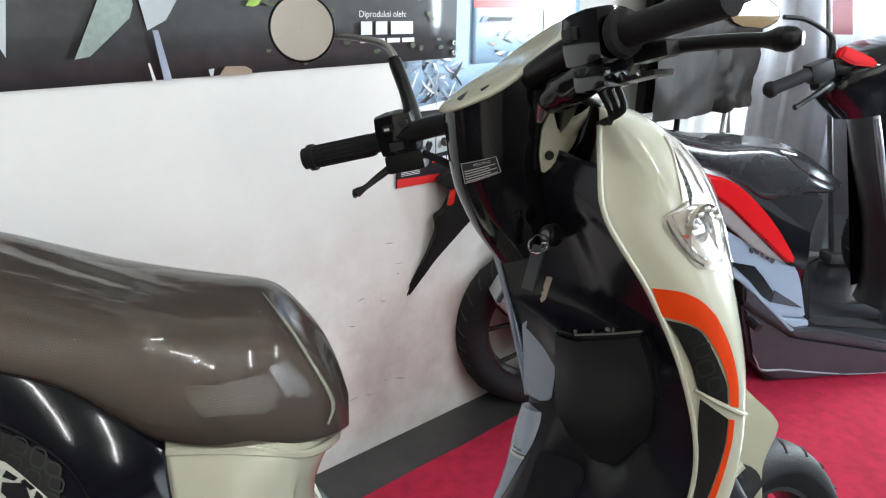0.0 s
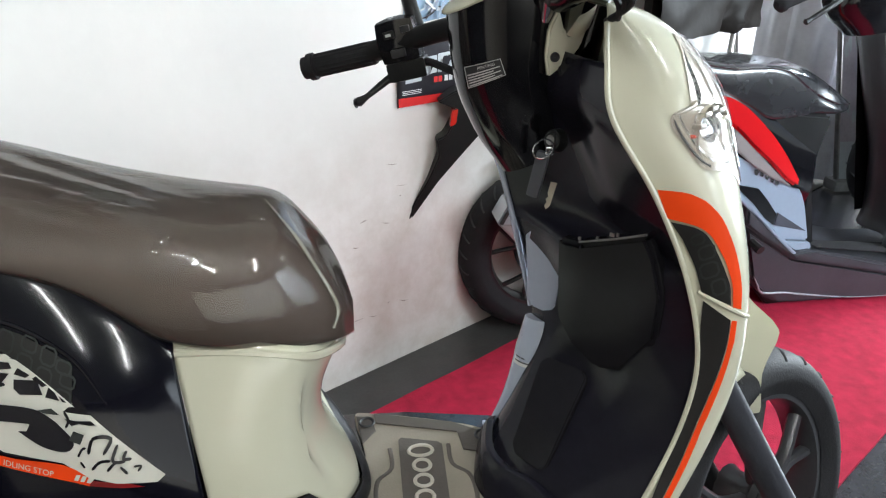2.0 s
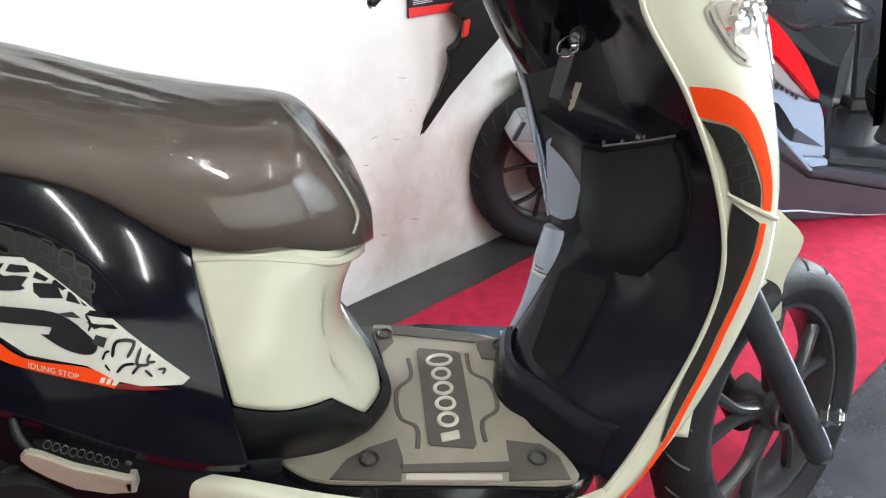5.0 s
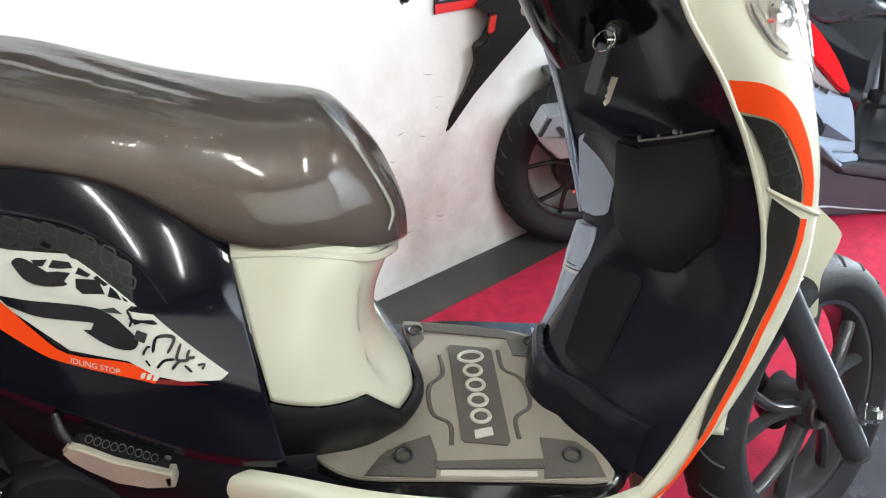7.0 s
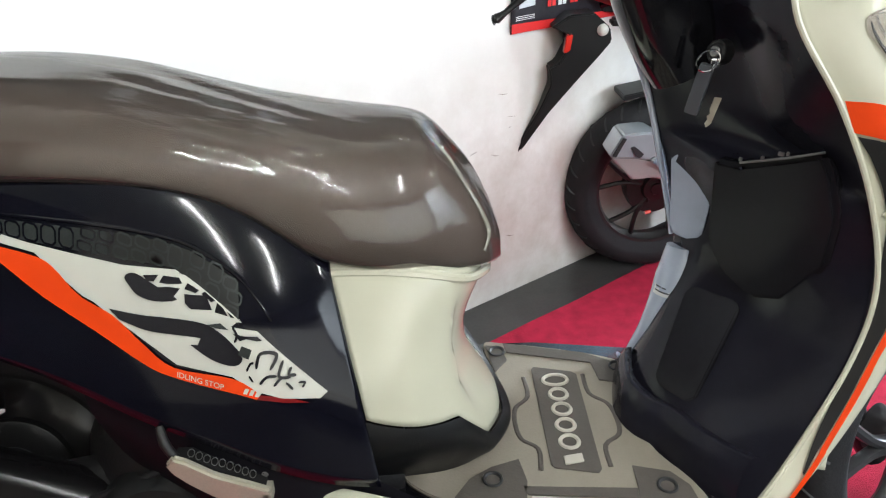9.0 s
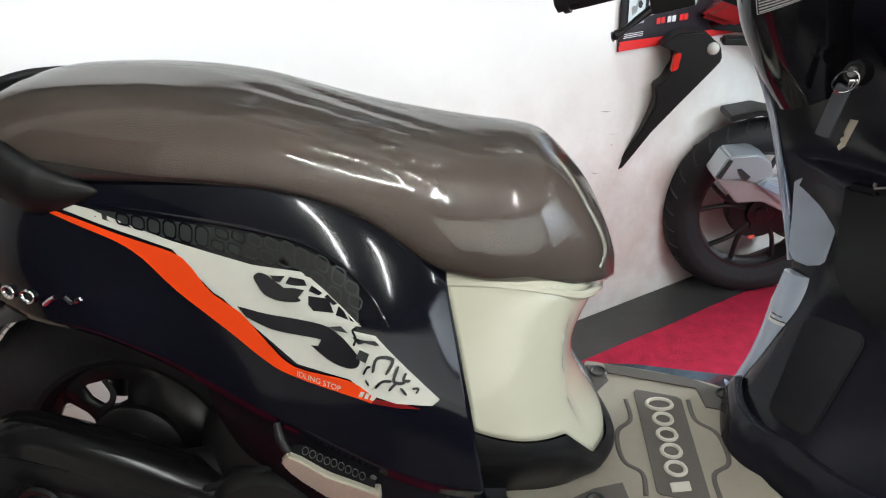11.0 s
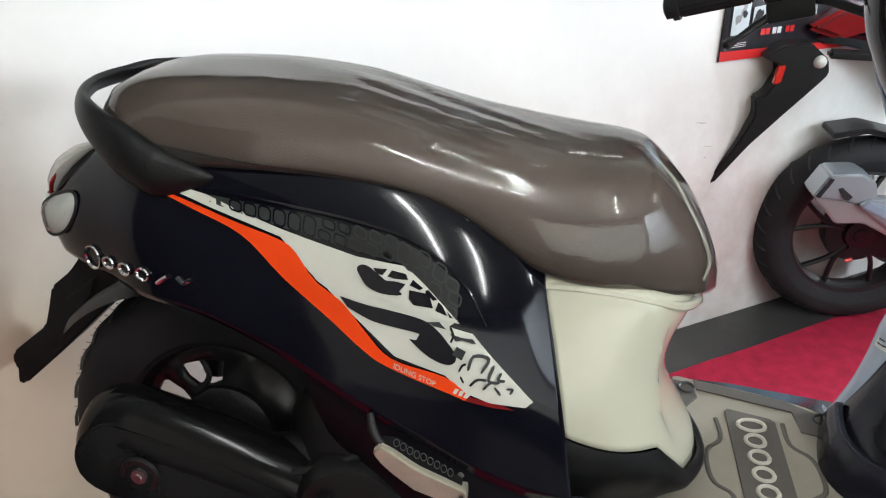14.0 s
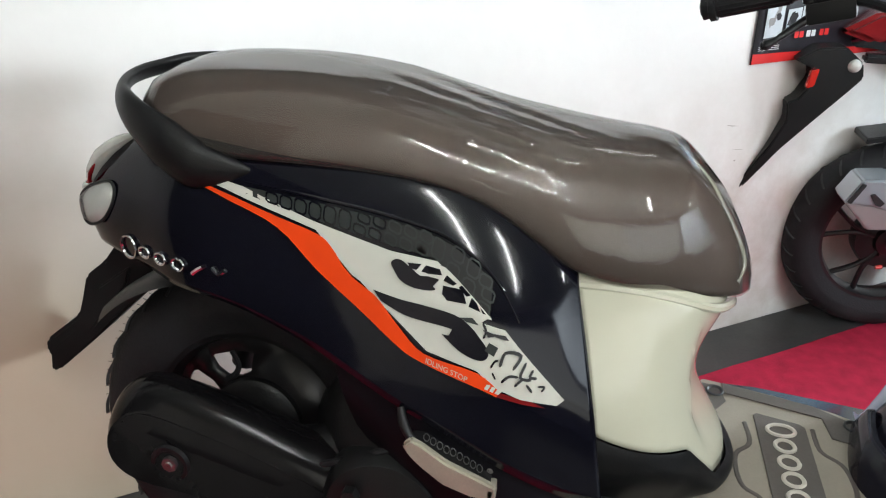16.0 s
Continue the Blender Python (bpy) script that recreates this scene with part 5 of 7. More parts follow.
# ---- leg shield fittings ----
shield_tree = tree_of(smooth_rows([[L(x, y, z) for x, y in pts] for z, *pts in SHIELD], 8, 5))
# black gloss part; its grey-blue reflection of the wall is put into the colour
GREYQUAD = [(0.184, 0.193, 0.650), (0.200, 0.165, 0.638), (0.220, 0.131, 0.633), (0.226, 0.122, 0.612), (0.229, 0.119, 0.580), (0.228, 0.123, 0.542), (0.227, 0.126, 0.507), (0.217, 0.145, 0.497), (0.202, 0.171, 0.494), (0.195, 0.183, 0.507), (0.192, 0.186, 0.553), (0.187, 0.193, 0.606)]
gn = Vector((-0.874, -0.485, -0.031))
gx = gn.cross(Vector((0, 0, 1))).normalized()
gy = gx.cross(gn)
gc = Vector((0.208, 0.155, 0.575))
part("pocket_panel", prism([((Vector(p) - gc).dot(gx), (Vector(p) - gc).dot(gy)) for p in GREYQUAD], lambda a, b, d: gc + gx * a + gy * b + gn * (0.004 - d) - gn * 40 * a * a * 0.1, 0.012, 0.003), GREYSHEENPRINT, scooter, "inner pocket panel with painted-in grey-blue wall reflection")


def plate(name, pts, thick, lift, label=""):
    """A flat moulded plate on the leg shield: its corners, on their common plane, rounded and lifted off."""
    c = sum((Vector(p) for p in pts), Vector()) / len(pts)
    nor = (Vector(pts[2]) - Vector(pts[0])).cross(Vector(pts[3]) - Vector(pts[1])).normalized()
    nor = -nor if nor.y > 0 else nor
    ax = (Vector(pts[1]) - Vector(pts[0])).normalized()
    ax = (ax - nor * ax.dot(nor)).normalized()
    ay = nor.cross(ax)
    flat_pts = [((Vector(p) - c).dot(ax), (Vector(p) - c).dot(ay)) for p in pts]
    o = []
    for k, (a, b) in enumerate(flat_pts):
        for other in (flat_pts[k - 1], flat_pts[(k + 1) % len(flat_pts)]):
            d = math.hypot(other[0] - a, other[1] - b)
            f = min(0.3, 0.010 / d)
            o.append((a + (other[0] - a) * f, b + (other[1] - b) * f))
    return part(name, prism(o, lambda a, b, d: c + ax * a + ay * b + nor * (lift - thick + d), thick, 0.0025), POCKETMAT, scooter, label)


plate("lower_shield_panel", [(0.205, 0.098, 0.447), (0.256, 0.030, 0.455), (0.178, -0.037, 0.336), (0.142, 0.020, 0.335)], 0.014, 0.006)
POCKET = [(0.209, 0.095, 0.646), (0.232, 0.063, 0.649), (0.290, -0.017, 0.692), (0.300, -0.032, 0.665), (0.309, -0.047, 0.615), (0.308, -0.048, 0.552), (0.283, -0.015, 0.487), (0.256, 0.023, 0.470), (0.230, 0.061, 0.491), (0.214, 0.084, 0.524)]
pn = Vector((-0.816, -0.577, 0.02)).normalized()
px_ = pn.cross(Vector((0, 0, 1))).normalized()
py_ = px_.cross(pn)
pc = Vector((0.260, 0.016, 0.580))
face = part("pocket_face", prism([((Vector(p) - pc).dot(px_), (Vector(p) - pc).dot(py_)) for p in POCKET], lambda a, b, d: pc + px_ * a + py_ * b - pn * d, 0.055, 0.007), POCKETMAT, scooter, "black front of the open pocket")
part("pocket_lip", tube([Vector((0.231, 0.064, 0.651)), Vector((0.264, 0.019, 0.673)), Vector((0.290, -0.017, 0.693))], 0.0016, 8, 3), STEEL, face)
part("pocket_rib", tube([Vector((0.232, 0.063, 0.646)), Vector((0.240, 0.051, 0.602)), Vector((0.239, 0.051, 0.560))], [0.002, 0.0028, 0.001], 8, 5), SHIELDMAT, face)
for q, w in (((0.232, 0.066, 0.655), 0.004), ((0.262, 0.026, 0.676), 0.007), ((0.249, 0.044, 0.664), 0.004), ((0.267, 0.020, 0.678), 0.003)):
    part("clip", block((0, 0, 0), (0.003, w, 0.005), Matrix.Translation(q) @ pose(0, 0, 0, 0, 0, 38), 0.001), STEEL, face)
# the painted-in wall reflection runs on down the shield's edge
part("edge_trim", tube([L(0.108, 0.140, 0.83), L(0.124, 0.142, 0.78), L(0.156, 0.143, 0.70), L(0.180, 0.143, 0.60), L(0.203, 0.142, 0.49)], [0.006, 0.008, 0.009, 0.008, 0.006], 10, 5, flat=0.6), GREYSHEENPRINT, scooter)
lower = part("lower_inner_edge", tube([L(0.213, 0.120, 0.478), L(0.204, 0.119, 0.43), L(0.183, 0.120, 0.36), L(0.153, 0.126, 0.305), L(0.133, 0.132, 0.285)], [0.024, 0.030, 0.027, 0.019, 0.011], 20, 6), GREYSHEENPRINT, scooter, "rounded lower edge with painted-in grey-blue reflection and a sticker")


def round_edge(a, b, off):
    """A point on the rounded edge: a across from 0 to 1, b up from 0 to 1."""
    c = L(0.199, 0.119, 0.412).lerp(L(0.210, 0.1195, 0.462), b)
    th = math.atan2(-0.59, -0.76) - 0.5 + 1.25 * a
    return c + Vector((math.cos(th), math.sin(th), 0)) * (0.0292 - 0.0035 * b + off)


def edge_patch(name, a0, a1, b0, b1, off, material):
    return part(name, skin([[round_edge(a0 + (a1 - a0) * i / 8, b0 + (b1 - b0) * j / 3, off) for i in range(9)] for j in range(4)]), material, lower)


edge_patch("warning_sticker", 0, 1, 0, 1, 0.0012, LABEL)
for k in range(7):
    edge_patch("print_bar", 0.08, 0.90 - 0.13 * (k % 3), 0.85 - 0.125 * k, 0.89 - 0.125 * k, 0.0018, INK)
# raised inner panel and grooves on the lower leg shield
TOE = spline([(x, y, 0) for x, y in ((0.118, 0.128), (0.108, 0.100), (0.094, 0.055), (0.087, 0.010), (0.099, -0.030), (0.126, -0.062), (0.147, -0.106), (0.170, -0.140), (0.192, -0.163))], 6)
toe = []
for up, back in ((0.0, 0.0), (0.012, 0.001), (0.028, 0.005), (0.042, 0.012), (0.050, 0.020), (0.053, 0.024), (0.052, 0.036)):
    toe.append([Vector((p.x + back * 0.85, p.y + back * 0.25 + 0.2 * up, 0.279 + up * (1.0 + 0.25 * k / len(TOE)) * min(1, 0.15 + k / 9))) for k, p in enumerate(TOE)])
part("toe_lip", skin(smooth_rows(toe, 1, 3)), SHIELDMAT, scooter, "black flared foot of the leg shield")
part("shield_rib", tube([Vector((0.323, -0.052, 0.545)), Vector((0.314, -0.058, 0.48)), Vector((0.294, -0.072, 0.428))], [0.0015, 0.003, 0.0015], 8, 6), SHIELDMAT, scooter)
part("shield_screw", lathe([(0.0005, 0.001), (0.004, 0.002), (0.006, 0.003), (0.007, 0.0)], axle_frame(Vector((0.294, -0.093, 0.409)), (-0.6, -0.8, 0.2)), 16), STEEL, scooter)
kp = Vector((0.192, 0.095, 0.787))
lock = part("ignition_lock", lathe([(0.0005, 0.005), (0.010, 0.005), (0.012, 0.002), (0.014, 0.002), (0.016, -0.012)], axle_frame(kp, (-0.85, -0.5, 0.2)), 24), SATIN, scooter)
part("lock_plate", lathe([(0.0005, 0.007), (0.006, 0.007), (0.007, 0.005)], axle_frame(kp, (-0.85, -0.5, 0.2)), 16), STEEL, lock)
# keys hang from the lock: a thing of their own
keys = thing("key_set", "ignition key with ring and grey fob hanging from the lock", "keys")
ko = kp + Vector((-0.014, -0.016, -0.004))
part("key_ring", tube([ko + Vector((0.004 * math.sin(a) - 0.004, -0.004, 0)) + Vector((0.6, -0.4, 0)).normalized() * 0.013 * math.cos(a) + Vector((0, 0, 0.013 * math.sin(a) - 0.002)) for a in [2 * math.pi * q / 16 for q in range(17)]], 0.0012, 6, 2), CHROME, keys)
part("key_head", block((0, 0, 0), (0.011, 0.003, 0.011), Matrix.Translation(ko + Vector((0.004, -0.006, -0.004))), 0.002), CHROME, keys)
fobm = Matrix.Translation((0.1725, 0.0865, 0.743)) @ pose(0, 0, 0, 0, 11, -35)
part("fob", block((0, 0, 0), (0.018, 0.011, 0.066), fobm, 0.005), mat("grey_fob_plastic", (0.07, 0.075, 0.085), 0.35), keys, "dark grey plastic fob")
part("key_blade", prism([(-0.004, 0), (0.004, 0), (0.004, -0.034), (0.0, -0.040), (-0.003, -0.036), (-0.0015, -0.030), (-0.004, -0.026), (-0.0015, -0.022), (-0.004, -0.016)], lambda a, b, d: Vector((0.189 + a * 0.8 + b * 0.16, 0.064 - a * 0.6 - b * 0.2 + d, 0.738 + b)), 0.002, 0), ALU, keys)

# ---- handlebar, steered to the left ----
BARROWS = smooth_rows([[Vector((0.148 + ox + rx * math.cos(a), 0.178 + oy + ry * math.sin(a), z + tl * (rx * math.cos(a)) + 0.020 * max(0, math.cos(a) + 0.25) * max(0, (z - 0.93) / 0.048))) for a in [2 * math.pi * q / 12 for q in range(12)]] for z, rx, ry, ox, oy, tl in
      ((0.745, 0.046, 0.034, 0.042, -0.006, 0.5), (0.795, 0.058, 0.044, 0.020, -0.008, 0.48), (0.835, 0.066, 0.051, 0.007, -0.007, 0.45), (0.875, 0.074, 0.056, 0.000, -0.004, 0.45), (0.93, 0.082, 0.060, -0.002, 0, 0.48), (0.990, 0.088, 0.063, -0.002, 0.002, 0.52))], 4, 5, True)
bars = part("handlebar_cover", skin(BARROWS, True), BLACKGLOSS, scooter, "gloss black handlebar cover with cream top")
rows = []
for r, h in ((1.03, 0.008), (1.05, 0.011), (1.01, 0.015), (0.85, 0.019), (0.55, 0.021), (0.25, 0.022), (0.02, 0.022)):
    rows.append([Vector((0.146 + 0.089 * r * math.cos(a), 0.180 + 0.064 * r * math.sin(a), 0.978 + 0.52 * 0.089 * r * math.cos(a) + h + (0.020 * max(0, math.cos(a) + 0.25) if r > 0.8 else 0.004))) for a in [2 * math.pi * q / 14 for q in range(14)]])
cap = part("top_cap", skin(smooth_rows(rows, 3, 2, True), True), CREAM, bars, "cream speedometer cowl")
for ax, ay, ln, wd, rz in ((0.085, 0.155, 0.022, 0.010, 20), (0.135, 0.140, 0.075, 0.006, 8)):
    part("vent", block((0, 0, 0), (ln, wd, 0.006), Matrix.Translation((ax, ay, 0.978 + 0.52 * (ax - 0.146) + 0.017)) @ pose(0, 0, 0, 14, -27, rz), 0.002), INK, cap)


BARTREE = tree_of([r + r[:1] for r in BARROWS])
ST = [Vector(q) for q in ((0.079, 0.147, 0.875), (0.122, 0.121, 0.890), (0.130, 0.120, 0.869), (0.085, 0.145, 0.847))]


def stuck(a, b, d):
    """A point on the cover's rear face: a along, b up, both 0 to 1, d out."""
    q = ST[3].lerp(ST[2], a).lerp(ST[0].lerp(ST[1], a), b)
    way = Vector((0.25, 1, -0.05)).normalized()
    hit, nor, _, _ = BARTREE.ray_cast(q - way * 0.1, way)
    if hit is None:
        hit, nor, _, _ = BARTREE.find_nearest(q)
    return hit - way * d


def stuck_patch(name, a0, a1, b0, b1, d, material):
    n = max(2, int(12 * (a1 - a0)))
    return part(name, skin([[stuck(a0 + (a1 - a0) * i / n, b0 + (b1 - b0) * j / 4, d) for i in range(n + 1)] for j in range(5)]), material, bars)


stuck_patch("warning_sticker", 0, 1, 0, 1, 0.0006, INK)
for k in range(5):
    stuck_patch("print_bar", 0.05, 0.92 - 0.18 * (k % 2), 0.56 - 0.125 * k, 0.62 - 0.125 * k, 0.0012, LABEL)
lettering("PENTING", LABEL, bars, lambda a, b: stuck(0.34 + a / 0.052, 0.72 + b / 0.027, 0.0018), 0.0060)
for a0, a1, b0, b1 in ((0, 1, 0.965, 1), (0, 1, 0, 0.035), (0, 0.02, 0, 1), (0.98, 1, 0, 1)):
    stuck_patch("print_border", a0, a1, b0, b1, 0.0012, LABEL)

ear = [(0.192, 0.953), (0.201, 0.925), (0.206, 0.921), (0.228, 0.926), (0.223, 0.907), (0.208, 0.886), (0.184, 0.866), (0.179, 0.892), (0.181, 0.928)]
earob = part("stem_cover", prism(ear, lambda a, b, d: Vector((a, 0.110 - 0.15 * (a - 0.19) + d, b)), 0.012, 0.003), CREAM, scooter, "cream cover beside the stem")
part("flap", skin(smooth_rows([[Vector((0.203, 0.106, 0.921)), Vector((0.216, 0.100, 0.918)), Vector((0.231, 0.104, 0.930))], [Vector((0.208, 0.098, 0.934)), Vector((0.222, 0.094, 0.936)), Vector((0.234, 0.098, 0.945))], [Vector((0.217, 0.104, 0.944)), Vector((0.227, 0.100, 0.950)), Vector((0.238, 0.102, 0.958))]], 4, 4)), CREAM, earob)
part("screw", lathe([(0.0005, 0.001), (0.004, 0.001), (0.006, 0.003), (0.0065, 0.0)], axle_frame(Vector((0.190, 0.108, 0.893)), (0.2, -1, 0)), 14), INK, earob)
part("steering_stem", tube([Vector((0.232, 0.140, 0.84)), Vector((0.241, 0.137, 0.90)), Vector((0.252, 0.134, 0.955))], 0.019, 16, 4), BLACKGLOSS, scooter)
part("chrome_trim", tube([Vector((0.178, 0.125, 0.935)), Vector((0.183, 0.118, 0.97)), Vector((0.193, 0.115, 1.0)), Vector((0.212, 0.113, 1.018))], [0.006, 0.013, 0.015, 0.010], 14, 5), CHROME, scooter)

# left side: bar, switch box, grip, lever, mirror
lg0, lg1 = Vector((-0.143, 0.357, 0.838)), Vector((-0.030, 0.322, 0.868))
ld = (lg1 - lg0).normalized()
part("handlebar", tube([lg1 - ld * 0.02, Vector((0.06, 0.27, 0.905)), Vector((0.13, 0.19, 0.93))], 0.016, 12, 5), SATIN, scooter)
gl = bmesh.new()
gp = [lg0, lg0 + ld * 0.003, lg0 + ld * 0.012, lg0 + ld * 0.013, lg0 + ld * 0.022, lg0 + ld * 0.023, lg1]
tube(gp, [0.010, 0.017, 0.017, 0.021, 0.021, 0.017, 0.0165], 18, 1, gl)
grip = part("grip", gl, RUBBER, scooter, "black rubber hand grip")
ribs = bmesh.new()
for k in range(16):
    q = 2 * math.pi * k / 16
    sx = ld.cross(Vector((0, 0, 1))).normalized()
    sz = sx.cross(ld)
    o = (sx * math.cos(q) + sz * math.sin(q)) * 0.0168
    tube([lg0 + ld * 0.026 + o, lg1 - ld * 0.004 + o], 0.0014, 5, 1, ribs)
part("grip_ribs", ribs, RUBBER, grip)
sm = Matrix.Translation(lg1 + ld * 0.040 + Vector((0, 0, 0.010))) @ ld.to_track_quat("X", "Z").to_matrix().to_4x4()
sw = part("switch_box", block((0, 0, 0), (0.068, 0.050, 0.070), sm, 0.0245), BLACKGLOSS, scooter, "black switch housing")
part("switch_lower", block((0.004, -0.004, -0.044), (0.062, 0.040, 0.030), sm, 0.008), SATIN, sw)
part("switch_button", block((-0.008, -0.028, 0.012), (0.016, 0.008, 0.011), sm, 0.002), SATIN, sw)
part("switch_button", block((0.018, -0.028, 0.016), (0.014, 0.008, 0.009), sm, 0.002), INK, sw)
part("switch_button", block((0.000, -0.028, -0.016), (0.022, 0.008, 0.012), sm, 0.002), INK, sw)
part("switch_mark", block((-0.008, -0.0325, 0.012), (0.008, 0.001, 0.004), sm, 0), LABEL, sw)
part("cable", tube([lg1 + ld * 0.08 + Vector((0, 0, -0.03)), Vector((0.055, 0.26, 0.86)), Vector((0.09, 0.22, 0.85))], 0.006, 8, 5), RUBBER, sw)
part("brake_lever", tube([lg1 + ld * 0.03 + Vector((0.0, -0.01, -0.038)), lg1 + ld * 0.006 + Vector((0, -0.02, -0.048)), lg1 - ld * 0.012 + Vector((-0.004, -0.032, -0.058)), lg1 - ld * 0.026 + Vector((-0.004, -0.036, -0.063)), lg1 - ld * 0.031 + Vector((-0.004, -0.036, -0.064))], [0.009, 0.008, 0.0060, 0.0105, 0.004], 10, 6, flat=0.7), SATIN, scooter)
mc = Vector((-0.138, 0.42, 1.037))
stalk = part("mirror_stalk", tube([Vector((0.034, 0.31, 0.90)), Vector((0.022, 0.335, 0.945)), Vector((0.008, 0.36, 0.985)), Vector((0.005, 0.366, 0.995))], [0.013, 0.011, 0.011, 0.009], 10, 6), SATIN, scooter, "black mirror stalk with a bare steel arm")
part("arm", tube([Vector((0.006, 0.364, 0.992)), Vector((0.002, 0.370, 1.004)), Vector((-0.015, 0.38, 1.018)), Vector((-0.05, 0.395, 1.024)), mc + Vector((0.045, 0.0, -0.01))], [0.0062, 0.0060, 0.0056, 0.0052, 0.0052], 10, 6), STEEL, stalk)
mdir = Vector((-0.16, -1.0, 0.06))
mm = axle_frame(mc, mdir)
mirror = part("rear_view_mirror", lathe([(0.0005, -0.020), (0.030, -0.017), (0.048, -0.008), (0.0535, 0.0), (0.0535, 0.004), (0.0505, 0.0055), (0.0495, 0.003)], mm, 48), SATIN, scooter, "round black rear view mirror")
part("mirror_glass", lathe([(0.0497, 0.0032), (0.025, 0.0034), (0.0005, 0.0035)], mm, 48), MIRROR, mirror)

# right side: grip, lever, master cylinder
rg0, rg1 = Vector((0.212, -0.045, 1.053)), Vector((0.263, -0.170, 1.090))
rd = (rg1 - rg0).normalized()
part("handlebar", tube([Vector((0.16, 0.14, 0.985)), Vector((0.185, 0.04, 1.03)), rg0 + rd * 0.01], 0.016, 12, 5), SATIN, scooter)
grip = part("grip", tube([rg0, rg0 + rd * 0.004, rg0 + rd * 0.012, rg0 + rd * 0.014, rg1 - rd * 0.01, rg1], [0.024, 0.026, 0.024, 0.0165, 0.016, 0.013], 18, 1), RUBBER, scooter, "black rubber throttle grip")
rm = Matrix.Translation(rg0 - rd * 0.036) @ rd.to_track_quat("X", "Z").to_matrix().to_4x4()
rsw = part("switch_box", block((0, 0, 0.004), (0.066, 0.052, 0.062), rm, 0.02), BLACKGLOSS, scooter, "black switch housing")
part("switch_lower", block((-0.002, 0.004, -0.038), (0.052, 0.040, 0.030), rm, 0.010), BLACKGLOSS, rsw)
part("switch_button", block((-0.010, -0.028, 0.010), (0.020, 0.008, 0.014), rm, 0.003), INK, rsw)
part("bracket_plate", block((0.046, 0.018, -0.046), (0.060, 0.03, 0.006), rm, 0.002), SATIN, rsw)
part("bar_core", tube([Vector((0.185, 0.115, 0.965)), Vector((0.205, 0.085, 0.99)), Vector((0.222, 0.045, 1.015)), Vector((0.225, 0.01, 1.03))], [0.022, 0.030, 0.030, 0.022], 12, 5), BLACKGLOSS, rsw)
for k in range(3):
    part("wire", tube([rm @ Vector((-0.015 + 0.014 * k, 0.012, -0.05)), rm @ Vector((-0.02 + 0.010 * k, 0.03, -0.075)), rm @ Vector((-0.045 - 0.01 * k, 0.05, -0.085))], 0.004, 8, 5), RUBBER, rsw)
part("master_cylinder", block((0.02, 0.045, 0.006), (0.06, 0.034, 0.03), rm, 0.006), ENGINE, rsw)
part("lever_bracket", block((0.050, 0.036, -0.022), (0.050, 0.022, 0.016), rm, 0.004), ENGINE, rsw)
part("cable", tube([rm @ Vector((0, 0, -0.04)), Vector((0.235, 0.03, 0.985)), Vector((0.255, 0.07, 0.965))], 0.006, 8, 5), RUBBER, rsw)
for k in range(2):
    part("clamp_bolt", lathe([(0.0005, 0.005), (0.004, 0.005), (0.005, 0.0)], axle_frame(rm @ Vector((0.030 + 0.026 * k, 0.004, -0.042)), (0.2, -1, -0.3)), 8), CHROME, rsw)
part("brake_lever", tube([Vector((0.250, -0.030, 1.036)), Vector((0.263, -0.05, 1.041)), Vector((0.301, -0.10, 1.050)), Vector((0.322, -0.130, 1.053)), Vector((0.330, -0.141, 1.0545)), Vector((0.335, -0.148, 1.055)), Vector((0.340, -0.154, 1.056)), Vector((0.343, -0.1575, 1.0564)), Vector((0.3445, -0.159, 1.0566))], [0.010, 0.0082, 0.0074, 0.0074, 0.0115, 0.0125, 0.0105, 0.0065, 0.0008], 12, 6), SATIN, scooter, "black brake lever with ball end")


# ---- the second scooter, black with red and silver ----
bike = thing("motor_scooter", "black motor scooter with red and slate-grey side panels by the wall", "motor scooter")


def Q(x, d, z, a=0.95):
    """A point of the second scooter: d metres behind its near side."""
    return Vector((x, a + 0.07 * x + d, z))


def slab2(name, pts, d0, depth, material, parent=None, label="", rnd=1, bevel=0.006, crown=0.0):
    o = spline([(a, b, 0) for a, b in pts], rnd, True) if rnd > 1 else [Vector((a, b, 0)) for a, b in pts]
    return part(name, prism([(p.x, p.y) for p in o], lambda a, b, d: Q(a, d0 + d, b), depth, bevel), material, parent or bike, label)


BR = Vector((0.07, -0.997, 0.03)).normalized()
BC = Vector((0.470, 1.045, 0.190))
BM = axle_frame(BC, BR)
w2 = wheel(bike, "rear_wheel", BM, 0.249, 0.10, 0.168, 5, True, "black rear tyre", RIM, 30, 0.7)
part("drum", lathe([(0.0005, 0.030), (0.050, 0.030), (0.078, 0.024), (0.082, 0.010), (0.078, -0.02)], BM, 40), ENGINE, w2)
slab2("rear_mudguard", [(0.062, 0.338), (0.084, 0.386), (0.124, 0.451), (0.151, 0.512), (0.149, 0.540), (0.144, 0.556), (0.168, 0.566), (0.192, 0.606), (0.186, 0.634), (0.146, 0.652), (0.191, 0.678), (0.249, 0.680), (0.290, 0.645), (0.297, 0.612), (0.270, 0.580), (0.211, 0.514), (0.150, 0.444), (0.088, 0.357), (0.070, 0.336)], -0.03, 0.07, SATIN, None, "matt black rear mudguard", 1, 0.004)
slab2("red_reflector", [(0.176, 0.592), (0.192, 0.598), (0.197, 0.636), (0.181, 0.632)], -0.045, 0.02, REDLENS, None, "red reflector", 1, 0.002)
part("turn_signal", lathe([(0.0005, 0.010), (0.008, 0.009), (0.013, 0.005), (0.015, 0.0), (0.014, -0.01)], axle_frame(Q(0.272, -0.03, 0.640), (0.2, -1, 0)), 24), FROST, bike, "clear turn signal")
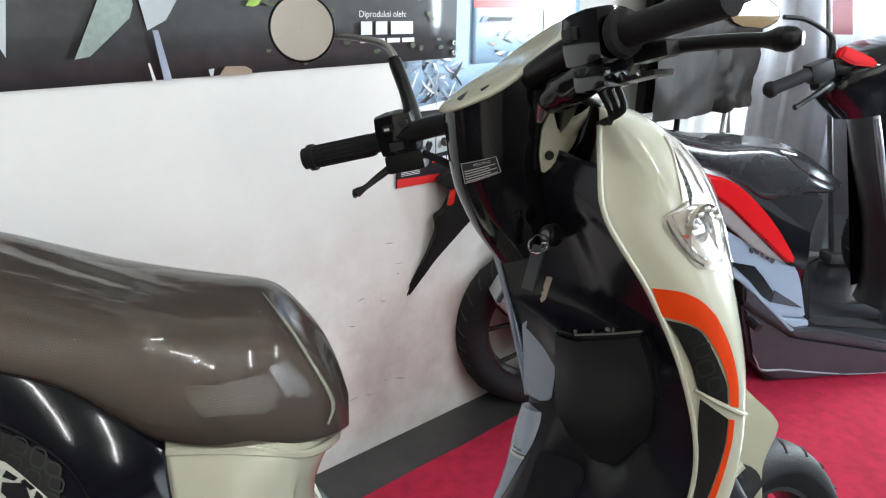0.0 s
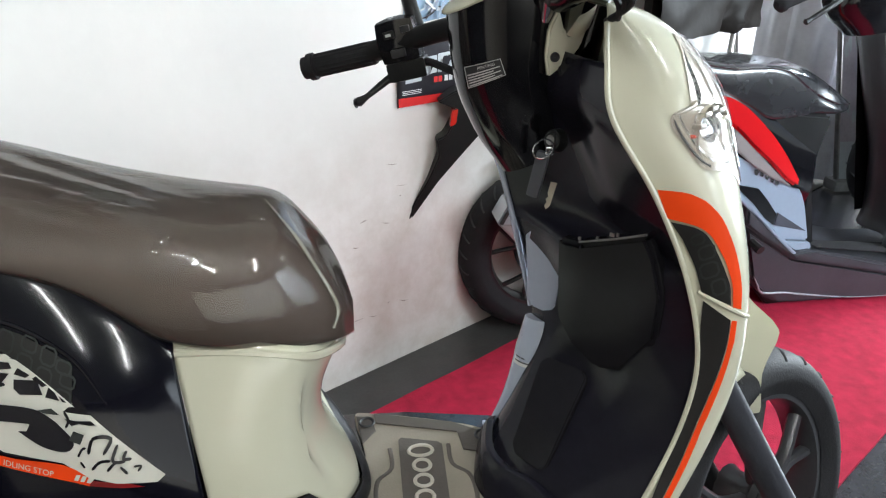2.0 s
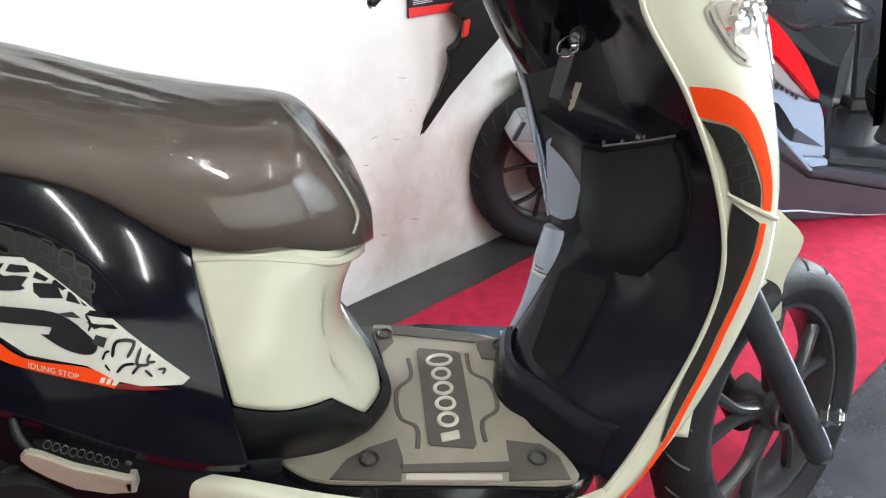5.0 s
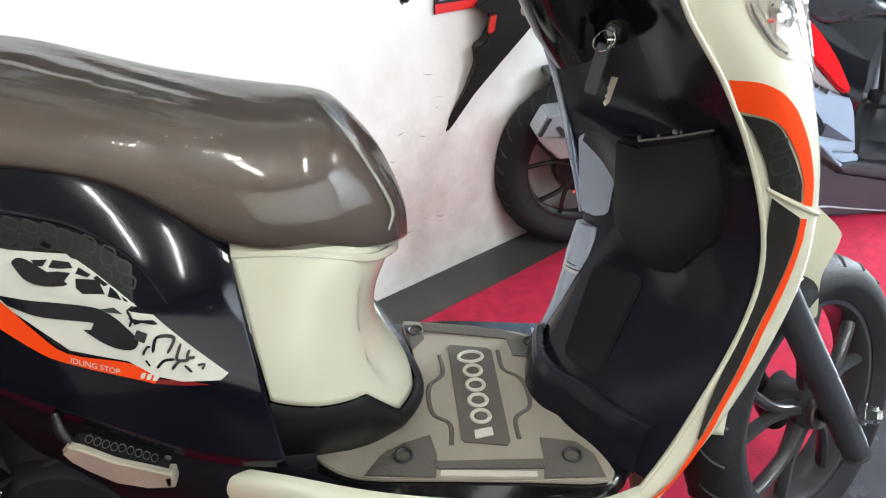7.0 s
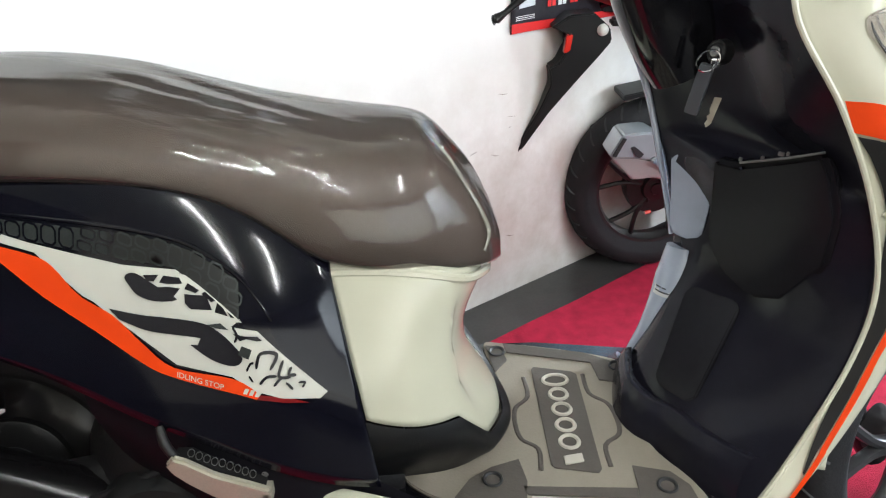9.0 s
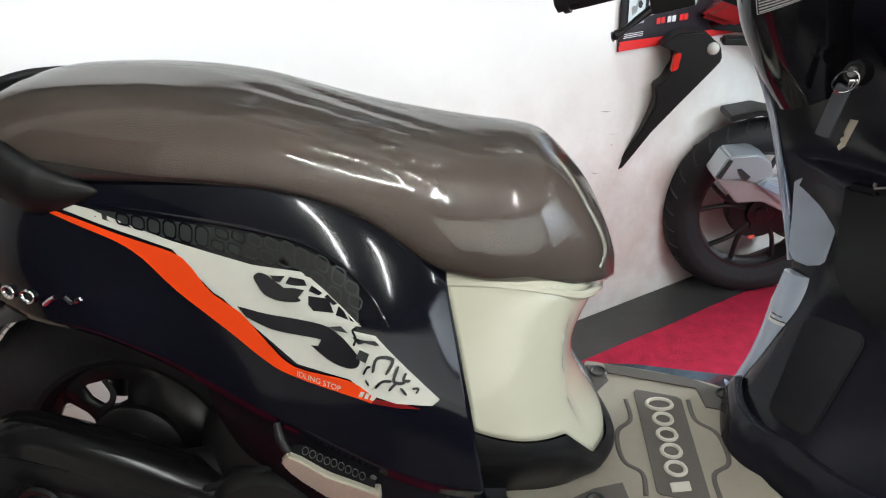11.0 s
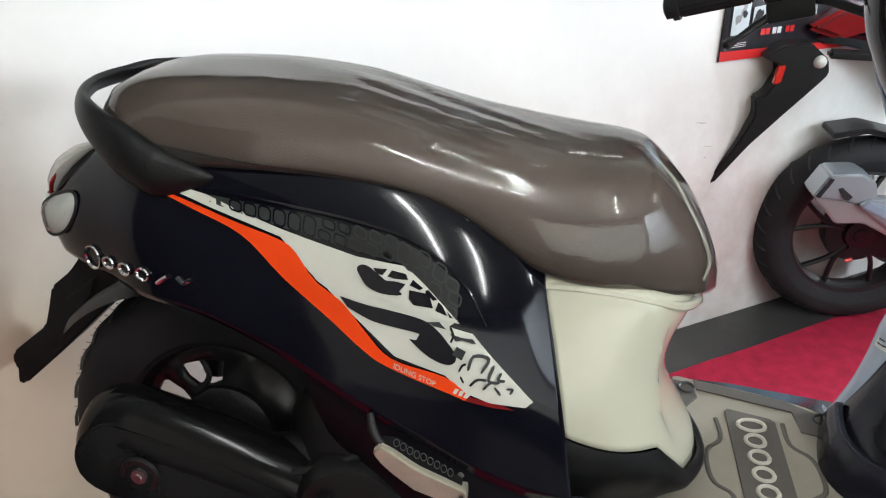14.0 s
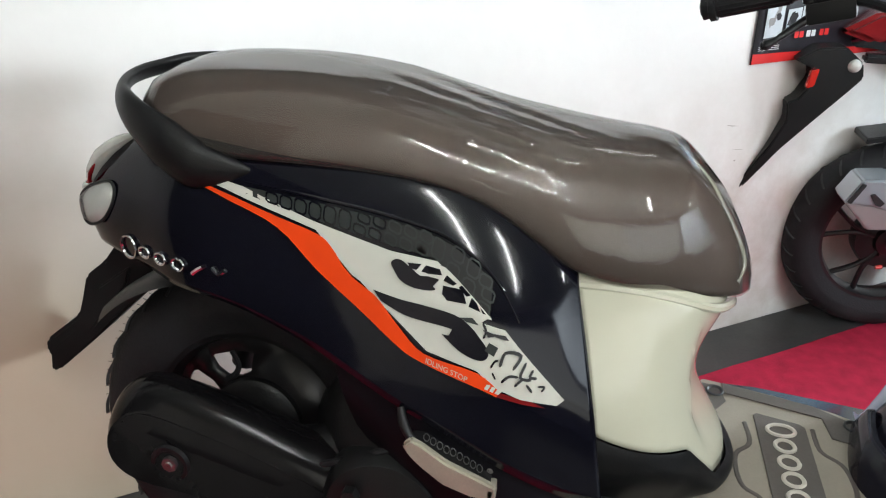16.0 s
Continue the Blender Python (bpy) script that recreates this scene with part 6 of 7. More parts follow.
slab2("plate_arm", [(0.300, 0.640), (0.42, 0.632), (0.52, 0.66), (0.52, 0.675), (0.42, 0.652), (0.300, 0.660)], 0.0, 0.03, SATIN)
slab2("hugger", [(0.355, 0.445), (0.43, 0.458), (0.56, 0.43), (0.60, 0.38), (0.59, 0.40), (0.54, 0.445), (0.43, 0.472), (0.355, 0.460)], 0.02, 0.10, SATIN)
muf = slab2("muffler", [(0.300, 0.336), (0.331, 0.393), (0.400, 0.396), (0.434, 0.376), (0.447, 0.334), (0.400, 0.320), (0.366, 0.331)], -0.085, 0.09, SILVER, None, "silver muffler with slate-grey cover", 1, 0.005)
slab2("muffler_body", [(0.304, 0.334), (0.370, 0.330), (0.415, 0.318), (0.62, 0.30), (0.80, 0.20), (0.80, 0.12), (0.60, 0.18), (0.430, 0.268), (0.366, 0.266), (0.338, 0.298)], -0.078, 0.08, PEWTER, muf, "", 1, 0.004)
slab2("heat_shield", [(0.405, 0.320), (0.430, 0.338), (0.54, 0.327), (0.72, 0.27), (0.72, 0.20), (0.53, 0.226)], -0.090, 0.018, SILVER, muf, "", 1, 0.004)
slab2("shield_insert", [(0.412, 0.315), (0.424, 0.330), (0.52, 0.300), (0.68, 0.238), (0.68, 0.212), (0.505, 0.268)], -0.096, 0.010, SLATE, muf, "", 1, 0.003)
slab2("outlet", [(0.307, 0.339), (0.332, 0.385), (0.340, 0.383), (0.316, 0.336)], -0.089, 0.008, INK, muf, "", 1, 0.001)
slab2("outlet", [(0.352, 0.359), (0.362, 0.362), (0.388, 0.340), (0.380, 0.330), (0.368, 0.334)], -0.089, 0.008, INK, muf, "", 1, 0.001)
slab2("swing_arm", [(0.44, 0.24), (0.70, 0.28), (0.95, 0.26), (0.95, 0.12), (0.70, 0.10), (0.44, 0.14)], 0.02, 0.05, ENGINE, None, "", 1, 0.012)
slab2("engine_case", [(0.62, 0.30), (0.85, 0.36), (1.08, 0.30), (1.12, 0.10), (0.95, 0.0), (0.70, 0.04)], 0.04, 0.24, ENGINE, None, "", 1, 0.02)
part("brake_adjuster", tube([Q(0.43, -0.03, 0.145), Q(0.445, -0.03, 0.148)], 0.005, 8, 2), REDLENS, bike)
# body: lofted tail, red flash, silver panel
st = [(0.26, 0.69, 0.65, 0.03), (0.34, 0.74, 0.655, 0.06), (0.50, 0.76, 0.62, 0.10), (0.70, 0.755, 0.56, 0.125), (0.90, 0.715, 0.46, 0.14), (1.06, 0.64, 0.36, 0.14), (1.18, 0.56, 0.30, 0.13), (1.30, 0.50, 0.25, 0.12)]
rows = []
for x, zt, zb, w in st:
    c = 0.14
    rows.append([Q(x, c + w * a, zb + (zt - zb) * b) for a, b in ((-0.75, 0), (-0.98, 0.3), (-1.0, 0.55), (-0.85, 0.85), (-0.5, 1.0), (0.5, 1.0), (0.85, 0.85), (1, 0.55), (0.98, 0.3), (0.75, 0))])
part("rear_body_cover", skin(smooth_rows(rows, 3, 4), caps=True), BLACKGLOSS, bike, "gloss black tail cover")
slab2("tail_lamp", [(0.25, 0.70), (0.33, 0.745), (0.42, 0.752), (0.42, 0.70), (0.33, 0.672)], 0.045, 0.19, DARKRED, None, "red tail lamp", 1, 0.012)
slab2("red_side_panel", [(0.60, 0.69), (0.78, 0.680), (0.90, 0.645), (0.968, 0.629), (1.016, 0.604), (1.068, 0.563), (1.124, 0.512), (1.172, 0.460), (1.212, 0.407), (1.238, 0.371), (1.223, 0.359), (1.180, 0.386), (1.123, 0.437), (1.058, 0.487), (0.994, 0.542), (0.90, 0.60), (0.78, 0.645)], -0.015, 0.05, RED, None, "gloss red side panel", 1, 0.008)
slab2("taupe_side_panel", [(0.88, 0.60), (0.981, 0.553), (1.052, 0.496), (1.131, 0.426), (1.192, 0.376), (1.215, 0.359), (1.149, 0.385), (1.087, 0.420), (0.993, 0.491), (0.88, 0.56)], -0.006, 0.05, PEWTER, None, "taupe grey side panel", 1, 0.003)
slab2("black_stripe", [(0.86, 0.575), (0.993, 0.496), (1.087, 0.424), (1.149, 0.389), (1.222, 0.356), (1.250, 0.349), (1.180, 0.383), (1.095, 0.436), (0.990, 0.490), (0.86, 0.55)], 0.0, 0.05, BLACKGLOSS, None, "", 1, 0.002)
slab2("silver_side_panel", [(0.86, 0.56), (1.004, 0.492), (1.095, 0.437), (1.180, 0.385), (1.245, 0.351), (1.262, 0.335), (1.285, 0.291), (1.325, 0.171), (1.258, 0.178), (1.217, 0.185), (1.121, 0.272), (1.030, 0.352), (0.94, 0.42)], 0.004, 0.05, SLATE, None, "slate-grey side panel", 1, 0.008)
slab2("swoosh", [(0.98, 0.400), (1.044, 0.372), (1.110, 0.357), (1.146, 0.320), (1.187, 0.272), (1.184, 0.236), (1.150, 0.260), (1.102, 0.310), (1.047, 0.356), (0.98, 0.385)], -0.001, 0.02, BLACKGLOSS, None, "", 1, 0.002)
slab2("shade_panel", [(1.191, 0.276), (1.303, 0.208), (1.186, 0.236)], 0.0, 0.02, PANELDARK, None, "", 1, 0.001)
slab2("panel_foot", [(1.225, 0.181), (1.328, 0.167), (1.334, 0.147), (1.279, 0.146), (1.243, 0.170)], -0.002, 0.03, SLATE, None, "", 1, 0.003)
slab2("edge_strip", [(1.000, 0.385), (1.059, 0.337), (1.119, 0.287), (1.184, 0.221), (1.225, 0.194), (1.240, 0.172), (1.278, 0.142), (1.267, 0.137), (1.188, 0.206), (1.112, 0.275), (1.047, 0.326), (1.000, 0.365)], -0.016, 0.03, SLATE, None, "", 1, 0.003)
for a, b in ((1.083, 0.414), (1.102, 0.409), (1.121, 0.399), (1.140, 0.389), (1.157, 0.379)):
    slab2("badge_shape", [(a, b), (a + 0.009, b + 0.006), (a + 0.018, b - 0.003), (a + 0.012, b - 0.017), (a + 0.003, b - 0.012)], 0.0005, 0.004, CHROME, None, "", 1, 0)
slab2("front_seat_panel", [(1.040, 0.585), (1.316, 0.560), (1.330, 0.545), (1.325, 0.515), (1.314, 0.465), (1.306, 0.396), (1.325, 0.305), (1.372, 0.127), (1.320, 0.120), (1.288, 0.334), (1.212, 0.430), (1.10, 0.50)], 0.03, 0.22, SATIN, None, "matt black panel under the seat", 1, 0.018)
# seat: x, top, side crease, underside, half width
st = [(0.52, 0.780, 0.775, 0.760, 0.07), (0.62, 0.790, 0.775, 0.740, 0.11), (0.74, 0.772, 0.755, 0.705, 0.125), (0.86, 0.738, 0.722, 0.665, 0.13), (0.96, 0.718, 0.704, 0.628, 0.13), (1.04, 0.714, 0.703, 0.594, 0.13), (1.10, 0.713, 0.700, 0.562, 0.13), (1.155, 0.708, 0.684, 0.558, 0.13), (1.205, 0.700, 0.652, 0.560, 0.125), (1.267, 0.674, 0.617, 0.563, 0.115), (1.325, 0.640, 0.594, 0.561, 0.122), (1.365, 0.612, 0.588, 0.561, 0.105), (1.400, 0.590, 0.580, 0.561, 0.075), (1.422, 0.574, 0.570, 0.561, 0.035)]
rows = []
for x, zt, zc, zb, w in st:
    half = [(-0.86, zb), (-0.97, zb + 0.006), (-1.0, zb * 0.55 + zc * 0.45), (-0.98, zc - 0.010), (-0.93, zc), (-0.80, zc * 0.35 + zt * 0.65), (-0.4, zt - 0.001), (0, zt)]
    rows.append([Q(x, 0.14 + w * a, z) for a, z in half] + [Q(x, 0.14 - w * a, z) for a, z in half[-2::-1]])
seat2 = part("seat", skin(smooth_rows(rows, 4, 3), caps=True), BLACKVINYL, bike, "glossy black vinyl seat")
part("seat_piping", tube([Q(x, 0.14 - w * 0.94, zc + 0.001) for x, zt, zc, zb, w in st[3:-1]], 0.003, 6, 4), BLACKVINYL, seat2)
# floor board and belly
slab2("floor_board", [(1.074, 0.313), (1.121, 0.265), (1.192, 0.201), (1.273, 0.144), (1.330, 0.149), (1.458, 0.121), (1.620, 0.078), (1.90, 0.06), (1.90, 0.02), (1.621, 0.043), (1.470, 0.077), (1.278, 0.120), (1.142, 0.205), (1.080, 0.25)], -0.02, 0.30, BOARD, None, "black floor board with ribbed edge", 1, 0.008)
slab2("belly_pan", [(1.085, 0.243), (1.142, 0.208), (1.278, 0.122), (1.470, 0.079), (1.636, 0.040), (1.90, 0.02), (1.90, -0.04), (1.668, -0.052), (1.517, -0.046), (1.349, -0.043), (1.255, -0.036), (1.198, -0.006), (1.147, 0.049)], -0.005, 0.26, BOARD, None, "matt black belly pan", 1, 0.012)
part("belly_edge", tube([Q(1.148, -0.008, 0.072), Q(1.168, -0.008, 0.040), Q(1.191, -0.008, 0.010), Q(1.272, -0.008, 0.003), Q(1.335, -0.008, -0.009), Q(1.510, -0.008, -0.036), Q(1.66, -0.008, -0.045)], [0.001, 0.003, 0.004, 0.003, 0.003, 0.002, 0.001], 8, 4), SILVER, bike)
for k in range(8):
    part("rubber_rib", tube([Q(1.34 + 0.0, -0.012 + 0.012 * k, 0.158 - 0.002 * k), Q(1.85, -0.012 + 0.012 * k, 0.086)], 0.0028, 6, 2), RUBBER, bike)
part("foot_rest", tube([Q(1.10, -0.03, 0.20), Q(1.11, -0.07, 0.19)], 0.014, 8, 2), ENGINE, bike)
slab2("stand", [(1.16, 0.10), (1.25, 0.02), (1.30, -0.045), (1.36, -0.058), (1.24, -0.058), (1.14, 0.06)], 0.03, 0.03, ENGINE)
# leg shield and head
rows = [[Q(x + dx, d, z) for d, dx in ((0.01, -0.10), (0.05, -0.08), (0.14, 0.0), (0.23, -0.02), (0.28, 0.0))] for x, z in ((1.54, 0.78), (1.57, 0.70), (1.60, 0.62), (1.65, 0.50), (1.70, 0.38), (1.73, 0.25), (1.74, 0.15), (1.73, 0.10))]
lsh = part("inner_leg_shield", skin(smooth_rows(rows, 4, 4)), BOARD, bike, "matt black inner leg shield")
lsh.modifiers.new("thick", "SOLIDIFY").thickness = 0.01
part("shield_edge", tube([Q(1.43, 0.01, 0.785), Q(1.465, 0.01, 0.70), Q(1.495, 0.01, 0.62), Q(1.545, 0.01, 0.50), Q(1.60, 0.01, 0.38)], 0.006, 8, 5), SILVER, bike)
rows = [[Q(x + 0.12, d, z) for x, d in ((0.0, 0.0), (0.14, -0.02), (0.24, 0.06), (0.26, 0.14), (0.24, 0.22), (0.14, 0.30), (0.0, 0.28))] for z, k in ((0.72, 0), (0.55, 0), (0.35, 0), (0.15, 0))]
part("front_cover", skin(smooth_rows([[p + Vector((0.25 * (0.7 - p.z) - 0.02, 0, 0)) + Vector((1.45, 0.0945, 0)) for p in r] for r in rows], 3, 3)), BLACKGLOSS, bike, "gloss black front cover")
FW2 = axle_frame(Vector((2.02, 1.24, 0.193)), (0.07, -0.997, 0.03))
wheel(bike, "front_wheel", FW2, 0.253, 0.09, 0.168, 5, True, "black front tyre", RIM, 24)
part("fork_leg", tube([Q(1.80, 0.08, 0.50), Q(2.02, 0.08, 0.19)], 0.02, 10, 3), SATIN, bike)
hm = Vector((1.32, 1.02, 0.93))
part("handlebar_cover", skin(smooth_rows([[hm + Vector((dx + rx * math.cos(a), ry * math.sin(a) + 0.02, z + 0.25 * rx * math.cos(a))) for a in [2 * math.pi * q / 10 for q in range(10)]] for z, dx, rx, ry in ((-0.12, 0.05, 0.09, 0.07), (-0.05, 0.02, 0.13, 0.10), (0.02, 0.03, 0.14, 0.11), (0.06, 0.05, 0.10, 0.09), (0.075, 0.06, 0.04, 0.04))], 3, 3, True), True, True), BLACKGLOSS, bike, "gloss black handlebar cover")
slab2("red_cowl", [(1.176, 0.962), (1.193, 0.989), (1.235, 0.976), (1.29, 0.956), (1.304, 0.935), (1.227, 0.942)], -0.105, 0.03, RED, None, "gloss red cowl", 1, 0.006)
g0, g1 = Q(0.985, -0.10, 0.876), Q(1.105, -0.09, 0.918)
part("grip", tube([g0, g0.lerp(g1, 0.05), g0.lerp(g1, 0.08), g0.lerp(g1, 0.16), g0.lerp(g1, 0.18), g1], [0.011, 0.018, 0.021, 0.021, 0.017, 0.017], 14, 1), RUBBER, bike, "black rubber hand grip")
part("switch_box", block((0, 0, 0), (0.062, 0.045, 0.052), Matrix.Translation(Q(1.140, -0.085, 0.925)) @ pose(0, 0, 0, 0, -20, 0), 0.012), SATIN, bike)
part("handlebar", tube([Q(1.17, -0.08, 0.935), hm], 0.02, 10, 3), SATIN, bike)
part("brake_lever", tube([Q(1.15, -0.13, 0.900), Q(1.10, -0.15, 0.878), Q(1.055, -0.15, 0.850), Q(1.040, -0.15, 0.842)], [0.007, 0.007, 0.006, 0.009], 8, 4), SATIN, bike)
part("mirror_stalk", tube([Q(1.19, -0.06, 0.945), Q(1.19, -0.05, 1.0), Q(1.165, -0.05, 1.022), Q(1.10, -0.05, 1.050), Q(1.035, -0.05, 1.056)], [0.014, 0.010, 0.006, 0.006, 0.006], 8, 5), SATIN, bike)
mp = [(0.868, 1.060), (0.890, 1.080), (0.930, 1.098), (0.985, 1.098), (1.018, 1.078), (1.026, 1.050), (1.005, 1.034), (0.975, 1.024), (0.914, 1.028), (0.885, 1.040)]
m2 = slab2("rear_view_mirror", mp, -0.055, 0.025, SATIN, None, "black angular rear view mirror", 1, 0.006)
cx2, cz2 = 0.95, 1.062
slab2("mirror_glass", [(cx2 + (a - cx2) * 0.88, cz2 + (b - cz2) * 0.86) for a, b in mp], -0.058, 0.002, MIRROR, m2, "", 1, 0)

# ---- a third scooter behind it, only its front seen ----
third = thing("motor_scooter", "dark blue-black motor scooter parked further along", "motor scooter", "", (0.09, 0, 0))
rows = []
for z, x0, w in ((1.02, 1.98, 0.10), (0.95, 1.88, 0.16), (0.88, 1.84, 0.20), (0.80, 1.84, 0.22), (0.68, 1.86, 0.22), (0.50, 1.92, 0.20), (0.30, 1.98, 0.17), (0.12, 2.02, 0.12)):
    rows.append([Vector((x0 + dx, 1.75 + w * a, z)) for a, dx in ((-1.0, 0.30), (-1.0, 0.08), (-0.6, 0.0), (0, -0.03), (0.6, 0.0), (1.0, 0.08), (1.0, 0.30))])
part("body", skin(smooth_rows(rows, 4, 4)), NAVY, third)
for k in range(3):
    part("badge_shape", tube([Vector((1.875 + 0.05 * k, 1.535 - 0.004 * k, 0.800 - 0.012 * k)), Vector((1.905 + 0.05 * k, 1.533 - 0.004 * k, 0.795 - 0.012 * k)), Vector((1.910 + 0.05 * k, 1.533 - 0.004 * k, 0.772 - 0.012 * k))], 0.004, 6, 3), CHROME, third)
part("windscreen", skin(smooth_rows([[Vector((1.86 + 0.10 * b, 1.60 + 0.10 * a, 0.99 + 0.10 * b - 0.02 * a * a)) for a in (-1, -0.4, 0.4, 1)] for b in (0, 0.5, 1.0)], 3, 3)), LABEL, third)
tw = axle_frame(Vector((2.12, 1.75, 0.19)), (0, -1, 0))
wheel(third, "front_wheel", tw, 0.25, 0.10, 0.165, 5, False, "black tyre", RIM, 20)
part("chassis", tube([Vector((2.1, 1.75, 0.19)), Vector((2.2, 1.75, 0.45)), Vector((2.6, 1.75, 0.35)), Vector((3.1, 1.75, 0.25))], [0.05, 0.10, 0.12, 0.08], 10, 4), BLACKGLOSS, third)
wheel(third, "rear_wheel", axle_frame(Vector((3.2, 1.75, 0.19)), (0, -1, 0)), 0.25, 0.10, 0.165, 5, False, "black tyre", RIM, 20)

# ---- banner and posters on the wall ----
def sheet(name, s0, s1, z0, z1, off, material, label, category, z0r=None, wob=0.004):
    z0r = z0 if z0r is None else z0r
    rows = []
    for j in range(9):
        r = []
        for i in range(25):
            u, v = i / 24, j / 8
            zb = z0 + (z0r - z0) * u
            r.append(wp(s0 + (s1 - s0) * u, off + wob * (0.6 + noise.noise(Vector((u * 4 + s0, v * 3, z0)))), zb + (z1 - zb) * v))
        rows.append(r)
    ob = link(name, skin(rows), material)
    ob.modifiers.new("thick", "SOLIDIFY").thickness = -0.001
    return tagged(ob, label, category)


def flat(name, parent, pts, off, material, rnd=1):
    """A printed patch, pts as (s, z) on the wall."""
    bm = bmesh.new()
    o = spline([(a, b, 0) for a, b in pts], rnd, True) if rnd > 1 else [Vector((a, b, 0)) for a, b in pts]
    bm.faces.new([bm.verts.new(wp(p.x, off, p.y)) for p in o])
    bmesh.ops.triangulate(bm, faces=bm.faces[:])
    return part(name, bm, material, parent)


def wall_text(parent, text, s, z, off, size, material):
    return lettering(text, material, parent, lambda a, b: wp(s + a, off, z + b), size, name="lettering")


banner = sheet("banner", -1.9, 0.238, 0.915, 1.62, 0.006, BANNERDARK, "large dark printed vinyl banner on the wall", "banner", 0.949, 0.003)
LEAF = mat("green_print", (0.085, 0.10, 0.05), 0.35, var=0.6, scale=30)
PALEG = mat("pale_grey_print", (0.50, 0.54, 0.56), 0.35, var=0.1, scale=8)
BROWNP = mat("brown_print", (0.30, 0.22, 0.16), 0.35, var=0.2, scale=12)
GREENP = mat("grey_green_print", (0.30, 0.36, 0.33), 0.35, var=0.35, scale=6)
flat("printed_shape", banner, [(-0.635, 0.979), (-0.610, 0.983), (-0.537, 1.045), (-0.529, 1.066), (-0.535, 1.14), (-0.560, 1.14), (-0.583, 1.080)], 0.0125, GREENP)
flat("printed_shape", banner, [(-0.530, 1.14), (-0.519, 1.080), (-0.509, 1.024), (-0.474, 1.041), (-0.447, 1.081), (-0.435, 1.14)], 0.0125, PALEG)
flat("printed_shape", banner, [(-0.500, 1.024), (-0.490, 1.024), (-0.474, 0.936), (-0.489, 0.936)], 0.0125, GREYSHEENPRINT)
flat("printed_shape", banner, [(-0.515, 0.968), (-0.511, 0.968), (-0.503, 0.936), (-0.509, 0.936)], 0.0125, WHITEINK)
flat("printed_shape", banner, [(-0.383, 0.938), (-0.369, 0.956), (-0.328, 0.955), (-0.314, 0.947), (-0.313, 0.939)], 0.0125, BROWNP)
flat("printed_shape", banner, [(-0.403, 0.952), (-0.391, 0.953), (-0.395, 0.938), (-0.400, 0.938)], 0.0125, PALEG)
flat("printed_shape", banner, [(-0.78, 1.14), (-0.720, 1.14), (-0.720, 1.079), (-0.735, 0.986), (-0.745, 1.010), (-0.78, 1.06)], 0.0125, PALEG)
flat("printed_leaf", banner, [(-0.318, 1.067), (-0.305, 1.082), (-0.281, 1.080), (-0.290, 1.069), (-0.300, 1.065)], 0.0125, mat("leaf_green_print", (0.30, 0.45, 0.08), 0.35, var=0.3, scale=40))
random.seed(4)
for k in range(46):
    s, z = random.uniform(-0.30, 0.20), random.uniform(0.958, 1.10)
    if -0.07 < s < 0.11 and z > 0.985:
        continue
    r = random.uniform(0.003, 0.010)
    flat("printed_leaf", banner, [(s + r * math.cos(a) * random.uniform(0.4, 1.5), z + r * math.sin(a) * random.uniform(0.3, 0.9)) for a in [2 * math.pi * q / 7 for q in range(7)]], 0.0115 + 0.00004 * k, LEAF)
wall_text(banner, "Diproduksi oleh:", -0.055, 1.045, 0.014, 0.0195, WHITEINK)
# the maker's mark and name as plain bars
for s0, s1, z0, z1 in ((-0.050, -0.020, 1.008, 1.036), (-0.010, 0.022, 1.008, 1.036), (0.032, 0.096, 1.008, 1.036), (-0.053, -0.033, 0.991, 1.001), (-0.027, 0.015, 0.990, 1.000), (0.021, 0.058, 0.990, 1.000), (0.064, 0.100, 0.990, 1.000)):
    flat("printed_bar", banner, [(s0, z0), (s1, z0), (s1, z1), (s0, z1)], 0.014, WHITEINK)
for s, z in ((0.226, 0.985), (0.226, 0.962)):
    part("eyelet", lathe([(0.003, 0.003), (0.006, 0.003), (0.007, 0.0)], wall_frame(s, 0.012, z), 14), STEEL, banner)
# pale blue collage and product poster
col = sheet("poster", 0.075, 0.72, 0.832, 1.5, 0.002, POSTERBLUE, "pale blue collage poster with motorcycles", "poster", 0.90, 0.001)
random.seed(9)
for k in range(70):
    s, z = random.uniform(0.085, 0.25), random.uniform(0.85, 0.97)
    ln, wd, a = random.uniform(0.010, 0.034), random.uniform(0.002, 0.007), random.choice((0.6, -0.7, 1.2, 0.1)) + random.uniform(-0.35, 0.35)
    ca, sa, bend = math.cos(a), math.sin(a), random.uniform(-0.006, 0.006)
    pts = [(-ln, 0), (-ln * 0.4, wd + bend), (ln * 0.5, wd * 0.8 + bend), (ln, 0), (ln * 0.4, bend - wd * 0.5), (-ln * 0.5, bend - wd * 0.4)]
    flat("printed_shape", col, [(s + u * ca - v * sa, z + u * sa + v * ca) for u, v in pts], 0.0045 + 0.00004 * k, random.choice((SLATE, POSTERDARK, SLATE, PALEG, GREYSHEENPRINT, WHITEINK)))
prod = sheet("poster", 0.295, 0.69, 0.930, 1.5, 0.006, POSTERBLUE, "pale blue motorcycle poster with red header", "poster", 0.935, 0.001)
flat("printed_band", prod, [(0.296, 1.066), (0.690, 1.066), (0.690, 1.091), (0.296, 1.091)], 0.0085, POSTERRED)
flat("printed_band", prod, [(0.296, 1.093), (0.690, 1.093), (0.690, 1.499), (0.296, 1.499)], 0.0085, POSTERDARK)
flat("printed_bar", prod, [(0.318, 1.030), (0.44, 1.030), (0.452, 1.046), (0.33, 1.046)], 0.0085, GREYSHEENPRINT)
flat("printed_bar", prod, [(0.34, 1.034), (0.43, 1.034), (0.437, 1.043), (0.347, 1.043)], 0.009, DECALGREY)
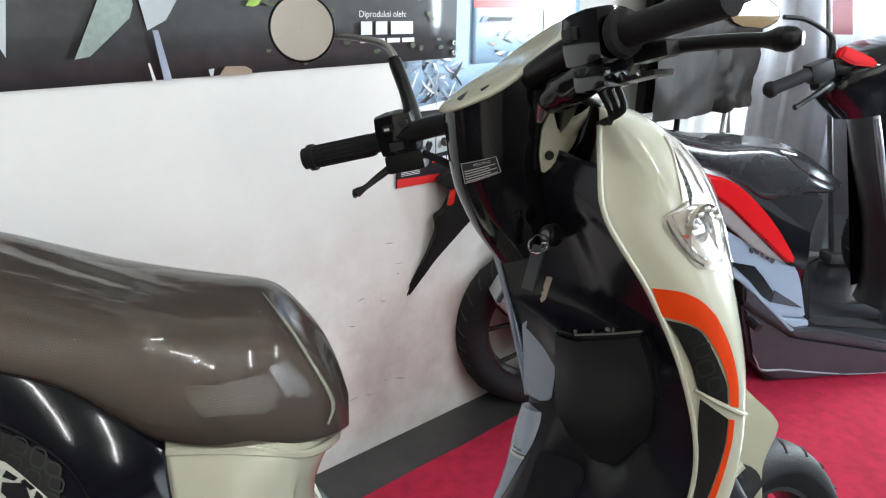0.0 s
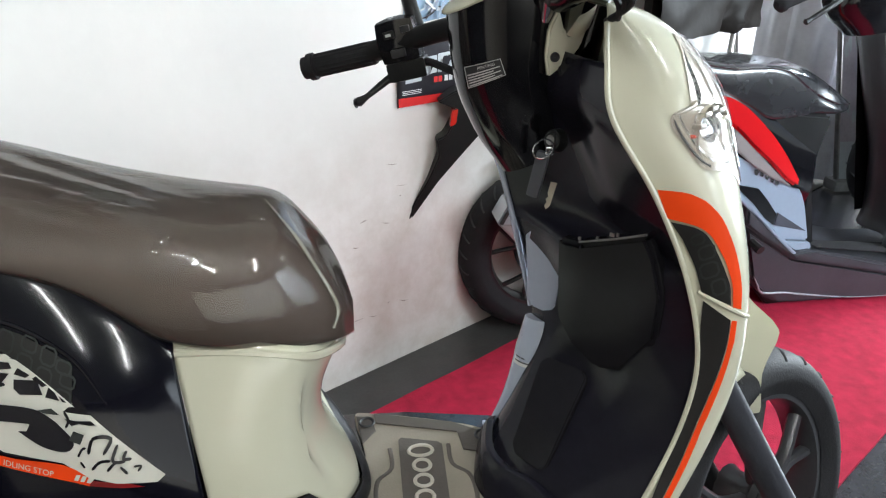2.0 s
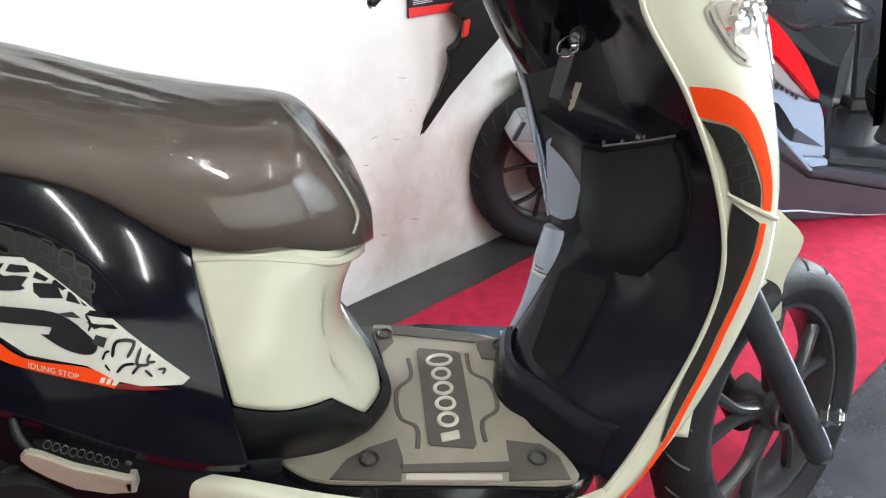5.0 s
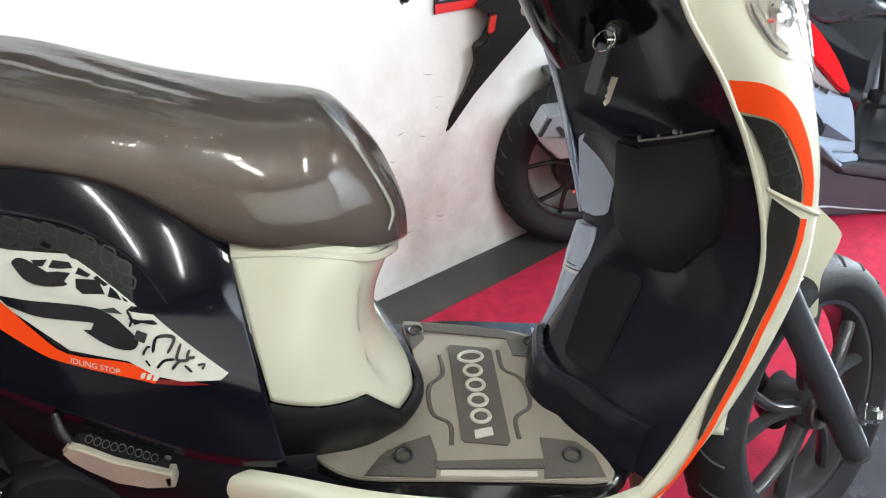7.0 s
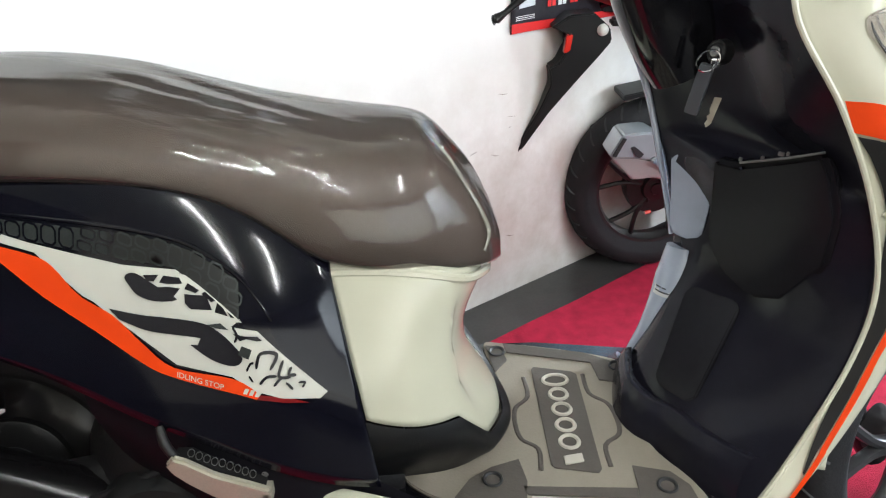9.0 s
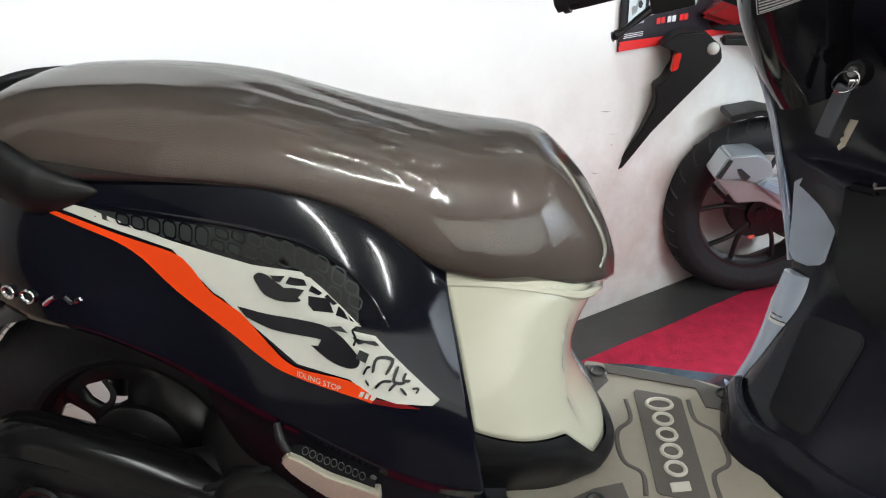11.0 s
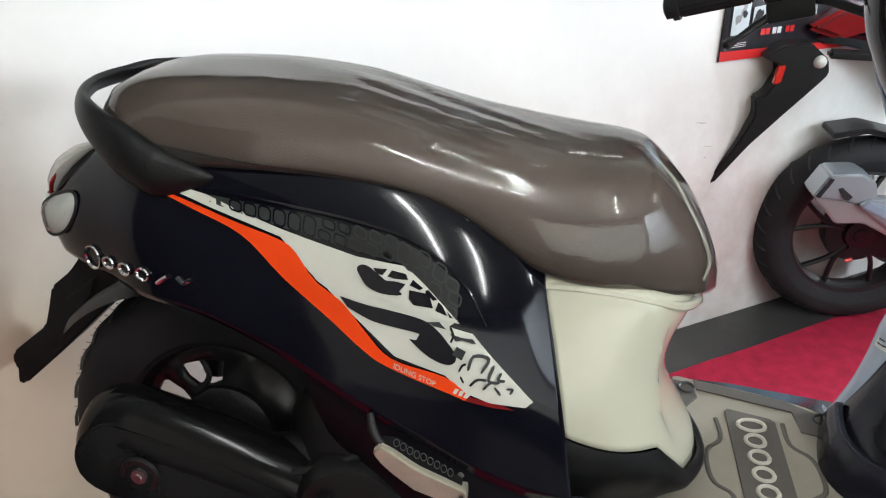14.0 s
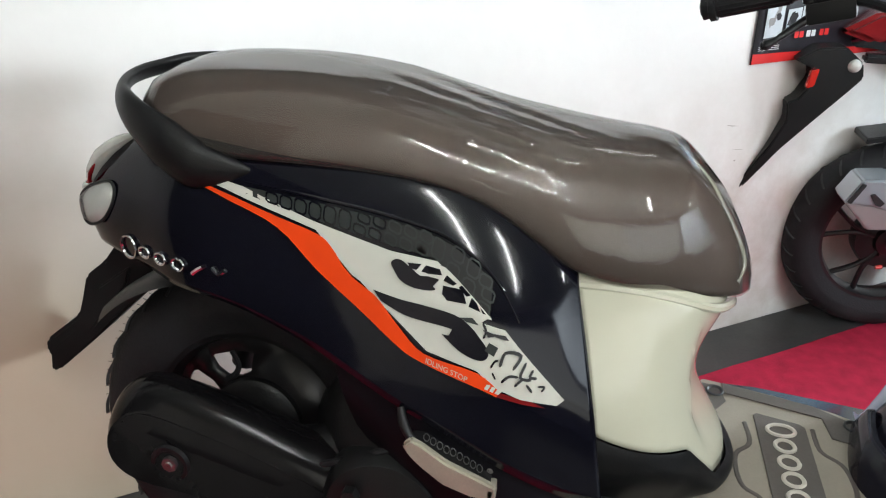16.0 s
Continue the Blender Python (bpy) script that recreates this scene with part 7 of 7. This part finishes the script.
for s0, s1 in ((0.53, 0.555), (0.56, 0.58)):
    flat("printed_bar", prod, [(s0, 1.072), (s1, 1.072), (s1, 1.084), (s0, 1.084)], 0.0092, WHITEINK)
flat("printed_sky", prod, [(0.565, 0.94), (0.69, 0.94), (0.69, 1.065), (0.56, 1.065)], 0.0085, mat("deep_blue_print", (0.18, 0.36, 0.55), 0.35, var=0.3, scale=20))
for k in range(5):
    flat("printed_streak", prod, [(0.57, 1.04 - 0.02 * k), (0.69, 1.00 - 0.02 * k), (0.69, 1.006 - 0.02 * k), (0.57, 1.048 - 0.02 * k)], 0.009, PALEG)
for k in range(16):
    s, z = random.uniform(0.34, 0.53), random.uniform(0.945, 1.012)
    ln, wd = random.uniform(0.008, 0.022), random.uniform(0.002, 0.006)
    tilt = random.uniform(-0.6, 0.6)
    flat("printed_shape", prod, [(s - ln, z - ln * tilt), (s, z + wd), (s + ln, z + ln * tilt), (s + ln * 0.3, z - wd)], 0.009 + 0.00005 * k, random.choice((SLATE, POSTERDARK, BROWNP, PALEG)))
# dark poster with red lower edge
low = sheet("poster", 0.052, 0.50, 0.645, 0.826, 0.004, POSTERDARK, "dark product poster with red lower edge", "poster", 0.640, 0.001)
flat("printed_band", low, [(0.053, 0.646), (0.499, 0.641), (0.499, 0.655), (0.053, 0.668)], 0.0075, POSTERRED)
for s0, s1, z0, z1 in ((0.075, 0.125, 0.70, 0.79), (0.135, 0.175, 0.715, 0.76), (0.178, 0.225, 0.717, 0.765), (0.228, 0.27, 0.722, 0.772)):
    flat("printed_picture", low, [(s0, z0), (s1, z0 + 0.003), (s1, z1), (s0, z1 - 0.003)], 0.0075, PALEG)
    for k in range(5):
        s, z = random.uniform(s0 + 0.010, s1 - 0.010), random.uniform(z0 + 0.015, z1 - 0.015)
        flat("printed_shape", low, [(s + 0.009 * math.cos(a) * random.uniform(0.5, 1.2), z + 0.012 * math.sin(a) * random.uniform(0.5, 1.2)) for a in [2 * math.pi * q / 7 for q in range(7)]], 0.008 + 0.00005 * k, random.choice((POSTERDARK, DECALGREY, STEEL)))
for k in range(5):
    s0 = 0.10 + 0.012 * (k % 2)
    flat("printed_bar", low, [(s0, 0.800 - 0.007 * k + 0.006), (s0 + 0.10, 0.800 - 0.007 * k + 0.006), (s0 + 0.10, 0.803 - 0.007 * k + 0.006), (s0, 0.803 - 0.007 * k + 0.006)] if k < 2 else [(0.065, 0.690 - 0.004 * k), (0.125, 0.690 - 0.004 * k), (0.125, 0.6915 - 0.004 * k), (0.065, 0.6915 - 0.004 * k)], 0.0078, WHITEINK)
for s0, m2_ in ((0.165, POSTERRED), (0.18, POSTERRED), (0.20, WHITEINK), (0.215, WHITEINK), (0.24, POSTERRED), (0.255, POSTERRED)):
    flat("printed_bar", low, [(s0, 0.694), (s0 + 0.012, 0.694), (s0 + 0.012, 0.708), (s0, 0.708)], 0.0078, m2_)
# scuffs and cracks on the lower wall
wall_ob = bpy.data.objects["wall_back"]
GRIME = mat("scuff_mark", (0.34, 0.29, 0.25), 0.8, var=0.3, scale=60)
random.seed(21)
for k in range(16):
    s, z = random.choice((random.uniform(-0.12, 0.22), random.uniform(-1.6, -1.2))), random.uniform(0.05, 0.52)
    ln, wd, an = random.uniform(0.008, 0.05), random.uniform(0.0006, 0.0016), random.uniform(-0.5, 0.5)
    flat("scuff", wall_ob, [(s, z), (s + ln * 0.5, z + ln * 0.5 * an - wd), (s + ln, z + ln * an * 0.7), (s + ln * 0.5, z + ln * 0.5 * an + wd)], 0.0015, GRIME)

# ---- things along the far side of the show room ----
wrap = thing("display_board", "display board wrapped in creased black plastic on a stand", "display board")
rows = []
for j in range(25):
    r = []
    for i in range(17):
        u, v = i / 16, j / 24
        x, z = 0.92 + 0.64 * u, 0.738 + 0.62 * v
        cr = 0.028 * noise.noise(Vector((u * 9, v * 5, 1))) + 0.014 * noise.noise(Vector((u * 26, v * 17, 2)))
        r.append(wp(x, 0.15 - cr * (1.4 if u > 0.5 else 0.5), z + (0.012 * noise.noise(Vector((u * 8, 0, 5))) if j == 0 else 0)))
    rows.append(r)
part("plastic_wrap", skin(rows), WRAP, wrap, "creased black plastic")
part("board", block((0, 0, 0), (0.60, 0.58, 0.03), wall_frame(1.24, 0.09, 1.05), 0.004), WRAP, wrap)
for dx, tx in ((0.17, 0.05), (0.17, -0.06), (-0.08, 0.0)):
    part("stand_leg", tube([wp(1.26 + dx * 1.3, 0.10, 0.78), wp(1.26 + dx * 1.3 + tx * 3.2, 0.10 + abs(tx) * 1.2, FLOOR)], 0.010, 8, 2), STEEL if tx else WRAP, wrap)
curtain_rows = []
for j in range(2):
    curtain_rows.append([Vector((1.50 + 0.90 * i / 60, 2.32 + 0.012 * math.sin(i * 0.9) + 0.02 * noise.noise(Vector((i * 0.3, 0, 0))) - 0.145 * i / 60, (FLOOR + 0.01, 2.4)[j] + 0)) for i in range(61)])
cur = link("curtain", skin(curtain_rows), SHEET)
tagged(cur, "hanging pale grey plastic curtain with vertical folds", "curtain")
roll = thing("roll_up_banner", "grey and red roll-up banner standing by the curtain", "banner stand")
GREYPRINT = mat("grey_banner_print", (0.46, 0.42, 0.47), 0.4, var=0.2, scale=6)


def rb(u, z, off=0.0):
    """A point of the roll-up banner's sheet, which leans a little."""
    return Vector((1.942 + 0.10 * u + 0.224 * (1.106 - z), 2.10 - off, z))


bm = bmesh.new()
bm.faces.new([bm.verts.new(rb(u, z)) for u, z in ((0, FLOOR + 0.05), (1, FLOOR + 0.05), (1, 1.75), (0, 1.75))])
part("banner_sheet", bm, GREYPRINT, roll)
for z0, z1, m_ in ((0.97, 1.75, mat("maroon_print", (0.16, 0.03, 0.04), 0.4)), (-0.03, 0.17, PALEG), (0.93, 0.97, PALEG)):
    bm = bmesh.new()
    bm.faces.new([bm.verts.new(rb(u, z, 0.004)) for u, z in ((0, z0), (1, z0), (1, z1), (0, z1))])
    part("printed_band", bm, m_, roll)
random.seed(5)
for k in range(14):
    bm = bmesh.new()
    u, z = random.uniform(0.2, 0.75), random.uniform(0.20, 0.90)
    bm.faces.new([bm.verts.new(rb(u + 0.14 * math.cos(a) * random.uniform(0.4, 1.2), z + 0.035 * math.sin(a) * random.uniform(0.4, 1.2), 0.005 + 0.0002 * k)) for a in [2 * math.pi * q / 7 for q in range(7)]])
    part("printed_shape", bm, PALEG, roll)
part("pole", tube([rb(-0.06, FLOOR), rb(-0.06, 1.75)], 0.012, 8, 2), STEEL, roll)
part("base", block((0, 0, 0), (0.18, 0.09, 0.05), Matrix.Translation(rb(0.5, FLOOR + 0.025)), 0.01), STEEL, roll)
# opening to the street at the far end
frame_ob = tagged(link("door_1", block((2.88, 3.05, 1.15), (0.07, 0.08, 2.45), None, 0.004), WOOD), "pale wooden door post of the open shop front", "", "", "structure")
DAY = bpy.data.materials.new("bright_street_haze")
DAY.use_nodes = True
DAY.node_tree.nodes["Principled BSDF"].inputs["Emission Color"].default_value = (0.92, 0.96, 1.0, 1)
DAY.node_tree.nodes["Principled BSDF"].inputs["Emission Strength"].default_value = 1.6
tagged(link("backdrop", block((3.6, 3.40, 1.17), (2.1, 0.02, 2.46), None, 0), DAY), "overexposed street seen through the open shop front", "", "", "structure")
